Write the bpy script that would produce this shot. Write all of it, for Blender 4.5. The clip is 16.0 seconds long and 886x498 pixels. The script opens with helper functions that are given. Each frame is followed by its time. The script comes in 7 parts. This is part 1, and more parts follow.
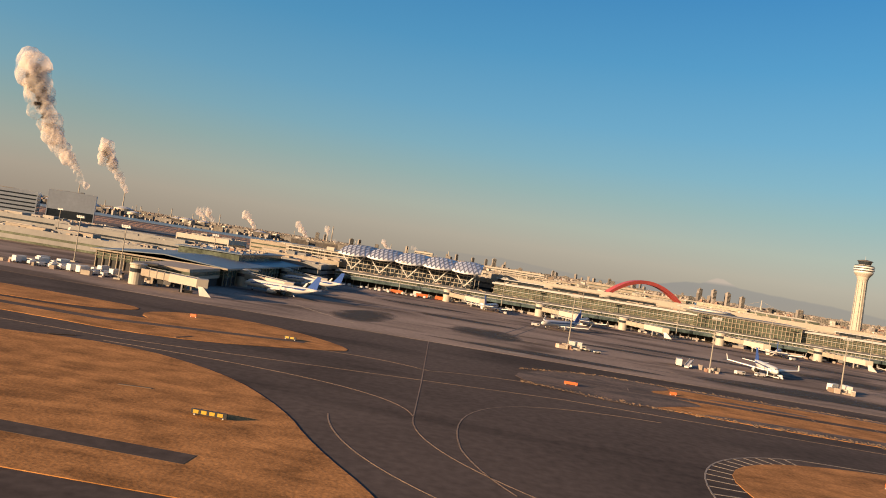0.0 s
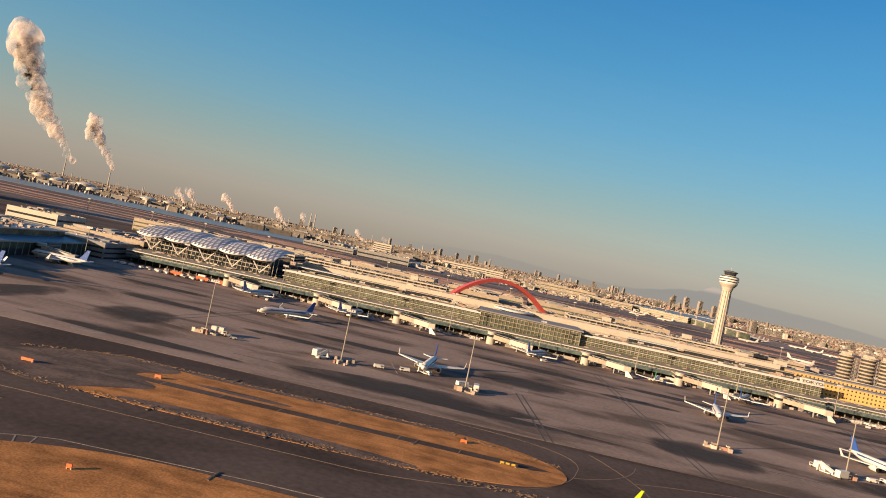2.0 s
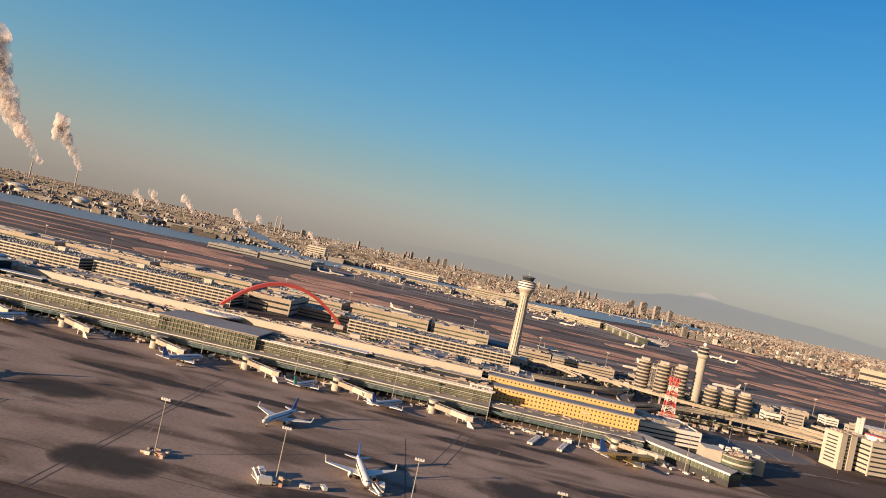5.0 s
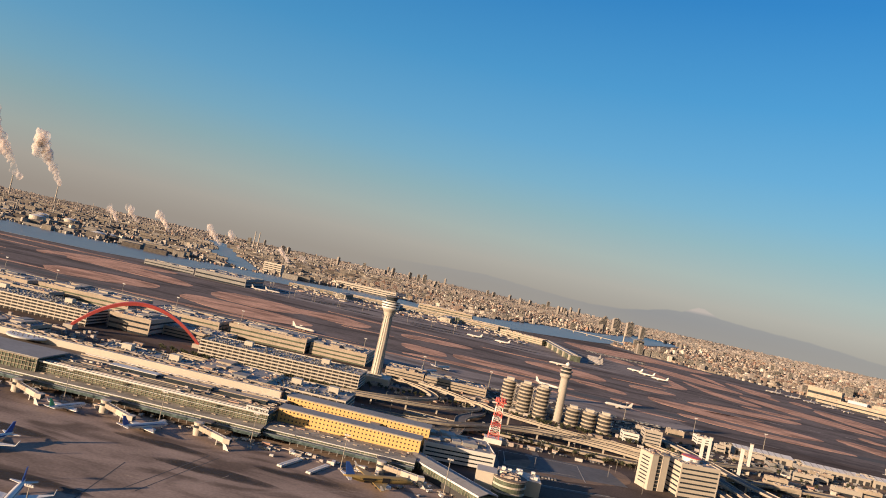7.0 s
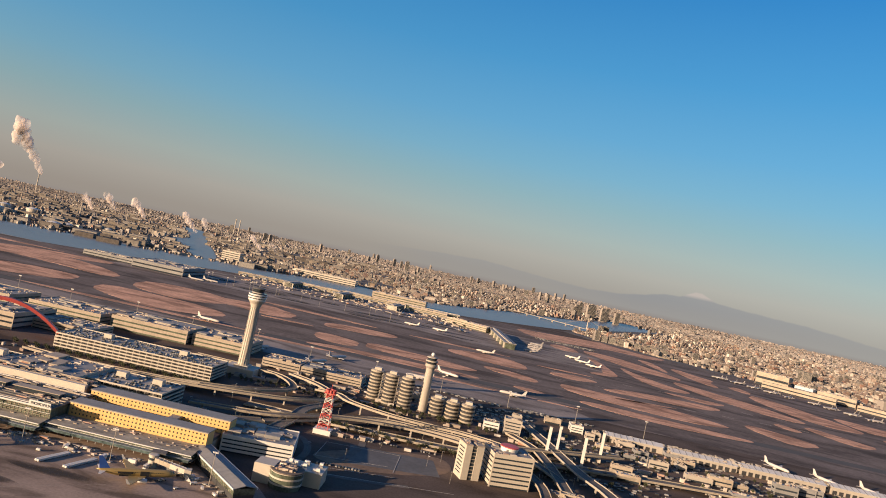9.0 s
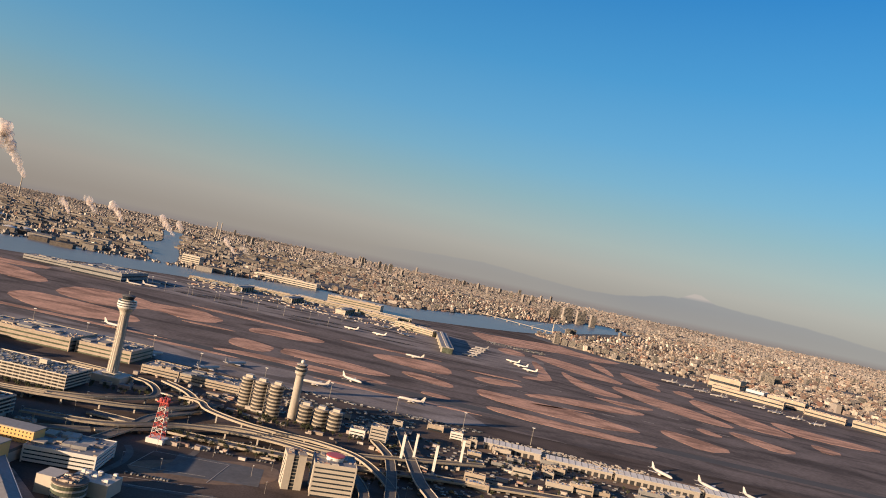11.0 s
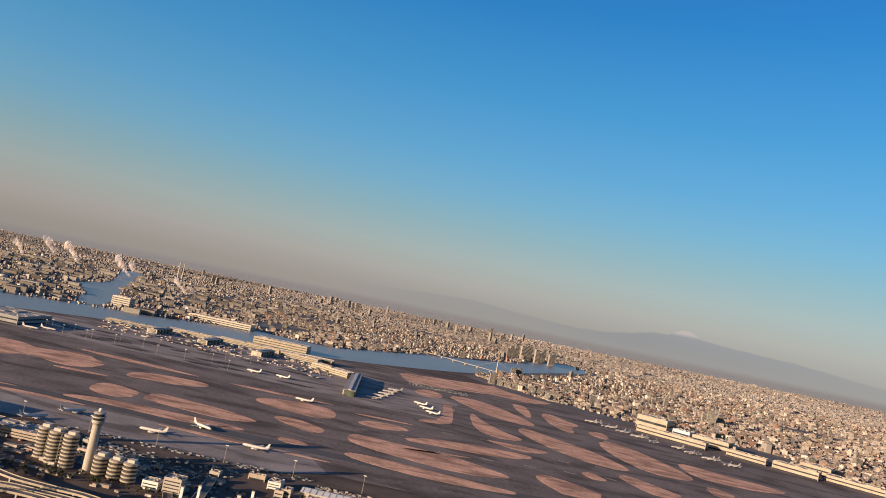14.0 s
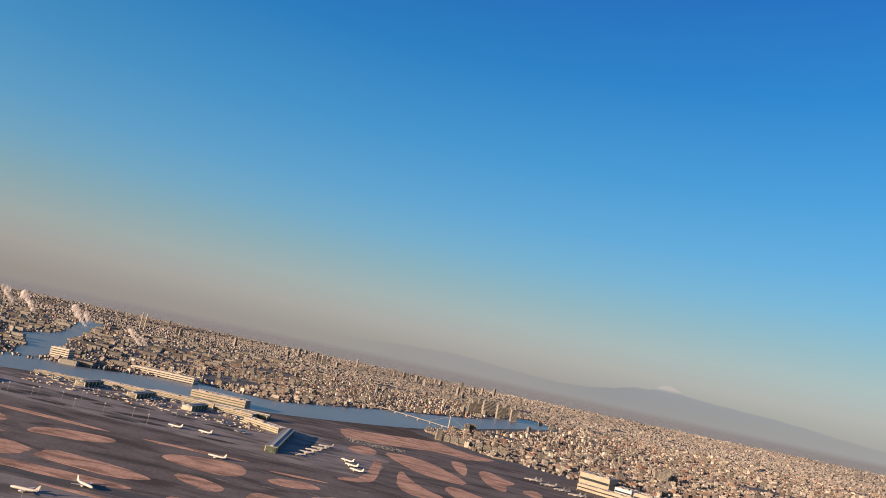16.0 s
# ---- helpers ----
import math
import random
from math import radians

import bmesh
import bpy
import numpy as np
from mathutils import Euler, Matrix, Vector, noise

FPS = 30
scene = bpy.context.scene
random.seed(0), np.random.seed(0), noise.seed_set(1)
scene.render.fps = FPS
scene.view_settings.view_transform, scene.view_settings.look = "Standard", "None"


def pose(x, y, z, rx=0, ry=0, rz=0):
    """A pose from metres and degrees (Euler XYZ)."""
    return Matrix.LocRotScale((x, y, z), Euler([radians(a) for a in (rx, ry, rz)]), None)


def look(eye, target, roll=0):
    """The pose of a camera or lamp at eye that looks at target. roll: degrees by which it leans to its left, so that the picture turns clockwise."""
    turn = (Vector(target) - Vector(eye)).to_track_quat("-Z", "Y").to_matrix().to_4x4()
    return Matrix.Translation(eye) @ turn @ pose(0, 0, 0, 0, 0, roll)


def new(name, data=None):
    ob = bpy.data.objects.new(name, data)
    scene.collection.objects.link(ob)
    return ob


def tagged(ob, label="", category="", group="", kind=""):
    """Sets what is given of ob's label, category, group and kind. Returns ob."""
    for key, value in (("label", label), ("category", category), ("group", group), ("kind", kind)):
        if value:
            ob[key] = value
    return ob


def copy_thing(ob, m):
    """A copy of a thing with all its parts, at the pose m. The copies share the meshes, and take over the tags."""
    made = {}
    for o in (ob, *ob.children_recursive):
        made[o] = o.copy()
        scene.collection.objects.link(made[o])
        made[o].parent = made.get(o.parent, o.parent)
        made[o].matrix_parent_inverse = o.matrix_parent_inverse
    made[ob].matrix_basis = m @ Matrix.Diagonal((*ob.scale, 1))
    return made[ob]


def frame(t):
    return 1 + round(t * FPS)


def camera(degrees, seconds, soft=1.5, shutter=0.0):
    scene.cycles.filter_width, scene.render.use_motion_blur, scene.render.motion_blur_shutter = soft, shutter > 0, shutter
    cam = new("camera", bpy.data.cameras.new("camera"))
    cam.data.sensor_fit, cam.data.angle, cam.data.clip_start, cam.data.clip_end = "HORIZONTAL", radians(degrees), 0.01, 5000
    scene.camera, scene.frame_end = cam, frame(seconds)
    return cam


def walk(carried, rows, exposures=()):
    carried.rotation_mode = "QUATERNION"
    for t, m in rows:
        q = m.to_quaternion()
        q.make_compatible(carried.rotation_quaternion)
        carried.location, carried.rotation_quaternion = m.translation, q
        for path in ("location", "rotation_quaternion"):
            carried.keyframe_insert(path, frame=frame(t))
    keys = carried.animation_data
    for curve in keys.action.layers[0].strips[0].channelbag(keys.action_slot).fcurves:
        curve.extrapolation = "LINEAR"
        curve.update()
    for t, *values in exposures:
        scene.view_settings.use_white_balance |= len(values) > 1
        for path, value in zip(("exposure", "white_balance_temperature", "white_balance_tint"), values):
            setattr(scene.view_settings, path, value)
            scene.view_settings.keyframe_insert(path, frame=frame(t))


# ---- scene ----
K = 0.44   # the place is a model of the airport at this scale; its plan below is written at full size
cam = camera(64.0, 16.0, soft=1.0)
PATH = [
    (0, (15.84, -22.36, 14.97), (7.61, 77.29, 16.15), 8.88),
    (0.5, (34.91, -21.32, 17.77), (26.50, 78.32, 18.70), 9.69),
    (1, (53.46, -19.92, 20.70), (45.08, 79.73, 21.35), 10.55),
    (1.5, (71.64, -18.31, 23.79), (63.45, 81.35, 24.30), 11.24),
    (2, (89.59, -16.62, 27.05), (81.73, 83.07, 27.50), 11.93),
    (2.5, (107.40, -14.96, 30.49), (99.86, 84.76, 30.90), 12.41),
    (3, (125.17, -13.39, 34.13), (118.03, 86.35, 34.31), 12.62),
    (3.5, (142.96, -11.97, 37.95), (135.96, 87.78, 38.04), 12.61),
    (4, (160.81, -10.73, 41.96), (153.88, 89.02, 42.15), 12.45),
    (6.5, (251.79, -7.21, 64.26), (245.01, 92.51, 67.43), 12.29),
    (7, (270.29, -6.86, 69.03), (263.67, 92.86, 72.47), 12.37),
    (7.5, (288.84, -6.53, 73.84), (282.39, 93.21, 77.15), 12.29),
    (8, (307.40, -6.17, 78.68), (301.10, 93.60, 81.48), 12.23),
    (8.5, (325.94, -5.72, 83.50), (319.84, 94.07, 85.65), 12.10),
    (9, (344.41, -5.15, 88.30), (338.47, 94.66, 89.86), 12.10),
    (9.5, (362.76, -4.41, 93.04), (356.97, 95.41, 94.36), 12.05),
    (12, (451.52, 2.80, 115.21), (445.61, 102.59, 117.98), 12.00),
    (12.5, (468.47, 4.95, 119.25), (462.74, 104.73, 122.68), 11.84),
    (13, (485.12, 7.26, 123.13), (479.61, 107.01, 127.49), 11.60),
    (13.5, (501.48, 9.66, 126.88), (496.08, 109.35, 132.57), 11.59),
    (14, (517.57, 12.04, 130.50), (512.21, 111.62, 137.92), 11.64),
    (14.5, (533.42, 14.29, 134.01), (528.22, 113.73, 143.21), 11.73),
    (15, (549.09, 16.25, 137.44), (544.13, 115.54, 148.24), 11.87),
    (15.5, (564.65, 17.73, 140.83), (560.02, 116.82, 153.40), 12.07),
    (16, (580.18, 18.50, 144.20), (575.78, 117.25, 159.34), 12.11),
]
EXPOSURE = 0.9
walk(cam, [(t, look(eye, target, roll)) for t, eye, target, roll in PATH],
     [(0, EXPOSURE, 7100, 10), (2.5, EXPOSURE, 6700, 10), (6.5, EXPOSURE, 6350, 10), (12, EXPOSURE, 6200, 10), (16, EXPOSURE, 6050, 10)])

# ---- light ----
SUN_AZ, SUN_EL = 41.0, 10.5   # the way the light travels, from +x towards +y, and the sun's height
world = bpy.data.worlds.new("sky")
scene.world = world
world.use_nodes = True


def node(tree, kind, **values):
    n = tree.nodes.new(kind)
    for k, v in values.items():
        if k in n.inputs:
            n.inputs[k].default_value = v
    return n


def maths(tree, op, a, b=0.0, clamp=False):
    n = tree.nodes.new("ShaderNodeMath")
    n.operation, n.use_clamp = op, clamp
    for k, v in enumerate((a, b)):
        if isinstance(v, (int, float)):
            n.inputs[k].default_value = v
        else:
            tree.links.new(v, n.inputs[k])
    return n.outputs[0]


def ramp(tree, fac, stops):
    n = tree.nodes.new("ShaderNodeValToRGB")
    els = n.color_ramp.elements
    while len(els) < len(stops):
        els.new(0.5)
    for e, (p, c) in zip(els, stops):
        e.position = p
        e.color = (*c, 1) if len(c) == 3 else c
    if fac is not None:
        tree.links.new(fac, n.inputs[0])
    return n.outputs[0]


def mix(tree, fac, a, b, how="MIX"):
    n = tree.nodes.new("ShaderNodeMix")
    n.data_type, n.blend_type = "RGBA", how
    for k, v in ((0, fac), (6, a), (7, b)):
        if isinstance(v, (int, float)):
            n.inputs[k].default_value = v
        elif isinstance(v, tuple):
            n.inputs[k].default_value = (*v, 1)
        else:
            tree.links.new(v, n.inputs[k])
    return n.outputs[2]


def make_sky():
    t = world.node_tree
    t.nodes.clear()
    out, bg = t.nodes.new("ShaderNodeOutputWorld"), t.nodes.new("ShaderNodeBackground")
    t.links.new(bg.outputs[0], out.inputs[0])
    sky = t.nodes.new("ShaderNodeTexSky")
    sky.sky_type, sky.sun_disc = "NISHITA", False
    sky.sun_elevation = radians(SUN_EL)
    sky.sun_rotation = radians(270 - SUN_AZ)
    sky.air_density, sky.dust_density, sky.ozone_density = 1.0, 1.6, 2.0
    tc = t.nodes.new("ShaderNodeTexCoord")
    sep = t.nodes.new("ShaderNodeSeparateXYZ")
    t.links.new(tc.outputs["Generated"], sep.inputs[0])
    x, y, z = sep.outputs
    el = maths(t, "MULTIPLY", maths(t, "ARCSINE", z), 180 / math.pi)
    az = maths(t, "MULTIPLY", maths(t, "ARCTAN2", x, y), 180 / math.pi)
    # the sky's own colour, tinted by height towards the tan haze over the bay
    e01 = maths(t, "DIVIDE", maths(t, "ADD", el, 4.0), 44.0, True)
    tint = ramp(t, e01, SKY_STOPS)
    lum = mix(t, 1.0, sky.outputs[0], (SKY_GAIN,) * 3, "MULTIPLY")
    # over the bay the haze rules; towards the sun, behind the path, the bare sky with its warm glow
    seen = ramp(t, maths(t, "ADD", maths(t, "MULTIPLY", y, 0.5), 0.5), [(0.36, (0.0,) * 3), (0.5, (0.94,) * 3)])
    air = mix(t, seen, lum, tint)
    # warmer towards the sun's side
    side = maths(t, "DIVIDE", maths(t, "ADD", az, 34.0), 68.0, True)
    air = mix(t, 1.0, air, ramp(t, side, [(0, (0.87, 0.84, 0.83)), (1, (1.05, 1.10, 1.12))]), "MULTIPLY")
    # far mountains: the ridge's height by bearing
    a01 = maths(t, "DIVIDE", maths(t, "ADD", az, 10.0), 60.0, True)
    ridge = [(-10, 0.25), (-4, 0.6), (0, 0.75), (2, 0.62), (5, 0.4), (8.5, 0.25), (11, 0.4), (12.8, 0.72), (14.3, 1.1), (15.4, 1.12),
             (16.5, 1.68), (17.0, 1.68), (18.0, 1.2), (19.4, 1.08), (22.2, 0.92), (24.2, 0.85), (26, 0.7), (29, 0.35), (34, 0.0), (50, -0.2)]
    prof = maths(t, "SUBTRACT", maths(t, "MULTIPLY", ramp(t, a01, [((a + 10) / 60, ((h + 1) / 3,) * 3) for a, h in ridge]), 3.0), 1.0)
    wob = t.nodes.new("ShaderNodeTexNoise")
    wob.inputs["Scale"].default_value, wob.inputs["Detail"].default_value = 60.0, 5.0
    t.links.new(tc.outputs["Generated"], wob.inputs[0])
    prof = maths(t, "ADD", prof, maths(t, "MULTIPLY", maths(t, "SUBTRACT", wob.outputs[0], 0.5), 0.16))
    above = maths(t, "SUBTRACT", prof, el)
    # painted haze thins the hills by bearing, then towards their foot
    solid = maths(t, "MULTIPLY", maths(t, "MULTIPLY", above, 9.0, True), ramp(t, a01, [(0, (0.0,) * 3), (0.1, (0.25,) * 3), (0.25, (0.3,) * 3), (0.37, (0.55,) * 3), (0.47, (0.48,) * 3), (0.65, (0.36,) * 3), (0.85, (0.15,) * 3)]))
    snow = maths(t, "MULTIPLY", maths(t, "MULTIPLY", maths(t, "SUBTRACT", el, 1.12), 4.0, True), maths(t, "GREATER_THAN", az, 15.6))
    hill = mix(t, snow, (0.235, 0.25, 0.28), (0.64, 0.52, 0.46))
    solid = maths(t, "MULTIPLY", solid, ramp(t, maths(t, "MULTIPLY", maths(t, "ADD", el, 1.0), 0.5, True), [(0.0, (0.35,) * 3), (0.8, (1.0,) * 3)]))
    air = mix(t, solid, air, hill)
    # plain of far houses below the horizon, its colour painted to fade into the haze
    stretch = t.nodes.new("ShaderNodeCombineXYZ")
    t.links.new(maths(t, "MULTIPLY", az, 1.0), stretch.inputs[0])
    far = maths(t, "DIVIDE", -1.0, maths(t, "MINIMUM", maths(t, "ADD", el, 0.0), -0.45))
    t.links.new(maths(t, "MULTIPLY", far, 26.0), stretch.inputs[1])
    cells = t.nodes.new("ShaderNodeTexVoronoi")
    cells.inputs["Scale"].default_value = 4.5
    t.links.new(stretch.outputs[0], cells.inputs[0])
    tone = t.nodes.new("ShaderNodeSeparateColor")
    t.links.new(cells.outputs["Color"], tone.inputs[0])
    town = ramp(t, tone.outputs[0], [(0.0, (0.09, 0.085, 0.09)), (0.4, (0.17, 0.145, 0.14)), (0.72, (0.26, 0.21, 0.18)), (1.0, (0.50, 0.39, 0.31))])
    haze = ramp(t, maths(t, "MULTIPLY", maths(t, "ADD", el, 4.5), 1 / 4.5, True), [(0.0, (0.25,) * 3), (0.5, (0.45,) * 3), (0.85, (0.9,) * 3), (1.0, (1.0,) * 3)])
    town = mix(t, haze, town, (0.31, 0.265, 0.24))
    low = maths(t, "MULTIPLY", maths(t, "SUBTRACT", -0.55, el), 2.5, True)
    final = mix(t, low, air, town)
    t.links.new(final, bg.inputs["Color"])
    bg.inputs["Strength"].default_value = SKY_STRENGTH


SKY_GAIN, SKY_STRENGTH = 0.085, 2 ** -EXPOSURE
SKY_STOPS = [(0.0, (0.36, 0.315, 0.28)), (0.091, (0.405, 0.36, 0.305)), (0.136, (0.47, 0.44, 0.38)), (0.182, (0.425, 0.485, 0.445)), (0.24, (0.305, 0.475, 0.51)), (0.295, (0.215, 0.455, 0.60)), (0.364, (0.145, 0.41, 0.645)),
             (0.477, (0.080, 0.335, 0.625)), (0.636, (0.035, 0.235, 0.555)), (0.82, (0.022, 0.15, 0.47)), (1.0, (0.018, 0.12, 0.42))]
make_sky()

sun = new("sun", bpy.data.lights.new("sun", "SUN"))
sun.data.energy, sun.data.angle, sun.data.color = 5.0, radians(0.6), (1.0, 0.71, 0.455)
sun.matrix_world = look((0, 0, 500), (math.cos(radians(SUN_AZ)), math.sin(radians(SUN_AZ)), 500 - math.tan(radians(SUN_EL))))


# ---- materials ----
def surface(name, colour, rough=0.7, metal=0.0, spread=0.25, grain=0.5, patch=0.02, bump=0.0, random_by="", spec=0.5, streak=0.0):
    """A two-scale noisy surface: grain and patch are the frequencies, per metre, of the fine and the broad variation."""
    m = bpy.data.materials.new(name)
    m.use_nodes = True
    t = m.node_tree
    b = t.nodes["Principled BSDF"]
    b.inputs["Roughness"].default_value, b.inputs["Metallic"].default_value = rough, metal
    b.inputs["Specular IOR Level"].default_value = spec
    geo = t.nodes.new("ShaderNodeNewGeometry")
    fine, broad = t.nodes.new("ShaderNodeTexNoise"), t.nodes.new("ShaderNodeTexNoise")
    for n, s, d in ((fine, grain, 3), (broad, patch, 4)):
        n.inputs["Scale"].default_value, n.inputs["Detail"].default_value = s / K, d
        t.links.new(geo.outputs["Position"], n.inputs[0])
    v = maths(t, "ADD", maths(t, "MULTIPLY", fine.outputs[0], 0.45), maths(t, "MULTIPLY", broad.outputs[0], 0.55))
    if random_by == "island":
        v = maths(t, "ADD", maths(t, "MULTIPLY", v, 0.4), maths(t, "MULTIPLY", geo.outputs["Random Per Island"], 0.6))
    elif random_by == "object":
        info = t.nodes.new("ShaderNodeObjectInfo")
        v = maths(t, "ADD", maths(t, "MULTIPLY", v, 0.5), maths(t, "MULTIPLY", info.outputs["Random"], 0.5))
    c = np.array(colour)
    col = ramp(t, v, [(0.3, tuple(np.clip(c * (1 - spread), 0, 1))), (0.7, tuple(np.clip(c * (1 + spread), 0, 1)))])
    if streak:
        # long worn and stained bands with ragged edges
        wide, mp = t.nodes.new("ShaderNodeTexNoise"), t.nodes.new("ShaderNodeMapping")
        mp.inputs["Scale"].default_value = (0.35, 1.0, 1.0)
        mp.inputs["Rotation"].default_value = (0, 0, 0.12)
        t.links.new(geo.outputs["Position"], mp.inputs[0])
        t.links.new(mp.outputs[0], wide.inputs[0])
        wide.inputs["Scale"].default_value, wide.inputs["Detail"].default_value, wide.inputs["Distortion"].default_value = patch * 1.6 / K, 6.0, 0.6
        wear = ramp(t, wide.outputs[0], [(0.38, (1 - streak,) * 3), (0.50, (1.0,) * 3), (0.62, (1 + 0.3 * streak,) * 3)])
        col = mix(t, 1.0, col, wear, "MULTIPLY")
    t.links.new(col, b.inputs["Base Color"])
    if bump:
        bp = t.nodes.new("ShaderNodeBump")
        bp.inputs["Strength"].default_value, bp.inputs["Distance"].default_value = 0.5, bump
        t.links.new(fine.outputs[0], bp.inputs["Height"])
        t.links.new(bp.outputs[0], b.inputs["Normal"])
    return m


asphalt = surface("asphalt", (0.106, 0.081, 0.067), 0.95, spec=0.08, spread=0.4, grain=0.5, patch=0.015, streak=0.35)
# Far asphalt keeps its wear; distance haze is put into its greyer colour.
far_field = surface("hazed_worn_asphalt", (0.165, 0.136, 0.122), 0.95, spec=0.06, spread=0.4, grain=0.12, patch=0.01, streak=0.4)
apron_mat = surface("apron_concrete", (0.295, 0.224, 0.178), 0.95, spec=0.04, spread=0.3, grain=0.5, patch=0.025, streak=0.5)
# Greyed version of the apron concrete, with haze painted into the colour.
far_apron_mat = surface("hazed_far_apron", (0.255, 0.22, 0.20), 0.95, spec=0.05, spread=0.3, grain=0.2, patch=0.012, streak=0.45)
stain_mat = surface("patched_asphalt", (0.07, 0.064, 0.06), 0.9, spread=0.3, grain=0.3, patch=0.03)
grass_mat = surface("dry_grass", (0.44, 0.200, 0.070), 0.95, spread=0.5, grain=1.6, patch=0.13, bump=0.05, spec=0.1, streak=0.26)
# Paler than the near grass because haze is painted into it.
far_grass = surface("hazed_dry_grass", (0.55, 0.32, 0.215), 0.95, spread=0.4, grain=0.15, patch=0.02, spec=0.1, streak=0.4)
line_white = surface("white_line_paint", (0.30, 0.245, 0.19), 0.8, spread=0.5, grain=0.8)
line_yellow = surface("yellow_line_paint", (0.25, 0.165, 0.105), 0.8, spread=0.45, grain=0.8)
water_mat = surface("river_water", (0.20, 0.205, 0.195), 0.35, spread=0.15, grain=0.03, patch=0.004)
bare_mat = surface("dark_bare_earth", (0.115, 0.075, 0.055), 0.95, spread=0.6, grain=0.8, patch=0.1, streak=0.5)
soil_mat = surface("bare_soil", (0.19, 0.125, 0.08), 0.95, spread=0.4, grain=0.2, patch=0.03)
# Shade between the houses is put into this dark ground, with the streets.
town_ground = surface("town_ground", (0.085, 0.076, 0.073), 0.95, spread=0.5, grain=0.02, patch=0.004)
concrete = surface("light_concrete", (0.38, 0.34, 0.29), 0.8, spread=0.14, grain=0.5, patch=0.05)
cream = surface("cream_panel", (0.47, 0.42, 0.35), 0.6, spread=0.1, grain=0.4, patch=0.06)
white_paint = surface("white_paint", (0.66, 0.63, 0.59), 0.35, spread=0.06, grain=0.6, patch=0.1)
far_white = surface("weathered_white_paint", (0.52, 0.48, 0.44), 0.45, spread=0.1, grain=0.4)
grey_roof = surface("grey_roof", (0.23, 0.225, 0.22), 0.75, spread=0.2, grain=0.3, patch=0.04)
dark_roof = surface("dark_roof", (0.11, 0.105, 0.10), 0.8, spread=0.3, grain=0.2, patch=0.04)
pale_roof = surface("pale_roof_sheet", (0.55, 0.54, 0.52), 0.5, spread=0.12, grain=0.3, patch=0.05)
# Near-black paint that stands in for the shade inside undercrofts, decks and openings.
shade_void = surface("painted_shade", (0.035, 0.035, 0.037), 0.8, spread=0.3, grain=0.3)
glass_green = surface("green_tinted_glass", (0.125, 0.145, 0.108), 0.18, 0.25, spread=0.7, grain=0.5, patch=0.1)
skirt_glass = surface("blue_green_glass", (0.10, 0.14, 0.14), 0.15, 0.25, spread=0.7, grain=0.4, patch=0.1)
glass_dark = surface("dark_glass", (0.04, 0.05, 0.06), 0.08, 0.2, spread=0.4, grain=0.3)
steel = surface("painted_steel", (0.55, 0.53, 0.50), 0.45, 0.3, spread=0.12)
ochre = surface("ochre_tile_cladding", (0.66, 0.41, 0.15), 0.65, spread=0.08, grain=0.9, patch=0.1)
red_paint = surface("red_steel_paint", (0.50, 0.085, 0.07), 0.45, spread=0.12, grain=0.5)
orange_paint = surface("orange_paint", (0.75, 0.16, 0.05), 0.5, spread=0.1)
yellow_paint = surface("yellow_sign_paint", (0.52, 0.31, 0.03), 0.5, spread=0.1)
black_paint = surface("black_paint", (0.02, 0.02, 0.02), 0.5, spread=0.2)
blue_paint = surface("deep_blue_paint", (0.03, 0.09, 0.33), 0.3, spread=0.08)
sky_paint = surface("light_blue_paint", (0.22, 0.50, 0.72), 0.35, spread=0.08)
green_paint = surface("yellow_green_paint", (0.62, 0.78, 0.03), 0.35, spread=0.06)
teal_paint = surface("green_tail_paint", (0.03, 0.30, 0.16), 0.35, spread=0.06)
gold_paint = surface("gold_fuselage_paint", (0.36, 0.25, 0.09), 0.4, 0.2, spread=0.12)
rubber = surface("black_rubber", (0.025, 0.025, 0.025), 0.9, spread=0.2)
alu = surface("engine_metal", (0.45, 0.45, 0.46), 0.3, 0.8, spread=0.1)
leaf = surface("dark_evergreen_leaves", (0.05, 0.055, 0.025), 0.9, spread=0.5, grain=1.0)
bark = surface("bark", (0.10, 0.075, 0.055), 0.9, spread=0.3)


def town_surface(name, walls, roofs, dull=1.0):
    """Walls in one set of paints, roofs in another, one choice of each to a house."""
    m = surface(name, (0.3, 0.27, 0.24), 0.9, grain=0.05, patch=0.01, spec=0.15)
    t = m.node_tree
    b = t.nodes["Principled BSDF"]
    geo = t.nodes.new("ShaderNodeNewGeometry")
    dice = geo.outputs["Random Per Island"]
    sep = t.nodes.new("ShaderNodeSeparateXYZ")
    t.links.new(geo.outputs["Normal"], sep.inputs[0])
    other = maths(t, "FRACT", maths(t, "MULTIPLY", dice, 37.0))
    wall = ramp(t, dice, [(k / len(walls), tuple(c * dull for c in col)) for k, col in enumerate(walls)])
    roof = ramp(t, other, [(k / len(roofs), tuple(c * dull for c in col)) for k, col in enumerate(roofs)])
    col = mix(t, maths(t, "GREATER_THAN", sep.outputs[2], 0.5), wall, roof)
    worn = t.nodes.new("ShaderNodeTexNoise")
    worn.inputs["Scale"].default_value, worn.inputs["Detail"].default_value = 0.12 / K, 4.0
    t.links.new(geo.outputs["Position"], worn.inputs[0])
    col = mix(t, 1.0, col, ramp(t, worn.outputs[0], [(0.3, (0.75,) * 3), (0.7, (1.2,) * 3)]), "MULTIPLY")
    t.links.new(col, b.inputs["Base Color"])
    return m


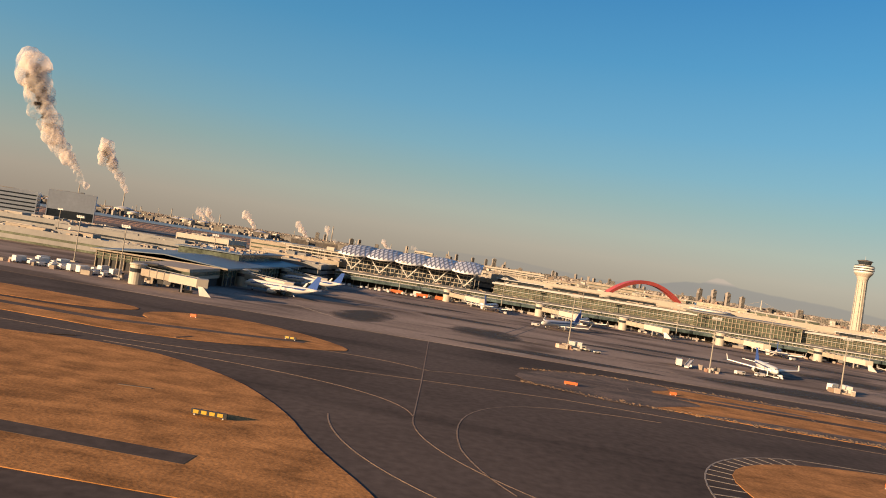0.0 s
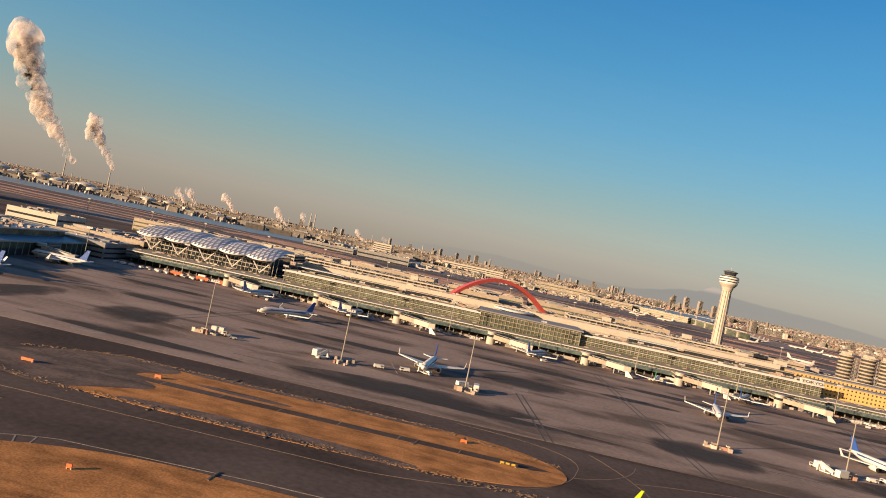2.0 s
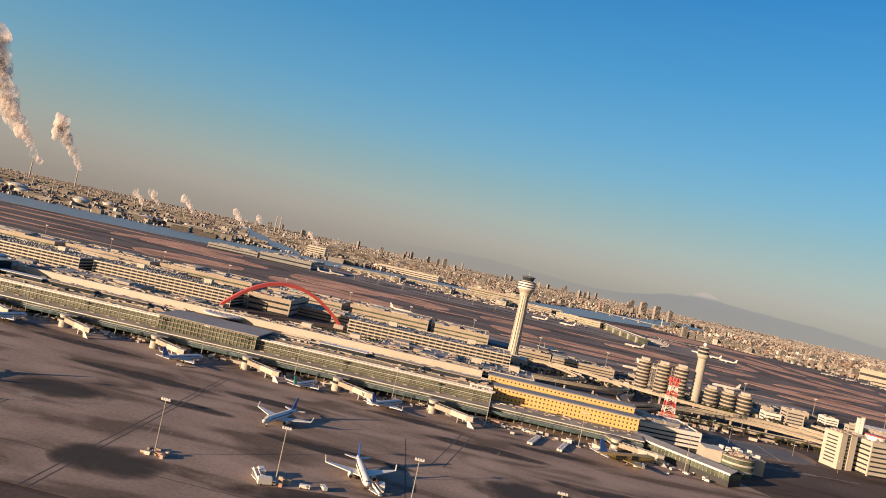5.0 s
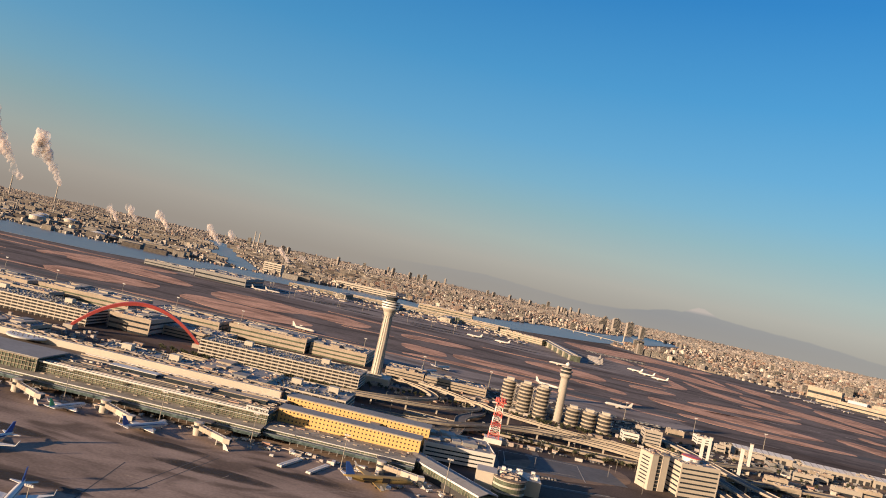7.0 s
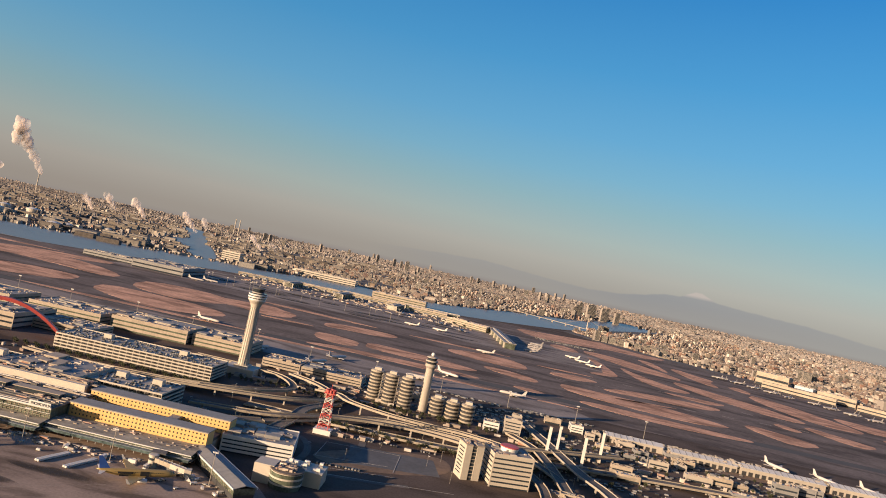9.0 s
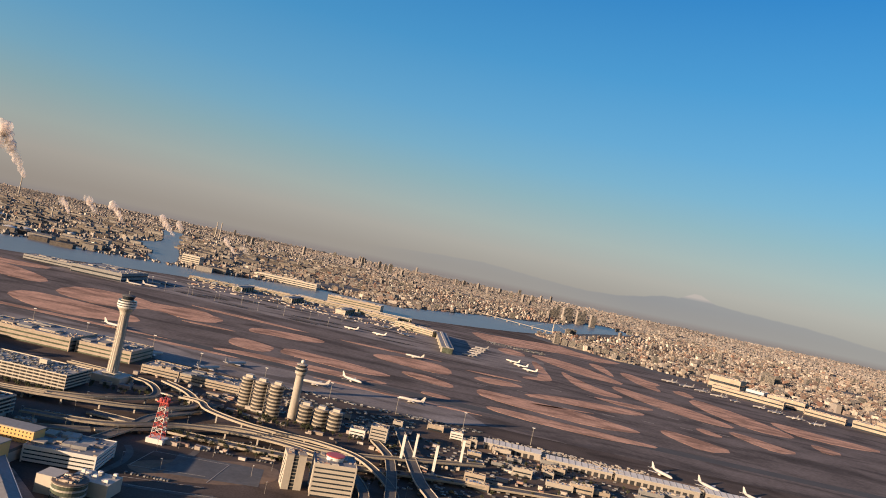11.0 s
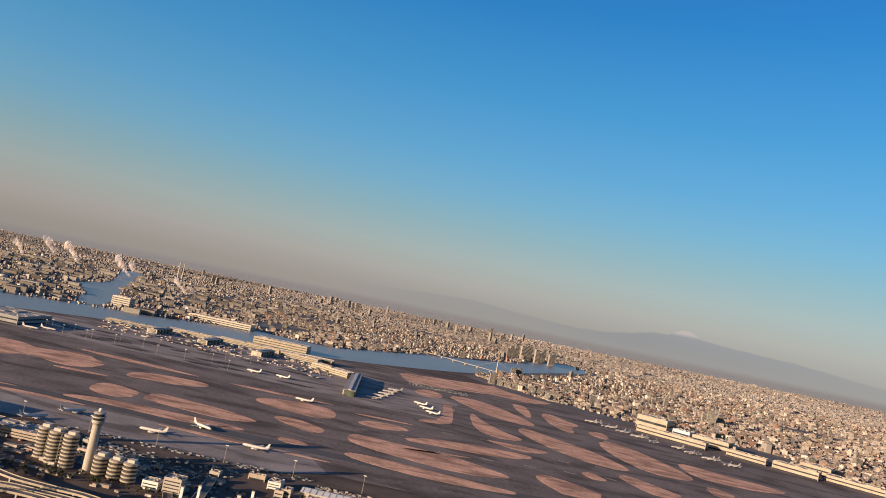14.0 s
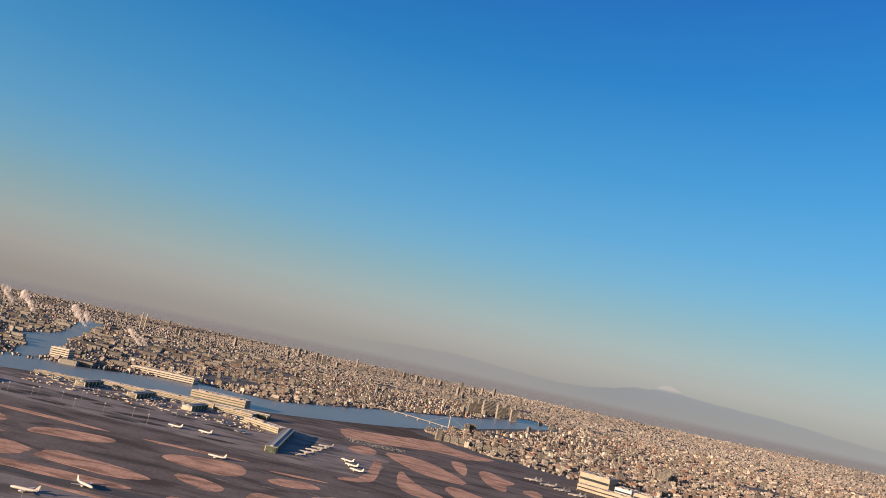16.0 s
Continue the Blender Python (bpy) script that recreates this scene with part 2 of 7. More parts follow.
WALLS = [(0.78, 0.71, 0.62), (0.36, 0.30, 0.25), (0.60, 0.56, 0.52), (0.30, 0.21, 0.155), (0.46, 0.40, 0.33), (0.25, 0.22, 0.20), (0.56, 0.50, 0.43), (0.38, 0.22, 0.16), (0.42, 0.38, 0.35)]
ROOFS = [(0.20, 0.185, 0.18), (0.13, 0.12, 0.125), (0.30, 0.27, 0.25), (0.26, 0.15, 0.115), (0.16, 0.165, 0.185), (0.40, 0.37, 0.34), (0.11, 0.10, 0.10), (0.23, 0.20, 0.18)]
clutter_mat = town_surface("mixed_roof_plant", WALLS, ROOFS)
house_mat = town_surface("mixed_house_walls", WALLS + [(0.20, 0.19, 0.19), (0.24, 0.17, 0.14), (0.15, 0.145, 0.15), (0.30, 0.28, 0.28), (0.26, 0.15, 0.12), (0.80, 0.72, 0.62)], [(c[0] * 0.8, c[1] * 0.78, c[2] * 0.8) for c in ROOFS], 0.74)
blue_roof = surface("blue_grey_metal_roof", (0.15, 0.185, 0.225), 0.45, 0.2, spread=0.25, grain=0.4, patch=0.05)
blue_cladding = surface("blue_grey_cladding", (0.42, 0.46, 0.51), 0.6, spread=0.12, grain=0.3, patch=0.04)
road_mat = surface("worn_carriageway", (0.12, 0.104, 0.09), 0.9, spread=0.3, grain=0.4, patch=0.05, streak=0.25)
tower_mat = surface("apartment_walls", (0.22, 0.195, 0.175), 0.85, spread=0.3, grain=0.1, patch=0.01, random_by="object")
shed_mat = town_surface("factory_sheet", WALLS[::2] + WALLS[5:6], ROOFS[:3] + ROOFS[4:6], 0.46)
quilt_mat = surface("white_roof_membrane", (0.74, 0.74, 0.76), 0.4, spread=0.06, grain=0.4)
hall_mat = surface("weathered_cream_render", (0.36, 0.30, 0.235), 0.8, spread=0.25, grain=0.4, patch=0.05)
tar_roof = surface("brown_tar_roof", (0.13, 0.105, 0.085), 0.9, spread=0.4, grain=0.3, patch=0.05, streak=0.3)
gallery_roof_mat = surface("weathered_gallery_roof", (0.25, 0.23, 0.195), 0.85, spread=0.35, grain=0.4, patch=0.06, streak=0.3)
groove_mat = surface("roof_groove", (0.20, 0.21, 0.24), 0.5, spread=0.15)
# Far paints greyed and evened out: haze put into the house colours.
far_house = town_surface("hazed_house_walls", [(0.44, 0.39, 0.36), (0.28, 0.26, 0.26), (0.56, 0.51, 0.47), (0.34, 0.26, 0.23), (0.24, 0.235, 0.24)], [(0.27, 0.235, 0.215), (0.19, 0.17, 0.165), (0.33, 0.29, 0.27), (0.25, 0.20, 0.18)], 0.66)
ramp_concrete = surface("weathered_ramp_concrete", (0.35, 0.30, 0.235), 0.85, spread=0.25, grain=0.5, patch=0.08)
mast_mat = surface("weathered_mast_steel", (0.30, 0.27, 0.23), 0.7, spread=0.2)
car_mat = surface("car_paint", (0.17, 0.165, 0.16), 0.4, spread=0.85, grain=0.02, patch=0.002, random_by="island")


def smoke_surface():
    m = bpy.data.materials.new("steam")
    m.use_nodes = True
    t = m.node_tree
    t.nodes.remove(t.nodes["Principled BSDF"])
    df, tl, tr = t.nodes.new("ShaderNodeBsdfDiffuse"), t.nodes.new("ShaderNodeBsdfTranslucent"), t.nodes.new("ShaderNodeBsdfTransparent")
    df.inputs[0].default_value = (0.95, 0.86, 0.79, 1)
    tl.inputs[0].default_value = (0.95, 0.86, 0.79, 1)
    mx, m2 = t.nodes.new("ShaderNodeMixShader"), t.nodes.new("ShaderNodeMixShader")
    mx.inputs[0].default_value = 0.5
    n = t.nodes.new("ShaderNodeTexNoise")
    n.inputs["Scale"].default_value, n.inputs["Detail"].default_value = 0.006 / K, 3.0
    g = t.nodes.new("ShaderNodeNewGeometry")
    t.links.new(g.outputs["Position"], n.inputs[0])
    t.links.new(maths(t, "MULTIPLY", maths(t, "SUBTRACT", n.outputs[0], 0.36), 1.9, True), m2.inputs[0])
    t.links.new(df.outputs[0], mx.inputs[1])
    t.links.new(tl.outputs[0], mx.inputs[2])
    t.links.new(tr.outputs[0], m2.inputs[1])
    t.links.new(mx.outputs[0], m2.inputs[2])
    t.links.new(m2.outputs[0], t.nodes["Material Output"].inputs[0])
    return m


steam = smoke_surface()


def stain_surface():
    """Dark oil and tyre staining that thins out raggedly to its rim."""
    m = bpy.data.materials.new("oil_stain")
    m.use_nodes = True
    t = m.node_tree
    b = t.nodes["Principled BSDF"]
    b.inputs["Base Color"].default_value = (0.05, 0.042, 0.037, 1)
    b.inputs["Roughness"].default_value = 0.9
    tc, mp, n = t.nodes.new("ShaderNodeTexCoord"), t.nodes.new("ShaderNodeVectorMath"), t.nodes.new("ShaderNodeTexNoise")
    mp.operation = "SUBTRACT"
    mp.inputs[1].default_value = (0.5, 0.5, 0.5)
    t.links.new(tc.outputs["Generated"], mp.inputs[0])
    sep = t.nodes.new("ShaderNodeSeparateXYZ")
    t.links.new(mp.outputs[0], sep.inputs[0])
    r2 = maths(t, "ADD", maths(t, "MULTIPLY", sep.outputs[0], sep.outputs[0]), maths(t, "MULTIPLY", sep.outputs[1], sep.outputs[1]))
    rim = maths(t, "SUBTRACT", 1.0, maths(t, "MULTIPLY", maths(t, "SQRT", r2), 2.0))
    n.inputs["Scale"].default_value, n.inputs["Detail"].default_value = 0.05 / K, 6.0
    geo = t.nodes.new("ShaderNodeNewGeometry")
    t.links.new(geo.outputs["Position"], n.inputs[0])
    rag = maths(t, "MULTIPLY", maths(t, "SUBTRACT", n.outputs[0], 0.5), 2.4)
    a = maths(t, "MULTIPLY", maths(t, "MULTIPLY", maths(t, "ADD", maths(t, "MULTIPLY", rim, 1.6), rag), maths(t, "MULTIPLY", rim, 5.0, True), True), 0.62)
    t.links.new(a, b.inputs["Alpha"])
    return m


oil_stain = stain_surface()


# ---- mesh helpers ----
def box(bm, x0, x1, y0, y1, z0, z1):
    v = [bm.verts.new(p) for p in ((x0, y0, z0), (x1, y0, z0), (x1, y1, z0), (x0, y1, z0), (x0, y0, z1), (x1, y0, z1), (x1, y1, z1), (x0, y1, z1))]
    for f in ((3, 2, 1, 0), (4, 5, 6, 7), (0, 1, 5, 4), (1, 2, 6, 5), (2, 3, 7, 6), (3, 0, 4, 7)):
        bm.faces.new([v[i] for i in f])
    return v


def prism(bm, outline, z0, z1):
    """An upright prism over a plan outline, counter-clockwise."""
    a = [bm.verts.new((x, y, z0)) for x, y in outline]
    b = [bm.verts.new((x, y, z1)) for x, y in outline]
    bm.faces.new(a[::-1])
    bm.faces.new(b)
    for i in range(len(a)):
        j = (i + 1) % len(a)
        bm.faces.new((a[i], a[j], b[j], b[i]))


def rings(bm, rows, seg=24, cap=True, axis="z", at=(0, 0, 0), squash=1.0):
    """A turned body: rows of (place along the axis, radius)."""
    loops = []
    for p, r in rows:
        loop = []
        for k in range(seg):
            a = 2 * math.pi * k / seg
            c, s = r * math.cos(a), r * math.sin(a) * squash
            q = (c, s, p) if axis == "z" else (p, c, s) if axis == "x" else (s, p, c)
            loop.append(bm.verts.new((q[0] + at[0], q[1] + at[1], q[2] + at[2])))
        loops.append(loop)
    for a, b in zip(loops, loops[1:]):
        for k in range(seg):
            j = (k + 1) % seg
            bm.faces.new((a[k], a[j], b[j], b[k]))
    if cap:
        bm.faces.new(loops[0][::-1])
        bm.faces.new(loops[-1])
    return loops


def rod(bm, a, b, r, seg=6, r1=None):
    a, b = Vector(a), Vector(b)
    q = (b - a).to_track_quat("Z", "Y")
    r1 = r if r1 is None else r1
    la, lb = [], []
    for k in range(seg):
        an = 2 * math.pi * k / seg
        o = Vector((math.cos(an), math.sin(an), 0))
        la.append(bm.verts.new(a + q @ (o * r)))
        lb.append(bm.verts.new(b + q @ (o * r1)))
    for k in range(seg):
        j = (k + 1) % seg
        bm.faces.new((la[k], la[j], lb[j], lb[k]))
    bm.faces.new(la[::-1])
    bm.faces.new(lb)


def slab(bm, pts, thick):
    """A thin solid over four or more points of any surface."""
    n = (Vector(pts[1]) - Vector(pts[0])).cross(Vector(pts[-1]) - Vector(pts[0])).normalized() * thick
    a = [bm.verts.new(p) for p in pts]
    b = [bm.verts.new(Vector(p) + n) for p in pts]
    bm.faces.new(a[::-1])
    bm.faces.new(b)
    for i in range(len(a)):
        j = (i + 1) % len(a)
        bm.faces.new((a[i], a[j], b[j], b[i]))


def thing(name, x, y, z=0.0, turn=0.0, label="", category="", group="", kind=""):
    ob = new(name)
    ob.matrix_basis = pose(x, y, z, 0, 0, turn)
    return tagged(ob, label, category, group, kind)


def part(name, bm, material, parent, label="", smooth=False):
    bmesh.ops.recalc_face_normals(bm, faces=bm.faces)
    me = bpy.data.meshes.new(name)
    bm.to_mesh(me)
    bm.free()
    me.materials.append(material)
    if smooth:
        for p in me.polygons:
            p.use_smooth = True
    ob = new(name, me)
    if parent is not None:
        ob.parent = parent
    if label:
        ob["label"] = label
    return ob


def made(fn, *a, **k):
    bm = bmesh.new()
    fn(bm, *a, **k)
    return bm


def boxes(rows):
    bm = bmesh.new()
    for r in rows:
        box(bm, *r)
    return bm


def smooth_outline(pts, rounds=3):
    for _ in range(rounds):
        q = []
        for i, p in enumerate(pts):
            n = pts[(i + 1) % len(pts)]
            q += [(0.75 * p[0] + 0.25 * n[0], 0.75 * p[1] + 0.25 * n[1]), (0.25 * p[0] + 0.75 * n[0], 0.25 * p[1] + 0.75 * n[1])]
        pts = q
    return pts


def sheet(name, outline, z, material, label, category, thick=0.05, parent=None, kind="structure"):
    bm = bmesh.new()
    area = sum(a[0] * b[1] - b[0] * a[1] for a, b in zip(outline, outline[1:] + outline[:1]))
    prism(bm, outline if area > 0 else outline[::-1], z - thick, z)
    ob = part(name, bm, material, parent, "" if parent else label)
    return ob if parent else tagged(ob, label, category, kind=kind)


def clutter(parent, name, count, span, z, half, high, seed, gap=None):
    """Small pipes, ducts and boxes standing over a roof or yard, as one mesh."""
    rnd = random.Random(seed)
    bm = bmesh.new()
    x0, x1, y0, y1 = span
    for _ in range(count):
        x, y = rnd.uniform(x0, x1), rnd.uniform(y0, y1)
        if gap and gap[0] < x < gap[1]:
            continue
        a, b = rnd.uniform(*half), rnd.uniform(*half)
        if rnd.random() < 0.25:
            a *= 3
        x, y = min(max(x, x0 + a), x1 - a), min(max(y, y0 + b), y1 - b)
        box(bm, x - a, x + a, y - b, y + b, z, z + rnd.uniform(*high))
    return tagged(part(name, bm, clutter_mat, parent), kind="stuff")


# ---- ground ----
sheet("ground", [(-9000, -6000), (12000, -6000), (12000, 20000), (-9000, 20000)], 0.0, asphalt, "dark weathered asphalt and ground of the airfield reaching the horizon", "ground", thick=1.0)
sheet("apron", [(-330, 232), (690, 232), (690, 470), (650, 530), (600, 575), (-330, 575)], 0.06, apron_mat, "grey-brown concrete apron with jointed slabs beside the terminal", "apron")


def island(name, corners, material=grass_mat, rounds=3, z=0.12, label="dry orange-brown winter grass island between taxiways"):
    return sheet(name, smooth_outline(corners, rounds), z, material, label, "grass island", thick=0.2)


island("grass_island", [(-420, 31), (30, 31), (26, 44), (10, 65), (-1, 85), (-22, 108), (-55, 122), (-95, 110), (-420, 116)], rounds=2)
island("grass_island", [(-420, 166), (-120, 166), (-86, 176), (-84, 191), (-110, 194), (-420, 200)], rounds=2)
island("grass_island", [(-420, 142), (-104, 142), (-52, 138), (-14, 164), (-4, 175), (-36, 199), (-66, 204), (-84, 182), (-66, 162), (-420, 162)], rounds=2)
island("grass_island", [(96, 15), (87, 76), (87, 99), (104, 115), (135, 123), (165, 121), (420, 121), (420, 15)], rounds=2)
island("grass_island", [(44, 175), (64, 204), (95, 214), (212, 215), (242, 196), (234, 172), (195, 160), (85, 160)], rounds=3)


def far_island(x0, y0, x1, y1, half, skew=0.0):
    """A lens-shaped infield between two tips."""
    d = Vector((x1 - x0, y1 - y0))
    n = Vector((-d.y, d.x)).normalized() * half * 0.93
    a = Vector((x0, y0))
    row = [(0.0, 0.10), (0.13 + skew, 0.9), (0.45, 1.12), (0.80 + skew, 0.8), (1.0, 0.10)]
    up = [tuple(a + d * f + n * w) for f, w in row]
    dn = [tuple(a + d * f - n * w) for f, w in row[::-1]]
    island("far_grass_island", dn + up, far_grass, 2, 0.15 + 0.012 * (next(LIFT) % 12), "far winter grass infield, paled for haze, between runways and taxiways")


sheet("airfield", [(-8500, 1150), (11500, 1150), (11500, 2900), (-8500, 2900)], 0.03, far_field, "worn asphalt and soil of the runway field, greyed for haze", "ground", thick=0.02)


LIFT = iter(range(1000))


def infield(*corners):
    """A far lawn between taxiways, its corners softened."""
    island("far_grass_island", list(corners), far_grass, 1, 0.15 + 0.012 * (next(LIFT) % 12), "far winter grass infield, paled for haze, between runways and taxiways")


def far_islands():
    infield((123, 1648), (221, 1701), (296, 1708), (368, 1673), (386, 1620), (363, 1578), (265, 1576), (178, 1569))
    infield((455, 1595), (453, 1647), (506, 1681), (583, 1695), (619, 1679), (624, 1641), (583, 1597), (511, 1587), (474, 1572))
    infield((484, 1387), (473, 1449), (499, 1468), (552, 1445), (571, 1430), (575, 1365), (542, 1353), (510, 1360))
    infield((586, 1400), (583, 1469), (651, 1464), (739, 1449), (815, 1414), (815, 1394), (770, 1362), (677, 1373), (605, 1389))
    infield((485, 1281), (519, 1314), (588, 1329), (705, 1333), (814, 1329), (823, 1309), (785, 1292), (697, 1276), (609, 1286), (538, 1281))
    infield((741, 1630), (755, 1673), (827, 1709), (894, 1714), (928, 1663), (932, 1594), (900, 1566), (835, 1573), (764, 1599))
    infield((820, 1494), (863, 1515), (940, 1473), (943, 1424), (909, 1422), (856, 1448))
    infield((883, 1306), (890, 1326), (921, 1328), (944, 1311), (939, 1295), (910, 1289))
    infield((980, 1611), (992, 1658), (1062, 1685), (1098, 1654), (1093, 1633), (1034, 1590))
    infield((990, 1425), (990, 1481), (1011, 1493), (1083, 1483), (1200, 1476), (1290, 1427), (1316, 1401), (1304, 1381), (1224, 1343), (1095, 1369), (1027, 1392))
    infield((1004, 1304), (1021, 1327), (1100, 1325), (1173, 1314), (1295, 1299), (1323, 1291), (1309, 1272), (1206, 1253), (1107, 1260), (1035, 1278))
    infield((1078, 1533), (1146, 1612), (1247, 1640), (1332, 1660), (1382, 1651), (1366, 1611), (1295, 1563), (1198, 1549))
    infield((1234, 2075), (1247, 2126), (1266, 2036), (1324, 1907), (1373, 1868), (1362, 1817), (1305, 1796), (1249, 1857))
    infield((1262, 1746), (1330, 1752), (1427, 1761), (1416, 1723), (1353, 1682))
    infield((1363, 1998), (1395, 2058), (1474, 1976), (1560, 1902), (1627, 1760), (1600, 1717), (1529, 1725), (1458, 1794), (1397, 1887))
    infield((1379, 2526), (1417, 2585), (1441, 2507), (1435, 2286), (1414, 2292))
    infield((1473, 2435), (1509, 2498), (1554, 2400), (1597, 2344), (1554, 2267), (1551, 2155), (1528, 2146), (1488, 2236))
    infield((1595, 2056), (1647, 2157), (1717, 2067), (1780, 1904), (1796, 1811), (1760, 1767), (1672, 1767), (1616, 1889))
    infield((1590, 2221), (1648, 2301), (1667, 2217), (1638, 2156))
    infield((1796, 1986), (1839, 2028), (1931, 1961), (2027, 1943), (2063, 1895), (1969, 1838), (1869, 1830), (1805, 1848))
    infield((1365, 1464), (1391, 1497), (1450, 1465), (1507, 1411), (1421, 1342), (1377, 1415))
    infield((1476, 1596), (1505, 1623), (1533, 1576), (1523, 1552), (1493, 1550))
    infield((1566, 1647), (1598, 1676), (1668, 1606), (1698, 1567), (1630, 1511), (1587, 1575))
    infield((1791, 1741), (1828, 1751), (1860, 1698), (1789, 1640))
    infield((952, 2811), (1074, 2844), (1280, 2996), (1548, 3072), (1634, 2990), (1485, 2660), (1341, 2717), (1171, 2593), (1051, 2547), (996, 2592))
    infield((1046, 2364), (1097, 2457), (1148, 2388), (1143, 2291), (1080, 2272))
    infield((1157, 2404), (1233, 2456), (1328, 2392), (1438, 2172), (1415, 2102), (1301, 2136), (1216, 2272))
    infield((1154, 2229), (1181, 2219), (1194, 1892), (1176, 1834), (1107, 1795), (1107, 1831), (1163, 1887))
    infield((7, 1564), (-8, 1697), (113, 1725), (219, 1667), (233, 1558), (176, 1480), (65, 1500))
    infield((14, 1386), (5, 1470), (102, 1475), (233, 1460), (296, 1410), (302, 1360), (260, 1318), (172, 1285), (71, 1336))
    infield((-293, 1413), (-208, 1498), (-97, 1510), (-62, 1484), (-44, 1394), (-136, 1328), (-207, 1296))
    infield((-432, 1732), (-355, 1835), (-195, 1774), (-68, 1675), (-58, 1597), (-151, 1610), (-300, 1644), (-383, 1638))
    infield((-500, 1700), (-458, 1844), (-349, 1909), (-231, 1940), (-205, 1855), (-337, 1805), (-413, 1705), (-445, 1624))
    infield((215, 1679), (282, 1750), (375, 1644), (384, 1572), (335, 1545), (260, 1576))
    # long thin verges along the runway
    for row in ((-1500, 1500, -480, 1560, 34), (-1500, 1395, -380, 1420, 26), (-1500, 1305, -120, 1330, 16), (-60, 1262, 420, 1275, 12), (-900, 1900, -380, 1930, 20), (-1500, 1700, -500, 1760, 30), (240, 1790, 560, 1760, 16), (640, 1760, 900, 1770, 12), (390, 1240, 560, 1246, 10), (700, 1225, 1000, 1222, 8), (960, 1720, 1100, 1730, 9), (1100, 1452, 1240, 1500, 7), (330, 1520, 450, 1530, 10)):
        far_island(*row)


far_islands()

for tip in ([(40, 174), (60, 207), (88, 217), (106, 208), (88, 192), (110, 182), (94, 170), (82, 157)], [(100, 161), (104, 167), (150, 170), (196, 166), (190, 160)], [(96, 214), (102, 208), (150, 210), (190, 209), (205, 214)], [(108, 196), (120, 200), (150, 198), (140, 194)]):
    sheet("bare_earth", smooth_outline(tip, 2), 0.15, bare_mat, "dark bare earth worn into the grass island's edge", "ground")

# service roads through the infields
sheet("service_road", [(-420, 44), (-3, 45), (-3, 49.5), (-420, 49)], 0.16, asphalt, "narrow dark asphalt service road crossing the dry grass", "road")
sheet("service_road", [(66, 187), (228, 188), (234, 190.5), (228, 193), (66, 192)], 0.16, asphalt, "narrow dark asphalt service road crossing the dry grass", "road")
sheet("service_road", [(-420, 151), (-80, 152), (-22, 172), (-22, 176), (-80, 157), (-420, 156)], 0.16, asphalt, "narrow dark asphalt service road crossing the dry grass", "road")
sheet("river", smooth_outline([(-5200, 1650), (-640, 2000), (-380, 2180), (-110, 2480), (160, 2610), (480, 2680), (640, 2740), (790, 2850), (1010, 3085), (1280, 3430), (1640, 4300), (1990, 5080), (2230, 5450), (2060, 6050), (1700, 5300), (1560, 4800),
      (1310, 4370), (1040, 4010), (760, 3560), (630, 3230), (500, 3190), (20, 3310), (-60, 3190), (-230, 2900), (-520, 2840), (-760, 2660), (-5200, 2300)], 2), 0.35, water_mat, "blue-grey river water between the airfield and the town", "river", thick=0.5)
CANAL = [(-400, 2860), (-310, 2900), (-500, 3380), (-930, 4320), (-1450, 5650), (-1850, 6500), (-2050, 6450), (-1530, 5400), (-1080, 4370), (-980, 3780), (-850, 3640), (-690, 3430)]
ESTUARY = [(1500, 4000), (1660, 4080), (2250, 5430), (2060, 6080), (1650, 5300)]
sheet("canal", smooth_outline(CANAL, 2), 0.36, water_mat, "blue-grey canal water running into the factory district", "canal", thick=0.5)
sheet("town_ground", [(-9000, 2320), (-760, 2670), (-230, 2910), (20, 3320), (500, 3200), (740, 3560), (1310, 4400), (1990, 5100), (1650, 4280), (1300, 3430), (1200, 3250), (1400, 2900), (1850, 2650), (2600, 2150), (9000, 1700), (12000, 19000), (-9000, 19000)], 0.25, town_ground, "grey-brown ground of the town beyond the river", "ground", thick=0.4)


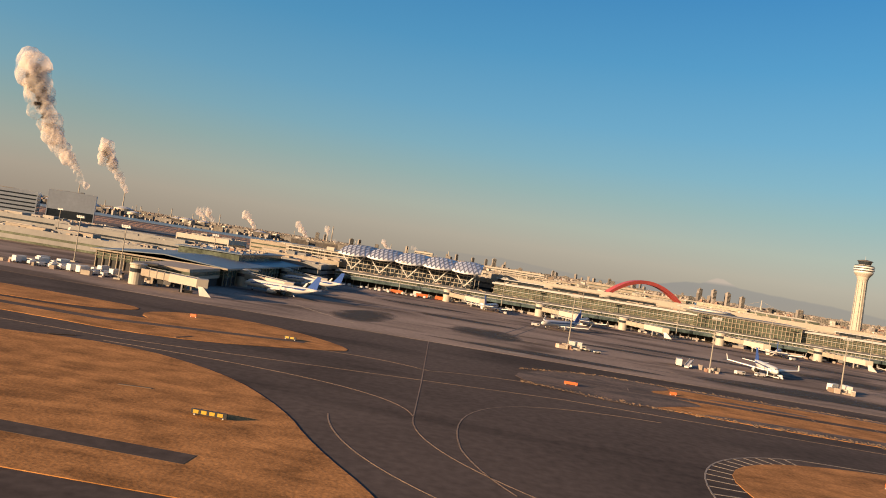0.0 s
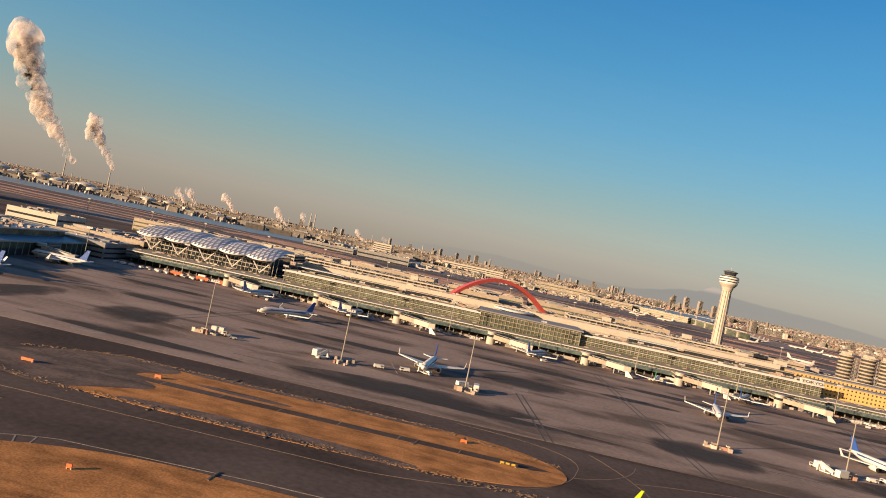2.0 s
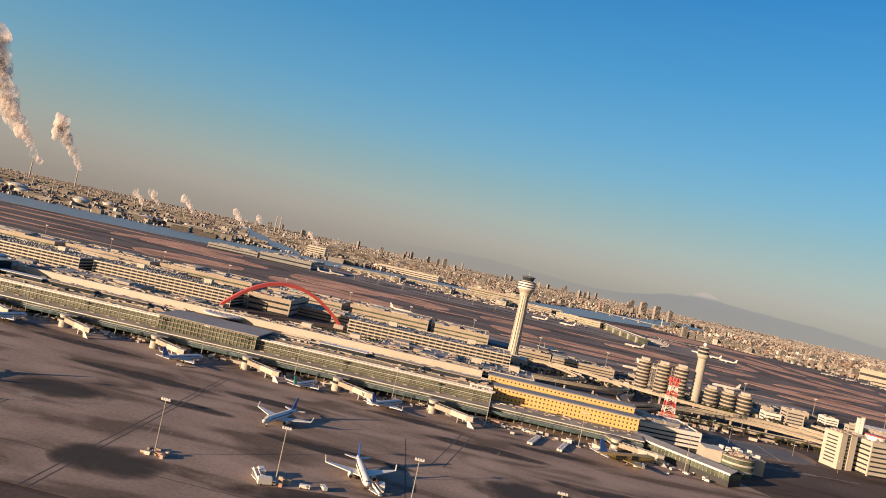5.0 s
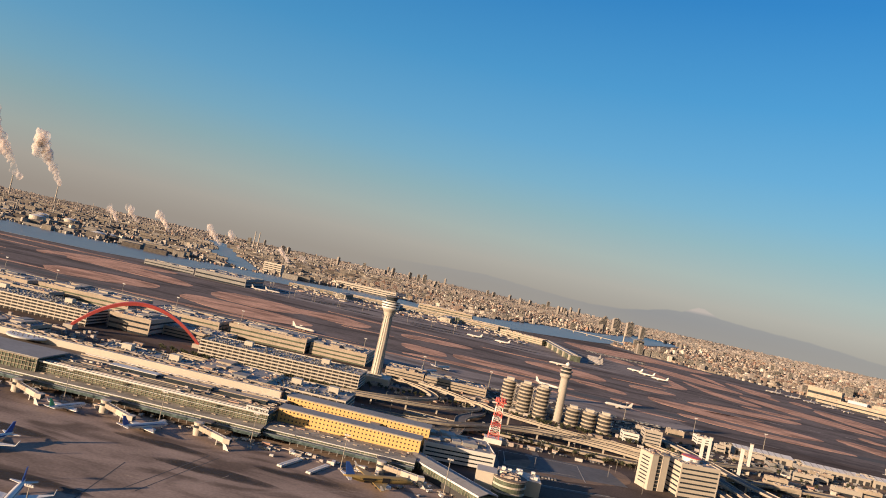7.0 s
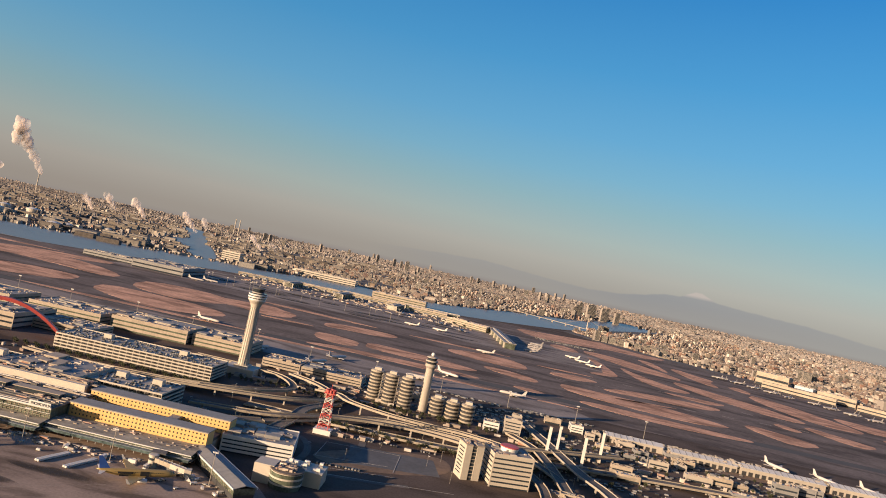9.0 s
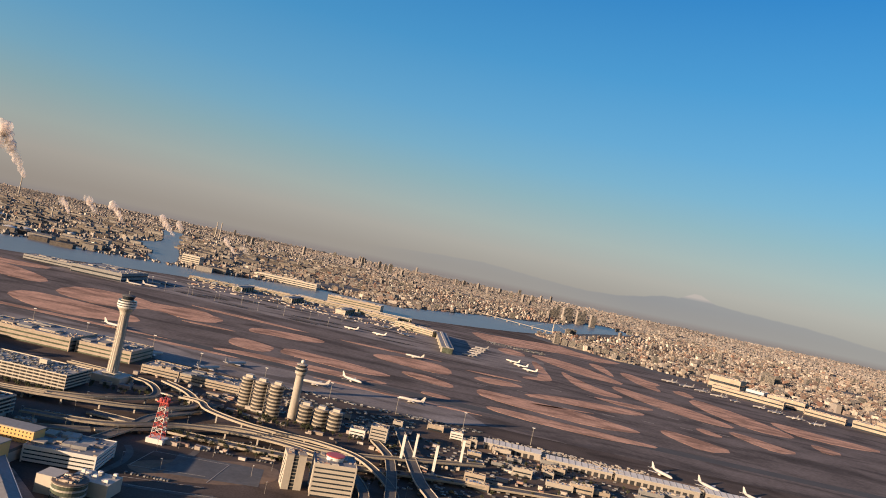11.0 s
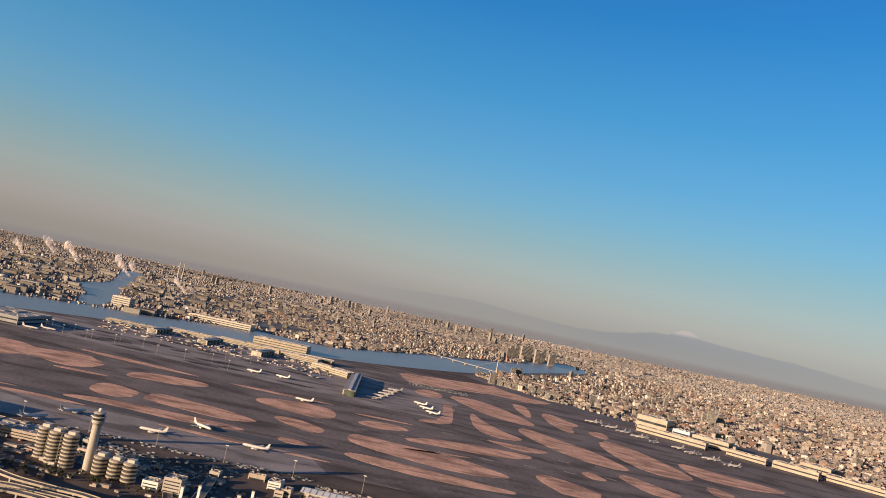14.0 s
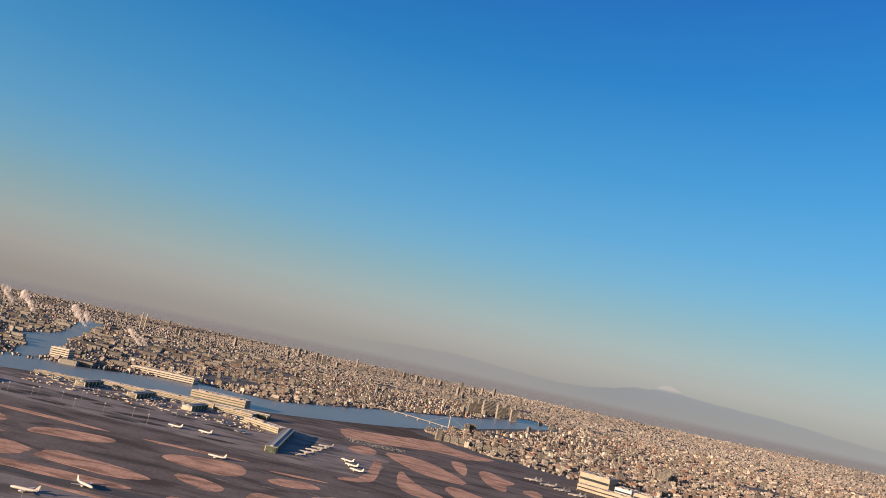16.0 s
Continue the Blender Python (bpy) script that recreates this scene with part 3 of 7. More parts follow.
# ---- terminal ----
def terminal():
    t = thing("terminal", 0, -28, 0, 0, "long cream and green-glass airport terminal with stepped flat roofs", "terminal building")
    X0, X1 = -97.0, 652.0
    for xa, xb, o in ((X0, 471.0, 0.0), (471.0, X1 - 60, 8.0)):
        # near-black box: the shade under the gallery, put into its colour
        part("ground_floor_wall", boxes([(xa, xb, 566 + o, 592, 0.0, 4.6)]), shade_void, t, "ground floor behind the columns, painted dark for shade")
        part("gallery_floor", boxes([(xa, xb, 555 + o, 578 + o, 4.6, 5.2)]), hall_mat, t)
        part("gallery_glass", boxes([(xa + 0.5, xb - 0.5, 556 + o, 577 + o, 5.2, 9.8)]), glass_green, t)
        bm = bmesh.new()
        slab(bm, [(xa, 554 + o, 9.8), (xb, 554 + o, 9.8), (xb, 567 + o, 11.0), (xa, 567 + o, 11.0)], 0.5)
        box(bm, xa, xb, 567 + o, 589, 9.0, 10.8)
        part("gallery_roof", bm, gallery_roof_mat, t)
        part("fascia", boxes([(xa, xb, 553.4 + o, 554 + o, 9.6, 10.3), (xa, xb, 555.2 + o, 555.9 + o, 7.5, 7.75)]), pale_roof, t, "pale roof edge band")
        part("lower_glazing", boxes([(xa + 1, xb - 1, 551.6 + o, 555.4 + o, 4.7, 7.0)]), skirt_glass, t, "blue-green glazed corridor along the gates")
        part("corridor_roof", boxes([(xa, xb, 551.0 + o, 555.6 + o, 7.0, 7.4)]), blue_roof, t)
        for k in range(int((xb - xa) / 6.4)):
            x = xa + 2 + 6.4 * k
            part("column", boxes([(x, x + 0.6, 559.5 + o, 560.2 + o, 0.0, 4.6)]), grey_roof, t)
        bm = bmesh.new()
        for k in range(int((xb - xa) / 3.2)):
            x = xa + 1 + 3.2 * k
            box(bm, x, x + 0.2, 555.7 + o, 556.1 + o, 5.2, 9.8)
        tagged(part("mullions", bm, hall_mat, t), kind="stuff")
        # narrow roof vents and walkways
        for k in range(int((xb - xa) / 13)):
            x = xa + 5 + 13 * k
            part("roof_vent", boxes([(x, x + 3.2, 562 + o, 563.4 + o, 10.6, 11.6)]), hall_mat, t)
    # upper departure hall
    part("hall_glass", boxes([(34, 471, 567, 628, 11.0, 19.4)]), glass_green, t)
    part("hall_roof", boxes([(32, 472, 565, 628, 19.4, 20.2)]), tar_roof, t)
    part("fascia", boxes([(32, 472, 564.4, 565, 19.2, 20.4), (32, 471, 566.2, 567, 15.2, 15.5)]), pale_roof, t, "pale roof edge band")
    bm = bmesh.new()
    for k in range(137):
        x = 34 + 3.2 * k
        box(bm, x, x + 0.16, 566.6, 567.1, 11.2, 19.4)
    tagged(part("mullions", bm, hall_mat, t), kind="stuff")
    part("parapet_wall", boxes([(30, 462, 628, 632, 13.0, 26.0)]), cream, t, "long cream parapet wall")
    part("rear_hall", boxes([(30, 462, 632, 654, 0.0, 24.6)]), tar_roof, t)
    for k in range(40):
        x = 26 + 11.3 * k
        w, d, h = random.uniform(2, 7), random.uniform(2, 6), random.uniform(0.8, 2.6)
        y = random.uniform(574, 618)
        if 180 < x < 300:
            continue
        part("roof_unit", boxes([(x, x + w, y, y + d, 20.2, 20.2 + h)]), random.choice((hall_mat, tar_roof, dark_roof)), t)
    for k in range(46):
        x = 22 + 9.8 * k
        part("clerestory", boxes([(x, x + 5, 637, 641, 24.6, 25.6 + (k % 3) * 0.5)]), random.choice((hall_mat, tar_roof)), t)
    # raised clerestory runs, walkways and pipes along the roof
    for k in range(9):
        x = 36 + 48 * k
        if 170 < x < 290:
            continue
        part("clerestory_glass", boxes([(x, x + 40, 594, 601, 20.2, 23.2)]), glass_dark, t)
        part("clerestory_roof", boxes([(x - 1, x + 41, 592.6, 602, 23.2, 23.8)]), pale_roof if k % 3 == 0 else hall_mat, t)
    for y, w, h, m in ((567.5, 0.8, 0.5, pale_roof), (571, 1.6, 0.35, hall_mat), (577, 0.7, 0.9, dark_roof), (583, 2.2, 0.3, gallery_roof_mat), (588, 0.6, 0.8, hall_mat), (606, 1.2, 1.0, concrete), (611, 3.0, 0.4, gallery_roof_mat), (617, 0.8, 1.2, hall_mat), (624, 1.5, 0.6, pale_roof)):
        part("roof_walkway", boxes([(34, 196, y, y + w, 20.2, 20.2 + h), (284, 470, y, y + w, 20.2, 20.2 + h)]), m, t)
    for y, z in ((634, 24.6), (645, 24.6), (650, 24.6)):
        part("rear_rail", boxes([(31, 461, y, y + 0.8, z, z + 1.1)]), hall_mat, t)
    for zz in (12.6, 14.0, 16.8, 18.2):
        part("glazing_rail", boxes([(34, 199, 566.5, 567.0, zz, zz + 0.18), (280, 471, 566.5, 567.0, zz, zz + 0.18)]), hall_mat, t)
    clutter(t, "roof_clutter", 260, (34, 468, 568, 626), 20.2, (0.4, 1.8), (0.4, 1.6), 41, (196, 284))
    clutter(t, "rear_clutter", 150, (32, 460, 634, 652), 24.6, (0.5, 2.4), (0.5, 2.2), 42)
    clutter(t, "gallery_clutter", 220, (-90, 590, 570, 587), 10.8, (0.3, 1.4), (0.3, 1.2), 43)
    # tall glass block at the centre
    part("centre_glass", boxes([(199, 280, 562, 600, 11.0, 22.0)]), glass_green, t, "tall green glass hall front")
    part("centre_roof", boxes([(197, 282, 560, 602, 22.0, 23.0)]), grey_roof, t)
    bm = bmesh.new()
    for k in range(28):
        x = 199 + 3.0 * k
        box(bm, x, x + 0.25, 561.5, 562.1, 11.0, 22.0)
    for z in (14.2, 17.8, 21.0):
        box(bm, 198.6, 280.4, 561.4, 562.2, z, z + 0.35)
    tagged(part("mullions", bm, hall_mat, t), kind="stuff")
    bm = bmesh.new()
    rings(bm, [(22.9, 17.5), (23.3, 18), (24.4, 18), (24.8, 16.5)], 40)
    ob = part("round_skylight", bm, pale_roof, t, "round pale skylight roof with dotted vents")
    ob.location = (227, 628, 0)
    bm = bmesh.new()
    for r, n in ((5, 6), (9, 12), (13, 18)):
        for k in range(n):
            a = 2 * math.pi * k / n
            rings(bm, [(24.8, 0.7), (25.2, 0.6)], 8, at=(227 + r * math.cos(a), 628 + r * math.sin(a), 0))
    tagged(part("skylight_vents", bm, dark_roof, t), kind="stuff")
    # writing on the end of the hall
    cu = bpy.data.curves.new("sign", "FONT")
    cu.body, cu.size, cu.extrude, cu.align_x = "TOKYO", 3.6, 0.15, "CENTER"
    sg = new("sign", cu)
    sg.data.materials.append(dark_roof)
    sg.parent = t
    sg.matrix_basis = pose(462, 564.1, 20.9, 90, 0, 0) @ Matrix.Diagonal((1.3, 0.75, 1, 1))
    part("sign_board", boxes([(453, 471, 564.6, 565.4, 20.5, 23.8)]), pale_roof, t)
    return t


terminal()


def shell_point(xa, w, u, v):
    """A place on one roof shell: u across, v from the front edge back."""
    swell = max(0.0, math.sin(math.pi * (0.03 + 0.94 * u))) ** 0.8
    rise = (6.4 + 3.4 * swell) * math.sin(0.5 * math.pi * min(1.0, v * 1.25)) ** 0.8
    front = 566 + 6.0 * (1 - swell)
    return Vector((xa + u * (w + 0.6) + 2.0 * v, front + v * (58 - 6 * (1 - swell)), 25.4 - 1.4 * swell + rise))


def quilted_roof():
    t = thing("quilted_roof_hall", 0, -28, 0, 0, "glass hall under five white quilted shell roofs on slanted struts", "terminal building")
    x0, n, w = -101.0, 5, 24.4
    part("hall_glass", boxes([(x0 + 6, x0 + n * w - 6, 586, 640, 11, 27)]), glass_dark, t)
    bm = bmesh.new()
    for z in (14.0, 17.5, 21.0, 24.5):
        box(bm, x0 + 5.8, x0 + n * w - 5.8, 585.6, 586.1, z, z + 0.5)
    for k in range(34):
        x = x0 + 6 + k * 3.5
        box(bm, x, x + 0.3, 585.6, 586.1, 11, 27)
    tagged(part("mullions", bm, cream, t), kind="stuff")
    for k in range(n):
        xa = x0 + k * w
        bm = bmesh.new()
        N, M = 22, 14
        grid = []
        for j in range(M + 1):
            v = j / M
            row = []
            for i in range(N + 1):
                u = i / N
                row.append(bm.verts.new(shell_point(xa, w, u, v)))
            grid.append(row)
        for j in range(M):
            for i in range(N):
                bm.faces.new((grid[j][i], grid[j][i + 1], grid[j + 1][i + 1], grid[j + 1][i]))
        edge = [bm.verts.new((p.co.x, p.co.y + 1.5, p.co.z - 0.9)) for p in grid[0]]
        for i in range(N):
            bm.faces.new((edge[i], edge[i + 1], grid[0][i + 1], grid[0][i]))
        part("shell", bm, quilt_mat, t, "white quilted shell", smooth=True)
        for s in range(13):
            pts = []
            for i in range(0, 13):
                v = i / 12
                u = (s + 0.5) / 13 + (0.3 if s % 2 else -0.3) * (math.sin(math.pi * v * 0.6) - 0.4)
                pts.append(shell_point(xa, w, min(0.99, max(0.01, u)), v) + Vector((0, 0, 0.22)))
            bm = bmesh.new()
            for a, b in zip(pts, pts[1:]):
                c = [bm.verts.new(p) for p in (a + Vector((-0.45, 0, 0)), a + Vector((0.45, 0, 0)), b + Vector((0.45, 0, 0)), b + Vector((-0.45, 0, 0)))]
                bm.faces.new(c)
            part("shell_groove", bm, groove_mat, t)
        for (ax, bx) in ((xa + w / 2, xa + 1.5), (xa + w / 2, xa + w - 1.5)):
            part("strut", made(rod, (ax, 578, 12.5), (bx, 578, 25.5), 0.5), white_paint, t, "slanted white strut")
    return t


quilted_roof()


def hotel():
    t = thing("hotel", 0, 0, 0, 0, "ochre-tiled hotel in two long wings with rows of small windows", "hotel")
    for x0, x1, y0, y1, z0, z1 in ((473, 592, 561.5, 577, 6.2, 21.6), (468, 596, 601, 618, 8.0, 23.6)):
        wall = part("wall", boxes([(x0, x1, y0, y1, z0, z1)]), ochre, t)
        part("roof", boxes([(x0 - 0.6, x1 + 0.6, y0 - 0.8, y1 + 0.8, z1, z1 + 0.7)]), grey_roof, t)
        bm = bmesh.new()
        for f in range(4):
            for k in range(36):
                x = x0 + 2.4 + k * (x1 - x0 - 5) / 35.2
                z = z0 + 3.0 + f * 3.3
                box(bm, x, x + 1.1, y0 - 0.12, y0 + 0.3, z, z + 1.3)
        tagged(part("windows", bm, glass_dark, wall, "rows of small dark square windows"), kind="stuff")
        for f in range(5):
            part("band", boxes([(x0 - 0.1, x1 + 0.1, y0 - 0.25, y0, z0 + 1.6 + f * 3.3, z0 + 1.9 + f * 3.3)]), cream if f == 4 else ochre, t)
    part("court_roof", boxes([(474, 590, 577, 601, 9, 12)]), dark_roof, t)
    part("link", boxes([(545, 553, 577, 601, 12, 19)]), grey_roof, t)
    for k in range(14):
        part("skylight", boxes([(504 + k * 2.9, 506 + k * 2.9, 586, 599, 12, 13.2)]), grey_roof, t)
    part("base", boxes([(474, 590, 562.5, 617, 0.0, 9)]), concrete, t)
    part("end_wall", boxes([(464, 473, 563, 612, 0.0, 18)]), grey_roof, t)
    return t


hotel()


def office_block(name, x0, x1, y0, y1, z1, floors, wall, glass, label, category="building", z0=0.0, units=6, roof=grey_roof, group="", turn=0.0):
    """A building with a solid band to every floor and strip windows set back between them, a parapet and plant on the roof."""
    cx, cy = (x0 + x1) / 2, (y0 + y1) / 2
    t = thing(name, cx, cy, 0, turn, label, category, group)
    a, b = (x1 - x0) / 2, (y1 - y0) / 2
    part("glazed_core", boxes([(-a + 0.4, a - 0.4, -b + 0.4, b - 0.4, z0, z1 - 0.2)]), glass, t, "set-back strip windows")
    h = (z1 - z0) / floors
    for f in range(floors):
        part("floor_band", boxes([(-a, a, -b, b, z0 + f * h + h * 0.36, z0 + f * h + h)]), wall, t)
    for sx in (-1, 1):
        for sy in (-1, 1):
            part("corner_pier", boxes([(sx * a - (1.2 if sx > 0 else 0.05), sx * a + (0.05 if sx > 0 else 1.2), sy * b - (1.2 if sy > 0 else 0.05), sy * b + (0.05 if sy > 0 else 1.2), z0, z1 + 0.6)]), wall, t)
    part("roof", boxes([(-a + 0.5, a - 0.5, -b + 0.5, b - 0.5, z1, z1 + 0.25)]), roof, t)
    part("parapet", boxes([(-a, a, -b, -b + 0.4, z1, z1 + 1.1), (-a, a, b - 0.4, b, z1, z1 + 1.1), (-a, -a + 0.4, -b + 0.4, b - 0.4, z1, z1 + 1.1), (a - 0.4, a, -b + 0.4, b - 0.4, z1, z1 + 1.1)]), wall, t)
    clutter(t, "roof_clutter", min(90, int(6 + a * b / 16)), (-a + 1, a - 1, -b + 1, b - 1), z1 + 0.25, (0.3, 1.3), (0.3, 1.5), int(x0 + 7 * y0) % 9973)
    for k in range(units):
        w, d, e = random.uniform(0.08, 0.22) * a, random.uniform(0.1, 0.3) * b, random.uniform(1.0, 3.2)
        x, y = random.uniform(-0.8, 0.75) * a, random.uniform(-0.75, 0.7) * b
        part("roof_unit", boxes([(x - w, x + w, y - d, y + d, z1 + 0.25, z1 + 0.25 + e)]), random.choice((hall_mat, grey_roof, concrete)), t)
    return t


def car_park(x0, x1, y0, y1, z1, floors, label="cream open-deck multi-storey car park with cars on its roof", group="car parks", stair=2):
    cx, cy = (x0 + x1) / 2, (y0 + y1) / 2
    t = thing("car_park", cx, cy, 0, 0, label, "car park", group)
    a, b = (x1 - x0) / 2, (y1 - y0) / 2
    h = z1 / floors
    # solid block painted near-black in place of the shaded decks
    part("core", boxes([(-a + 3, a - 3, -b + 3, b - 3, 0.0, z1 - 0.5)]), shade_void, t, "dark block painted as shade between the parking decks")
    for f in range(1, floors + 1):
        z = f * h
        part("deck", boxes([(-a, a, -b, b, z - 0.35, z)]), concrete, t)
        part("parapet", boxes([(-a, a, -b - 0.15, -b + 0.15, z - 0.5, z + 1.1), (-a, a, b - 0.15, b + 0.15, z - 0.5, z + 1.1), (-a - 0.15, -a + 0.15, -b, b, z - 0.5, z + 1.1), (a - 0.15, a + 0.15, -b, b, z - 0.5, z + 1.1)]), cream, t)
    bm = bmesh.new()
    for k in range(int(2 * a / 8) + 1):
        x = -a + 0.2 + k * (2 * a - 1) / int(2 * a / 8)
        box(bm, x, x + 0.6, -b, -b + 0.6, 0.0, z1)
        box(bm, x, x + 0.6, b - 0.6, b, 0.0, z1)
    tagged(part("columns", bm, concrete, t), kind="stuff")
    for k in range(stair):
        x = -a + (k + 0.5) * 2 * a / stair
        part("stair_tower", boxes([(x - 5, x + 5, b * 0.2 - 4, b * 0.2 + 4, z1, z1 + 6)]), cream, t)
    bm = bmesh.new()
    for j in range(int(2 * b / 7)):
        for k in range(int((2 * a - 6) / 2.7)):
            if random.random() < 0.4:
                x, y = -a + 3 + k * 2.7, -b + 2 + j * 7
                box(bm, x, x + 1.8, y, y + 4.4, z1 + 0.25, z1 + 0.95)
                box(bm, x + 0.15, x + 1.65, y + 1.0, y + 3.5, z1 + 0.95, z1 + 1.5)
    cars = part("parked_cars", bm, car_mat, None)
    cars.location = (cx, cy, 0)
    tagged(cars, "rows of many parked cars on the car park roof", "cars", kind="stuff")
    return t


def slab_tower():
    t = thing("hotel_block", 809, 682, 0, 22, "tall cream slab tower with a dark glazed slot between blank walls", "building")
    for a, b in ((-9.5, -2.6), (2.2, 9.5)):
        part("wall", boxes([(a, b, -10, 10, 0, 33)]), cream, t, "blank cream wall panel")
        part("parapet", boxes([(a - 0.2, b + 0.2, -10.2, 10.2, 33, 34)]), hall_mat, t)
    part("glazed_slot", boxes([(-2.6, 2.2, -9.2, 9.2, 0, 32)]), glass_dark, t, "dark glazed vertical slot")
    for k in range(9):
        part("slot_band", boxes([(-2.6, 2.2, -9.5, 9.5, 2.8 + k * 3.4, 3.4 + k * 3.4)]), hall_mat, t)
    for k in range(8):
        part("side_window", boxes([(-9.62, -9.45, -6, 6, 4.6 + k * 3.4, 5.8 + k * 3.4)]), glass_dark, t)
    part("roof", boxes([(-9, 9, -9.6, 9.6, 32, 33.3)]), dark_roof, t)
    clutter(t, "roof_clutter", 22, (-8, 8, -8, 8), 33.3, (0.4, 1.4), (0.5, 2.2), 91)


office_block("office_building", 590, 652, 596, 646, 14.0, 4, white_paint, glass_dark, "white office block with strip windows and a crowded flat roof", units=16, turn=9)
car_park(262, 360, 640, 685, 18.0, 4, "cream open-deck car park beside the terminal road")
office_block("annex_building", 361, 436, 632, 700, 22.0, 6, cream, glass_dark, "cream annex with fine ribbed facade", units=8)
car_park(437, 512, 648, 700, 20.0, 5, "cream open-deck car park with a blue-grey roof shed")
car_park(300, 496, 814, 868, 19.0, 5)
car_park(-30, 150, 828, 884, 19.0, 5)
car_park(-230, -40, 815, 880, 19.0, 5)
for row in ((-330, -170, 965, 1035, 17), (-160, -30, 975, 1045, 18), (-20, 120, 985, 1060, 19), (140, 252, 1000, 1075, 17), (262, 380, 1012, 1085, 19), (385, 470, 1020, 1092, 17)):
    office_block("terminal_hall", *row[:4], row[4], 3, hall_mat, glass_green, "cream stepped hall of the far terminal with flat roof", "terminal building", units=9, group="far terminal halls")
for row in ((-150, 30, 935, 972, 14), (160, 215, 860, 950, 20), (215, 295, 900, 960, 12), (505, 560, 985, 1030, 12), (562, 650, 985, 1030, 11)):
    office_block("terminal_annex", *row[:4], row[4], 3, hall_mat, glass_dark, "low cream annex between the two terminals", "building", units=7, group="annexes")
for row in ((-95, 12, 632, 700, 18), (14, 110, 635, 705, 20), (112, 180, 640, 710, 16)):
    office_block("road_side_building", *row[:4], row[4], 4, hall_mat, glass_dark, "cream flat-roofed building behind the terminal road", "building", units=9, group="roadside buildings")
slab_tower()
office_block("hotel_block", 826, 867, 673, 709, 31, 7, cream, glass_dark, "white ribbed building with a round red-rimmed roof drum", units=9, turn=15)
office_block("small_office", 826, 846, 900, 917, 11, 3, white_paint, glass_dark, "small white office block beside the parking drums", units=3)
office_block("small_office", 852, 874, 900, 920, 20, 5, concrete, glass_dark, "grey concrete block with open roof deck", units=4)
office_block("small_office", 953, 971, 1010, 1032, 10, 3, white_paint, glass_dark, "small white building beside the bridge", units=2)


def roof_drum():
    t = thing("roof_drum", 846, 692, 31.25, 0, "round white roof drum with a red rim", "drum")
    part("drum", made(rings, [(0, 8.5), (3, 8.5), (3.2, 9.2), (4.2, 9.2)], 28), white_paint, t)
    part("rim", made(rings, [(4.2, 9.3), (5.0, 9.3), (5.2, 6.0)], 28), red_paint, t)


roof_drum()


def control_tower():
    t = thing("control_tower", 502, 909, 0, 0, "tall pale control tower with a flared ribbed head and dark cab", "control tower")
    part("podium", boxes([(-20, 20, -16, 18, 0.0, 9)]), cream, t)
    part("podium_step", boxes([(-9, 9, -9, 9, 9, 12)]), cream, t)
    bm = bmesh.new()
    rings(bm, [(9, 7.2), (30, 6.4), (60, 5.7), (88, 5.6), (92, 6.4)], 8)
    part("shaft", bm, cream, t)
    for k in range(8):
        a = 2 * math.pi * (k + 0.5) / 8
        part("rib", made(rod, (6.9 * math.cos(a), 6.9 * math.sin(a), 10), (5.6 * math.cos(a), 5.6 * math.sin(a), 92), 0.35, 4), concrete, t)
    part("flared_head", made(rings, [(88, 5.9), (93, 7.6), (97, 10.6), (98, 10.8)], 32), cream, t)
    for k, (z, r) in enumerate(((98, 11.4), (101.2, 12.2), (104.4, 12.0))):
        ring = part("head_ring", made(rings, [(z, r - 0.4), (z + 0.2, r), (z + 1.9, r), (z + 2.1, r - 0.6)], 36), white_paint, t)
        part("head_window", made(rings, [(z + 2.0, r - 0.7), (z + 3.3, r - 0.7)], 36), glass_dark, ring)
    part("neck", made(rings, [(107.6, 8.6), (108.6, 7.4)], 32), cream, t)
    part("cab", made(rings, [(108.4, 6.6), (113.0, 8.2)], 16), glass_dark, t, "dark sloping cab windows")
    part("cab_roof", made(rings, [(113.0, 9.0), (113.7, 9.2), (114.4, 7.0), (115.2, 3.0)], 32), dark_roof, t)
    part("mast", made(rod, (0, 0, 115), (0, 0, 120), 0.2), steel, t)
    return t


control_tower()


def old_tower():
    t = thing("old_control_tower", 744, 923, 0, 0, "slender older concrete control tower with a white radar ball", "control tower")
    part("shaft", made(rings, [(0.0, 6.0), (55, 5.4), (60, 5.4)], 24), concrete, t)
    head = part("head", made(rings, [(58, 5.4), (61, 7.6), (64, 7.6), (64.5, 6.6), (67, 6.6), (67.4, 8.2), (69, 8.2)], 28), concrete, t)
    part("head_window", made(rings, [(64.4, 6.9), (67.2, 6.9)], 28), glass_dark, head)
    cab = part("cab", made(rings, [(69, 5.6), (72.4, 6.8)], 20), glass_dark, t)
    part("cab_roof", made(rings, [(72.4, 7.4), (73.2, 7.4), (74.2, 4.0)], 28), concrete, cab)
    bm = bmesh.new()
    bmesh.ops.create_uvsphere(bm, u_segments=16, v_segments=10, radius=2.6)
    ob = part("radar_ball", bm, white_paint, t, "white radar ball", smooth=True)
    ob.location = (0, 0, 76.6)
    return t


old_tower()


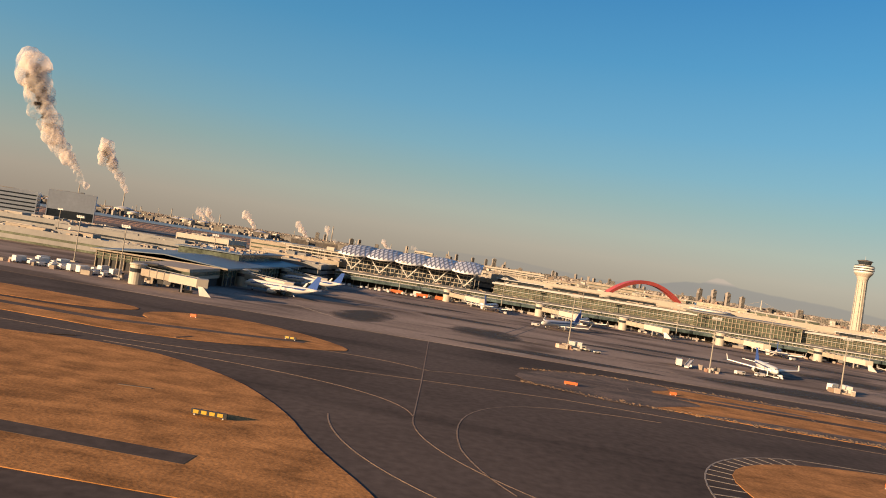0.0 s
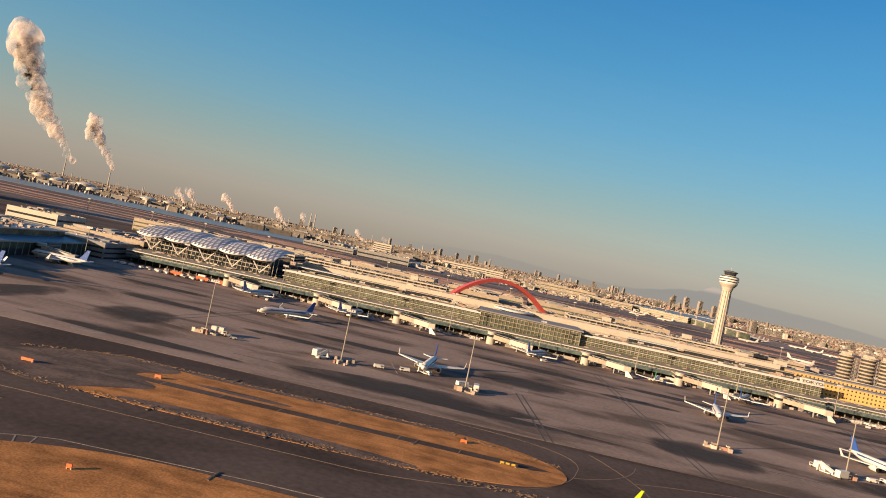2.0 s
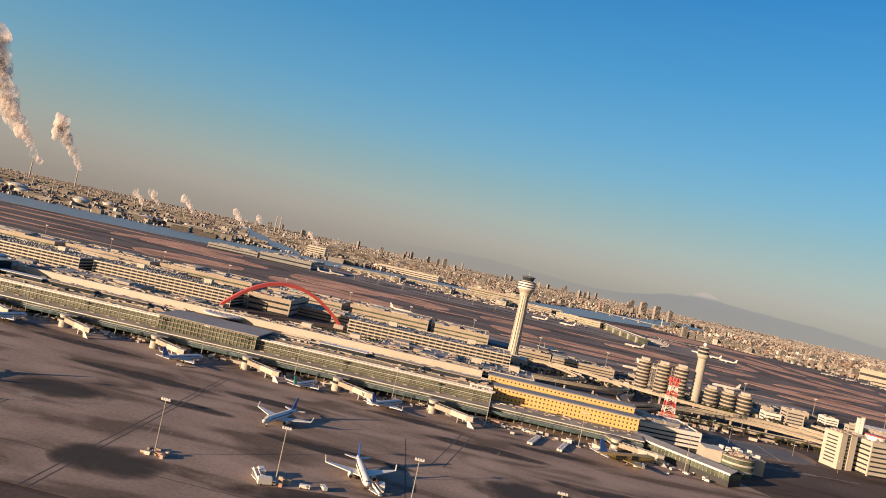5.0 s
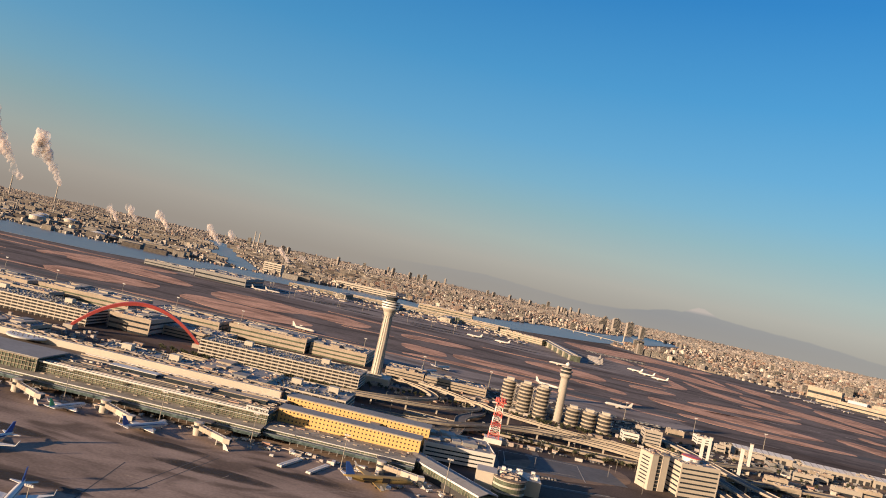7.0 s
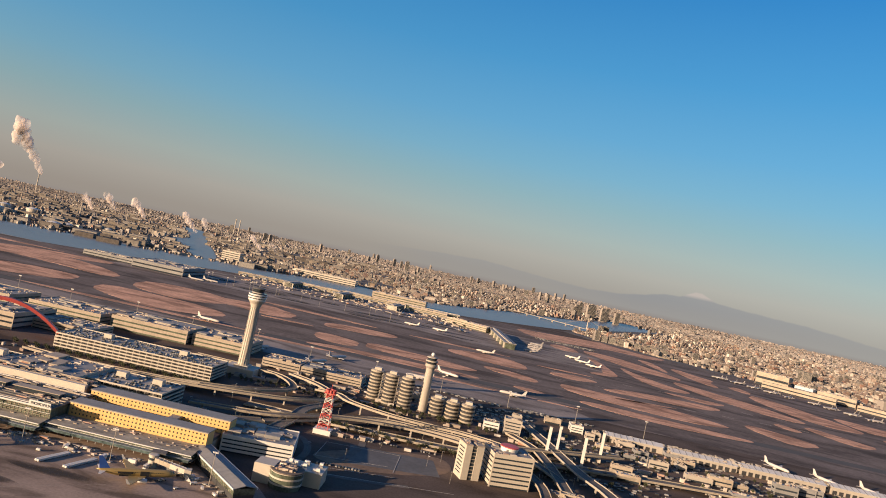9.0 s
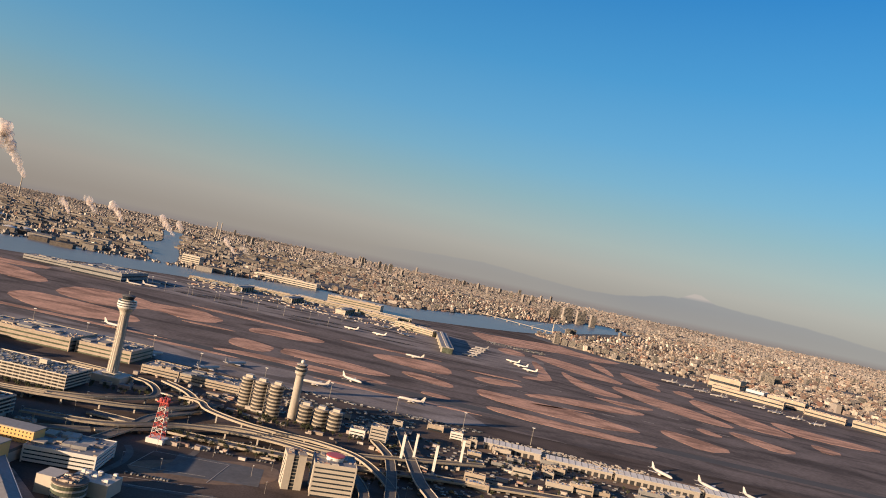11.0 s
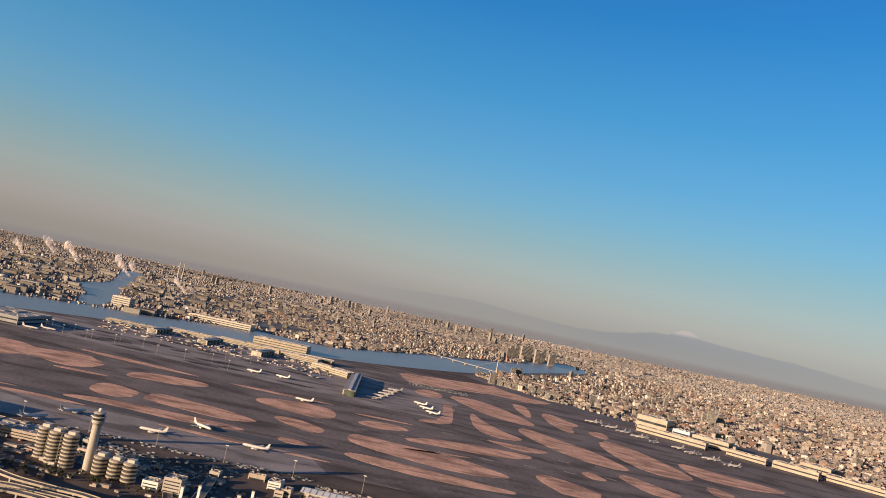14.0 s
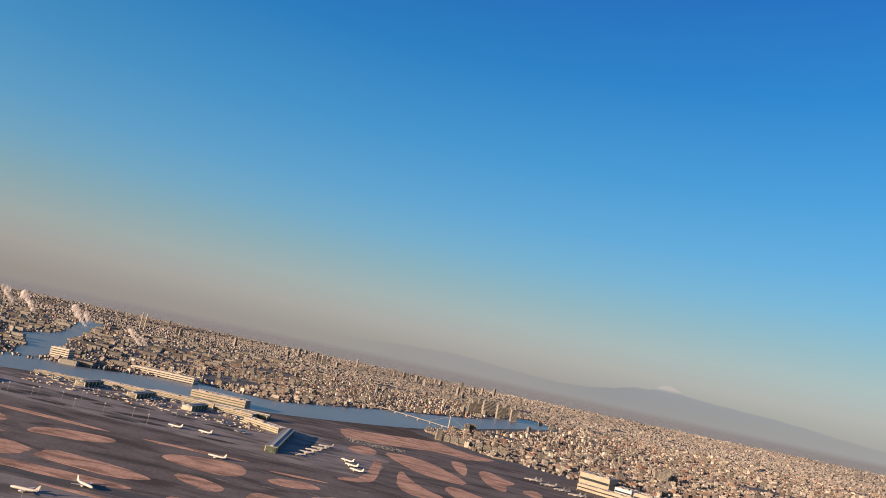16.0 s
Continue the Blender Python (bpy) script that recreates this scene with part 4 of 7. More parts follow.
def ramp_drum(x, y, h, r):
    t = thing("ramp_drum", x, y, 0, 0, "round concrete spiral parking ramp with open floors", "parking ramp", "spiral ramps")
    # the near-black core paints the shade between the ramp floors
    part("core", made(rings, [(0.0, r - 1.2), (h - 1, r - 1.2)], 28), shade_void, t)
    n = int(h / 4.4)
    for k in range(n):
        z = (k + 0.45) * h / n
        part("ramp_band", made(rings, [(z, r - 0.2), (z, r), (z + 1.9, r), (z + 1.9, r - 0.2)], 32), ramp_concrete, t)
    part("top", made(rings, [(h - 0.4, r - 0.6), (h, r - 0.6)], 28), concrete, t)
    part("head_house", boxes([(-r * 0.5, r * 0.5, -r * 0.3, r * 0.7, h, h + 3.5)]), cream, t)


for x, y, h in ((676, 932, 40), (698, 920, 41), (720, 915, 42), (762, 917, 24), (783, 915, 24), (803, 912, 25)):
    ramp_drum(x, y, h, 9.2)


def stair_frame(x, y, h):
    t = thing("stair_frame", x, y, 0, 20, "open steel stair frame between the parking ramps", "stair frame", "stair frames")
    n = int(h / 4)
    for k in range(n):
        bm = bmesh.new()
        z, e = k * h / n, (k + 1) * h / n
        for a, b in (((-3, -2), (3, -2)), ((3, -2), (3, 2)), ((3, 2), (-3, 2)), ((-3, 2), (-3, -2))):
            rod(bm, (*a, z), (*a, e), 0.28, 4)
            rod(bm, (*a, e), (*b, e), 0.22, 4)
            rod(bm, (*a, z), (*b, e), 0.18, 4)
        part("frame_stage", bm, mast_mat, t)


for x, y, h in ((687, 926, 38), (709, 917, 39), (772, 922, 22), (793, 920, 23)):
    stair_frame(x, y, h)


def lattice_tower():
    t = thing("lattice_tower", 657, 718, 0, 0, "red and white banded lattice radio tower with a platform", "lattice tower")
    H, b0, b1, n = 42.0, 5.6, 3.0, 7
    part("base_house", boxes([(-9, 9, -7, 7, 0.0, 5)]), white_paint, t)
    for k in range(n):
        za, zb = 5 + k * (H - 5) / n, 5 + (k + 1) * (H - 5) / n
        ra, rb = b0 + (b1 - b0) * k / n, b0 + (b1 - b0) * (k + 1) / n
        bm = bmesh.new()
        cor = ((1, 1), (-1, 1), (-1, -1), (1, -1))
        for i in range(4):
            (px, py), (qx, qy) = cor[i], cor[(i + 1) % 4]
            rod(bm, (px * ra, py * ra, za), (px * rb, py * rb, zb), 0.42, 5)
            rod(bm, (px * ra, py * ra, za), (qx * rb, qy * rb, zb), 0.26, 4)
            rod(bm, (qx * ra, qy * ra, za), (px * rb, py * rb, zb), 0.26, 4)
            rod(bm, (px * rb, py * rb, zb), (qx * rb, qy * rb, zb), 0.26, 4)
        part("lattice_stage", bm, white_paint if k % 2 else red_paint, t)
    deck = part("platform", boxes([(-6, 6, -6, 6, H, H + 0.8)]), red_paint, t)
    bm = bmesh.new()
    for i in range(9):
        a = 2 * math.pi * i / 9
        rings(bm, [(H + 0.8, 1.1), (H + 3.6, 1.1)], 8, at=(4.6 * math.cos(a), 4.6 * math.sin(a), 0))
    part("antenna_drum", bm, red_paint, deck)
    part("mast", made(rod, (0, 0, H), (0, 0, H + 9), 0.25), red_paint, t)


lattice_tower()


def sky_arch():
    t = thing("red_arch", 0, 0, 0, 0, "large red steel arch spanning the road between the terminals", "arch")
    a, b = Vector((148, 800, 0)), Vector((281, 862, 0))
    d, side = b - a, Vector((-(b - a).y, (b - a).x, 0)).normalized()
    bm = bmesh.new()
    loops = []
    N = 40
    for k in range(N + 1):
        u = k / N
        c = a + d * u + Vector((0, 0, 4 + 38 * (1 - (2 * u - 1) ** 2)))
        w = 3.6 + 1.6 * abs(2 * u - 1)
        loops.append([bm.verts.new(c + side * (s * w) + Vector((0, 0, e))) for s, e in ((-1, -2.2), (1, -2.2), (1, 2.2), (-1, 2.2))])
    for p, q in zip(loops, loops[1:]):
        for i in range(4):
            bm.faces.new((p[i], p[(i + 1) % 4], q[(i + 1) % 4], q[i]))
    bm.faces.new(loops[0])
    bm.faces.new(loops[-1])
    part("arch_rib", bm, red_paint, t)
    for p in (a, b):
        part("footing", boxes([(p.x - 6, p.x + 6, p.y - 6, p.y + 6, 0.0, 5)]), concrete, t)


sky_arch()


def round_end_building():
    t = thing("round_end_building", 666, 545, 0, 0, "cream end building with a round glazed drum and roof clutter", "building")
    part("drum", made(rings, [(0.0, 13), (13.5, 13)], 36), glass_green, t)
    for z in (3.6, 8.4, 12.9):
        part("ring_band", made(rings, [(z, 13.1), (z, 13.4), (z + 1.4, 13.4), (z + 1.4, 13.1)], 36), cream, t)
    part("drum_roof", made(rings, [(13.5, 13.6), (14.4, 13.6), (14.5, 12.6)], 36), tar_roof, t)
    clutter(t, "roof_clutter", 40, (-8, 8, -8, 8), 14.5, (0.4, 1.4), (0.5, 2.0), 77)
    part("wing", boxes([(-26, -10, -4, 14, 0.0, 15)]), cream, t)
    part("rear_block", boxes([(-8, 26, 10, 34, 0.0, 12)]), cream, t)
    for k in range(14):
        x, y = random.uniform(-6, 22), random.uniform(13, 30)
        part("roof_unit", boxes([(x, x + 3, y, y + 2.4, 12, 12 + random.uniform(1, 3))]), random.choice((pale_roof, white_paint, grey_roof)), t)


round_end_building()


def gate_pier():
    t = thing("gate_pier", 586, 566, 0, -48, "slanting glazed gate pier with a grey-green roof", "pier")
    L = 94
    # shade beneath the pier, painted as a near-black base
    part("base", boxes([(0, L, -8, 8, 0.0, 4.6)]), shade_void, t)
    part("glass", boxes([(0, L, -8.4, 8.4, 4.6, 9.4)]), glass_green, t)
    bm = bmesh.new()
    slab(bm, [(-1, -9.2, 9.4), (L + 1, -9.2, 9.4), (L + 1, 0, 11.4), (-1, 0, 11.4)], 0.5)
    slab(bm, [(-1, 0, 11.4), (L + 1, 0, 11.4), (L + 1, 9.2, 9.4), (-1, 9.2, 9.4)], 0.5)
    part("roof", bm, grey_roof, t)
    part("roof_edge", boxes([(-1, L + 1, -9.6, -9.1, 8.9, 10.2), (-1, L + 1, 9.1, 9.6, 8.9, 10.2)]), white_paint, t)
    bm = bmesh.new()
    for k in range(int(L / 3.2)):
        box(bm, 3.2 * k, 3.2 * k + 0.22, -8.7, -8.3, 4.6, 9.4)
    tagged(part("mullions", bm, hall_mat, t), kind="stuff")


gate_pier()


# ---- aircraft ----
def airliner(name, L, span, tail, body, stripe, label, belly=None):
    """A twin-jet airliner, nose along +x, its wheels on the ground, its middle at the origin."""
    t = thing(name, 0, 0, 0, 0, label, "airliner")
    r = L * 0.05
    zc = r + L * 0.045
    rows = [(-0.5, 0.12), (-0.44, 0.35), (-0.36, 0.66), (-0.26, 0.92), (-0.18, 1), (0.34, 1), (0.41, 0.92), (0.455, 0.72), (0.485, 0.42), (0.5, 0.08)]
    bm = bmesh.new()
    lp = rings(bm, [(p * L, q * r) for p, q in rows], 18, axis="x")
    for (p, q), loop in zip(rows, lp):
        lift = (1 - q) * r * (0.75 if p < 0 else -0.25)
        for v in loop:
            v.co.z += zc + lift
    part("fuselage", bm, body, t, smooth=True)
    if stripe is not None:
        for s in (-1, 1):
            bm = bmesh.new()
            slab(bm, [(-0.30 * L, s * r * 0.96, zc + 0.16 * r), (0.40 * L, s * r * 0.99, zc + 0.02 * r), (0.40 * L, s * r * 0.99, zc + 0.26 * r), (-0.34 * L, s * r * 0.93, zc + 0.62 * r)], 0.12 * s)
            part("cheat_line", bm, stripe, t, "blue stripe along the side")
    for s in (-1, 1):
        bm = bmesh.new()
        for k in range(28):
            x = (-0.28 + k * 0.0225) * L
            box(bm, x, x + 0.35, s * r * 0.985 - 0.06, s * r * 0.985 + 0.06, zc + 0.28 * r, zc + 0.28 * r + 0.4)
        tagged(part("windows", bm, glass_dark, t, "row of small cabin windows"), kind="stuff")
    bm = bmesh.new()
    box(bm, 0.44 * L, 0.468 * L, -r * 0.45, r * 0.45, zc + 0.40 * r, zc + 0.62 * r)
    part("cockpit_window", bm, glass_dark, t)
    for s in (-1, 1):
        y0, y1 = s * r * 0.7, s * span / 2
        zr, zt = zc - 0.55 * r, zc + 0.2 * r
        bm = bmesh.new()
        slab(bm, [(0.13 * L, y0, zr), (-0.10 * L, y0, zr), (-0.155 * L, y1, zt), (-0.115 * L, y1, zt)][::s], 0.45)
        part("wing", bm, white_paint if body is not gold_paint else body, t)
        bm = bmesh.new()
        slab(bm, [(-0.115 * L, y1, zt), (-0.155 * L, y1, zt), (-0.185 * L, y1 + s * 0.4, zt + 0.065 * L), (-0.165 * L, y1 + s * 0.4, zt + 0.065 * L)], 0.25)
        part("winglet", bm, tail if tail is green_paint else white_paint, t)
        ye = s * span * 0.165
        engine = part("engine", made(rings, [(-0.02 * L, r * 0.38), (0.02 * L, r * 0.56), (0.085 * L, r * 0.58), (0.10 * L, r * 0.52)], 16, axis="x", at=(0.02 * L, ye, zc - 1.05 * r)), white_paint if belly is None else belly, t, smooth=True)
        part("engine_intake", made(rings, [(0.10 * L, r * 0.50), (0.103 * L, r * 0.3)], 16, axis="x", at=(0.0205 * L, ye, zc - 1.05 * r)), black_paint, engine)
        part("pylon", boxes([(0.0, 0.09 * L, ye - 0.15, ye + 0.15, zc - 0.7 * r, zc - 0.3 * r)]), white_paint, t)
        bm = bmesh.new()
        slab(bm, [(-0.38 * L, s * r * 0.3, zc + 0.35 * r), (-0.465 * L, s * r * 0.2, zc + 0.35 * r), (-0.485 * L, s * span * 0.19, zc + 0.6 * r), (-0.455 * L, s * span * 0.19, zc + 0.6 * r)][::s], 0.3)
        part("tailplane", bm, white_paint, t)
        gear = part("main_gear", boxes([(-0.05 * L, -0.04 * L, s * r * 1.4 - 0.2, s * r * 1.4 + 0.2, 0.5, zc - 0.5 * r)]), steel, t)
        part("main_wheel", made(rings, [(-0.5, 0.6), (0.5, 0.6)], 12, axis="y", at=(-0.045 * L, s * r * 1.4, 0.6)), rubber, gear)
    bm = bmesh.new()
    slab(bm, [(-0.33 * L, -0.18, zc + 0.7 * r), (-0.465 * L, -0.18, zc + 0.6 * r), (-0.505 * L, -0.18, zc + r + 0.155 * L), (-0.455 * L, -0.18, zc + r + 0.155 * L)], 0.36)
    part("tail_fin", bm, tail, t, "painted tail fin")
    gear = part("nose_gear", boxes([(0.38 * L, 0.385 * L, -0.15, 0.15, 0.4, zc - 0.6 * r)]), steel, t)
    part("nose_wheel", made(rings, [(-0.35, 0.45), (0.35, 0.45)], 12, axis="y", at=(0.3825 * L, 0, 0.45)), rubber, gear)
    return t


def far_airliner(label):
    """A plain airliner seen only from afar, nose along +x."""
    t = thing("airliner", 0, 0, 0, 0, label, "airliner", "far airliners")
    L, r, zc = 46.0, 2.3, 4.4
    rows = [(-0.5, 0.12), (-0.36, 0.66), (-0.2, 1), (0.36, 1), (0.46, 0.7), (0.5, 0.1)]
    bm = bmesh.new()
    for (p, q), loop in zip(rows, rings(bm, [(p * L, q * r) for p, q in rows], 12, axis="x")):
        for v in loop:
            v.co.z += zc + (1 - q) * r * (0.7 if p < 0 else -0.2)
    part("fuselage", bm, far_white, t, smooth=True)
    for k in (-1, 1):
        bm = bmesh.new()
        slab(bm, [(6, k * 1.6, 3.3), (-5, k * 1.6, 3.3), (-7.4, k * 20, 4.9), (-5.4, k * 20, 4.9)][::k], 0.5)
        part("wing", bm, far_white, t)
        bm = bmesh.new()
        slab(bm, [(-17.5, k * 0.7, 5.2), (-21.4, k * 0.5, 5.2), (-22.4, k * 7.4, 5.8), (-21, k * 7.4, 5.8)][::k], 0.35)
        part("tailplane", bm, far_white, t)
        part("engine", made(rings, [(-1, 0.9), (1, 1.35), (4, 1.3)], 10, axis="x", at=(1.5, k * 6.6, 2.1)), far_white, t)
        part("main_gear", boxes([(-2.4, -1.4, k * 3.2 - 0.5, k * 3.2 + 0.5, 0, 3.2)]), rubber, t)
    bm = bmesh.new()
    slab(bm, [(-15, -0.2, 6), (-21.5, -0.2, 5.8), (-23.4, -0.2, 13.6), (-20.8, -0.2, 13.6)], 0.4)
    part("tail_fin", bm, far_white, t)
    part("nose_gear", boxes([(17.4, 18, -0.3, 0.3, 0, 3)]), rubber, t)
    return t


def aircraft():
    blue = airliner("airliner", 39.5, 35.8, blue_paint, white_paint, blue_paint, "white narrow-body airliner with blue stripe and tail on the apron")
    blue.matrix_basis = pose(80, 405, 0.06, 0, 0, 228)
    blue["group"] = "parked airliners"
    wide = airliner("airliner", 43, 38, blue_paint, white_paint, blue_paint, "white wide-body airliner with blue stripe and tail at its gate")
    wide["group"] = "parked airliners"
    wide.matrix_basis = pose(-80, 330, 0.06, 0, 0, 176)
    green = airliner("airliner", 33, 29, teal_paint, white_paint, None, "small white airliner with a dark green tail at its gate")
    green.matrix_basis = pose(335, 494, 0.06, 0, 0, 72)
    green["group"] = "parked airliners"
    white = far_airliner("plain white airliner standing on the far apron")
    white.matrix_basis = pose(309, 1274, 0, 0, 0, -8)
    gold = airliner("airliner", 54, 50, blue_paint, gold_paint, None, "gold-painted wide-body airliner with a blue tail at its gate", belly=white_paint)
    gold.matrix_basis = pose(571, 490, 0.06, 0, 0, 31)
    part("side_mark", boxes([(-13, -3, -2.95, -2.78, 4.9, 6.4), (-12, -4, -2.95, -2.78, 3.2, 4.5)]), black_paint, gold, "plain dark block marks on the side")
    part("rear_patch", boxes([(2, 8, -2.9, -2.76, 3.4, 7.0)]), black_paint, gold)
    for x, y, a in ((180, 331, 266), (347, 391, 258), (408, 329, 288)):
        copy_thing(blue, pose(x, y, 0.06, 0, 0, a))
    for x, y, a in ((397, 490, 62), (245, 484, 66), (104, 486, 74), (34, 478, 76), (-88, 424, 176)):
        copy_thing(wide if a == 176 else blue, pose(x, y, 0.06, 0, 0, a))
    for x, y, a in ((5, 1941, 6), (30, 1985, 4), (0, 2067, 8), (701, 2019, 160), (833, 1729, 172), (762, 1263, -28), (878, 1200, 178), (719, 1164, 182), (576, 1178, 60),
                    (1272, 1078, -62), (1336, 1058, -62), (1398, 1046, -62), (1460, 1036, -62), (460, 1108, 60), (560, 1098, 62), (350, 1140, 60), (-160, 1110, 64), (60, 1118, 62),
                    (965, 2000, 196), (975, 2060, 196), (985, 2120, 196), (990, 2180, 200), (1000, 2240, 200), (1092, 2070, 150), (1112, 2010, 150), (1134, 1950, 150), (620, 2010, 165), (180, 2330, 100), (300, 2350, 95), (440, 2330, 90), (560, 2300, 85), (380, 2420, 92), (690, 2240, 75), (760, 2160, 70), (-480, 640, 20), (-300, 460, 150)):
        copy_thing(white, pose(x, y, 0.0, 0, 0, a))
    for k in range(16):
        copy_thing(white, pose(1655 + k * 21 + (50 if k > 8 else 0), 2500 - k * 22 + (k % 2) * 30 - (30 if k > 8 else 0), 0.0, 0, 0, 200 + (k % 3) * 12))
    return blue


aircraft()
lime = airliner("taxiing_airliner", 39.5, 35.8, green_paint, white_paint, None, "white narrow-body airliner with yellow-green tail and winglets taxiing on asphalt")


# ---- masts, bridges, vehicles ----
def light_mast(x, y, h=25.0, z=0.06, copy_of=None):
    if copy_of:
        return copy_thing(copy_of, pose(x, y, z, 0, 0, 0))
    t = thing("apron_light_mast", x, y, z, 0, "tall pale apron floodlight mast on a concrete foot", "light mast", "apron masts")
    part("foot", boxes([(-1.6, 1.6, -1.6, 1.6, 0, 0.7)]), concrete, t)
    part("pole", made(rod, (0, 0, 0.5), (0, 0, h), 0.34, 8, 0.2), mast_mat, t)
    bar = part("crossbar", boxes([(-2.2, 2.2, -0.3, 0.3, h - 0.3, h + 0.2)]), steel, t)
    for k in range(4):
        part("floodlight", boxes([(-2.1 + k * 1.15, -1.3 + k * 1.15, -0.75, 0.1, h + 0.2, h + 0.95)]), pale_roof, bar)
    return t


mast = light_mast(74, 293)
for x in (141, 201, 318, 375, 436, 500):
    light_mast(x, 294, copy_of=mast)
for x in (-40, 42, 104, 178, 248, 322, 398, 470, 540, 618):
    light_mast(x, 510, copy_of=mast)
for x, y in ((-141, 272), (-150, 400), (-96, 466), (-197, 325), (-306, 473), (-230, 300)):
    light_mast(x, y, copy_of=mast)
far_mast = thing("apron_light_mast", -500, 1125, 0, 0, "far pale floodlight mast on the airfield", "light mast", "far masts")
part("pole", made(rod, (0, 0, 0), (0, 0, 26), 0.4, 6, 0.25), mast_mat, far_mast)
part("lamp_head", boxes([(-2.2, 2.2, -0.5, 0.5, 25.4, 26.6)]), pale_roof, far_mast)
for k in range(1, 16):
    light_mast(-500 + k * 105, 1125 + (k % 2) * 20 if k < 10 else 1085, z=0.0, copy_of=far_mast)
for k in range(20):
    light_mast(-50 + (k % 10) * 68, 1960 + (k // 15) * 170 + (k % 3) * 30, z=0.0, copy_of=far_mast)


def jet_bridge():
    t = thing("jet_bridge", 0, 0, 0.06, 0, "cream passenger boarding bridge with a round pier at the gate", "boarding bridge", "boarding bridges")
    part("rotunda", made(rings, [(0, 3.4), (8.8, 3.4), (9.0, 3.8), (9.6, 3.8), (9.8, 2.5)], 20), cream, t)
    part("link", boxes([(-1.8, 1.8, 2, 28, 4.6, 8.0)]), concrete, t)
    bm = bmesh.new()
    slab(bm, [(1.5, -3.0, 4.6), (26, -16, 3.6), (28, -13, 3.6), (3.2, 0.4, 4.6)], 3.2)
    part("tunnel", bm, hall_mat, t)
    bm = bmesh.new()
    slab(bm, [(14, -9.9, 3.9), (27, -16.8, 3.4), (29.2, -13.0, 3.4), (16, -6.2, 3.9)], 3.7)
    part("outer_tunnel", bm, cream, t)
    cab = part("cab", boxes([(26, 31, -18, -12.5, 3.2, 7.4)]), cream, t)
    part("cab_opening", boxes([(30.9, 31.2, -17.4, -13, 3.9, 6.6)]), shade_void, cab)
    for x, y in ((20, -13), (24, -10.6)):
        part("leg", boxes([(x - 0.35, x + 0.35, y - 0.35, y + 0.35, 0, 3.8)]), steel, t)
    for k in range(7):
        u = 0.12 + 0.13 * k
        x, y = 2.4 + 24.8 * u, -1.3 - 13.2 * u
        part("tunnel_rib", boxes([(x - 0.18, x + 0.18, y - 2.3, y + 2.3, 4.3 - u, 8.2 - u)]), concrete, t)
    part("roof_rail", made(rod, (3, -1.4, 8.6), (27, -14.4, 7.6), 0.14, 4), steel, t)
    part("service_box", boxes([(12, 15, -8.4, -6, 2.2, 4.0)]), grey_roof, t)
    part("rotunda_window", made(rings, [(5.6, 3.43), (7.4, 3.43)], 20), glass_dark, t)
    part("link_glass", boxes([(-1.9, 1.9, 4, 27, 5.6, 7.2)]), glass_green, t)
    part("wheel_beam", boxes([(19, 25, -13, -11, 0.1, 1.2)]), rubber, t)
    part("stair", made(slab, [(28, -19, 0.1), (33, -21, 0.1), (29, -19.5, 4.2), (27, -18.6, 4.2)], 0.3), steel, t)
    part("canopy", boxes([(-3, 8, 3, 12, 9.2, 10.0)]), dark_roof, t)
    return t


bridge = jet_bridge()
bridge.matrix_basis = pose(-1, 508, 0.06, 0, 0, 0)
for x in (72, 137, 211, 284, 355, 429):
    copy_thing(bridge, pose(x, 509, 0.06, 0, 0, 0))
copy_thing(bridge, pose(568, 521, 0.06, 0, 0, 14))
copy_thing(bridge, pose(-128, 264, 0.06, 0, 0, 24))
copy_thing(bridge, pose(-108, 345, 0.06, 0, 0, 10))
copy_thing(bridge, pose(-112, 438, 0.06, 0, 0, 10))


def cart(name, label, category, group, sizes, body, cab):
    """A small apron vehicle: load body, cab with windows, wheels."""
    L, W, H, c = sizes
    t = thing(name, 0, 0, 0.06, 0, label, category, group)
    part("body", boxes([(-L / 2, L / 2 - c, -W / 2, W / 2, 0.55, H)]), body, t)
    front = part("cab", boxes([(L / 2 - c, L / 2, -W / 2, W / 2, 0.5, min(H, 2.1))]), cab, t)
    part("windscreen", boxes([(L / 2 - 0.05, L / 2 + 0.04, -W / 2 + 0.15, W / 2 - 0.15, 1.25, min(H, 2.1) - 0.2)]), glass_dark, front)
    for s in (-1, 1):
        part("side_window", boxes([(L / 2 - c + 0.2, L / 2 - 0.25, s * W / 2 - 0.03, s * W / 2 + 0.03, 1.2, min(H, 2.1) - 0.2)]), glass_dark, front)
        for x in (-L * 0.32, L * 0.32):
            part("wheel", made(rings, [(-0.14, 0.45), (0.14, 0.45)], 12, axis="y", at=(x, s * (W / 2 - 0.12), 0.45)), rubber, t)
    return t


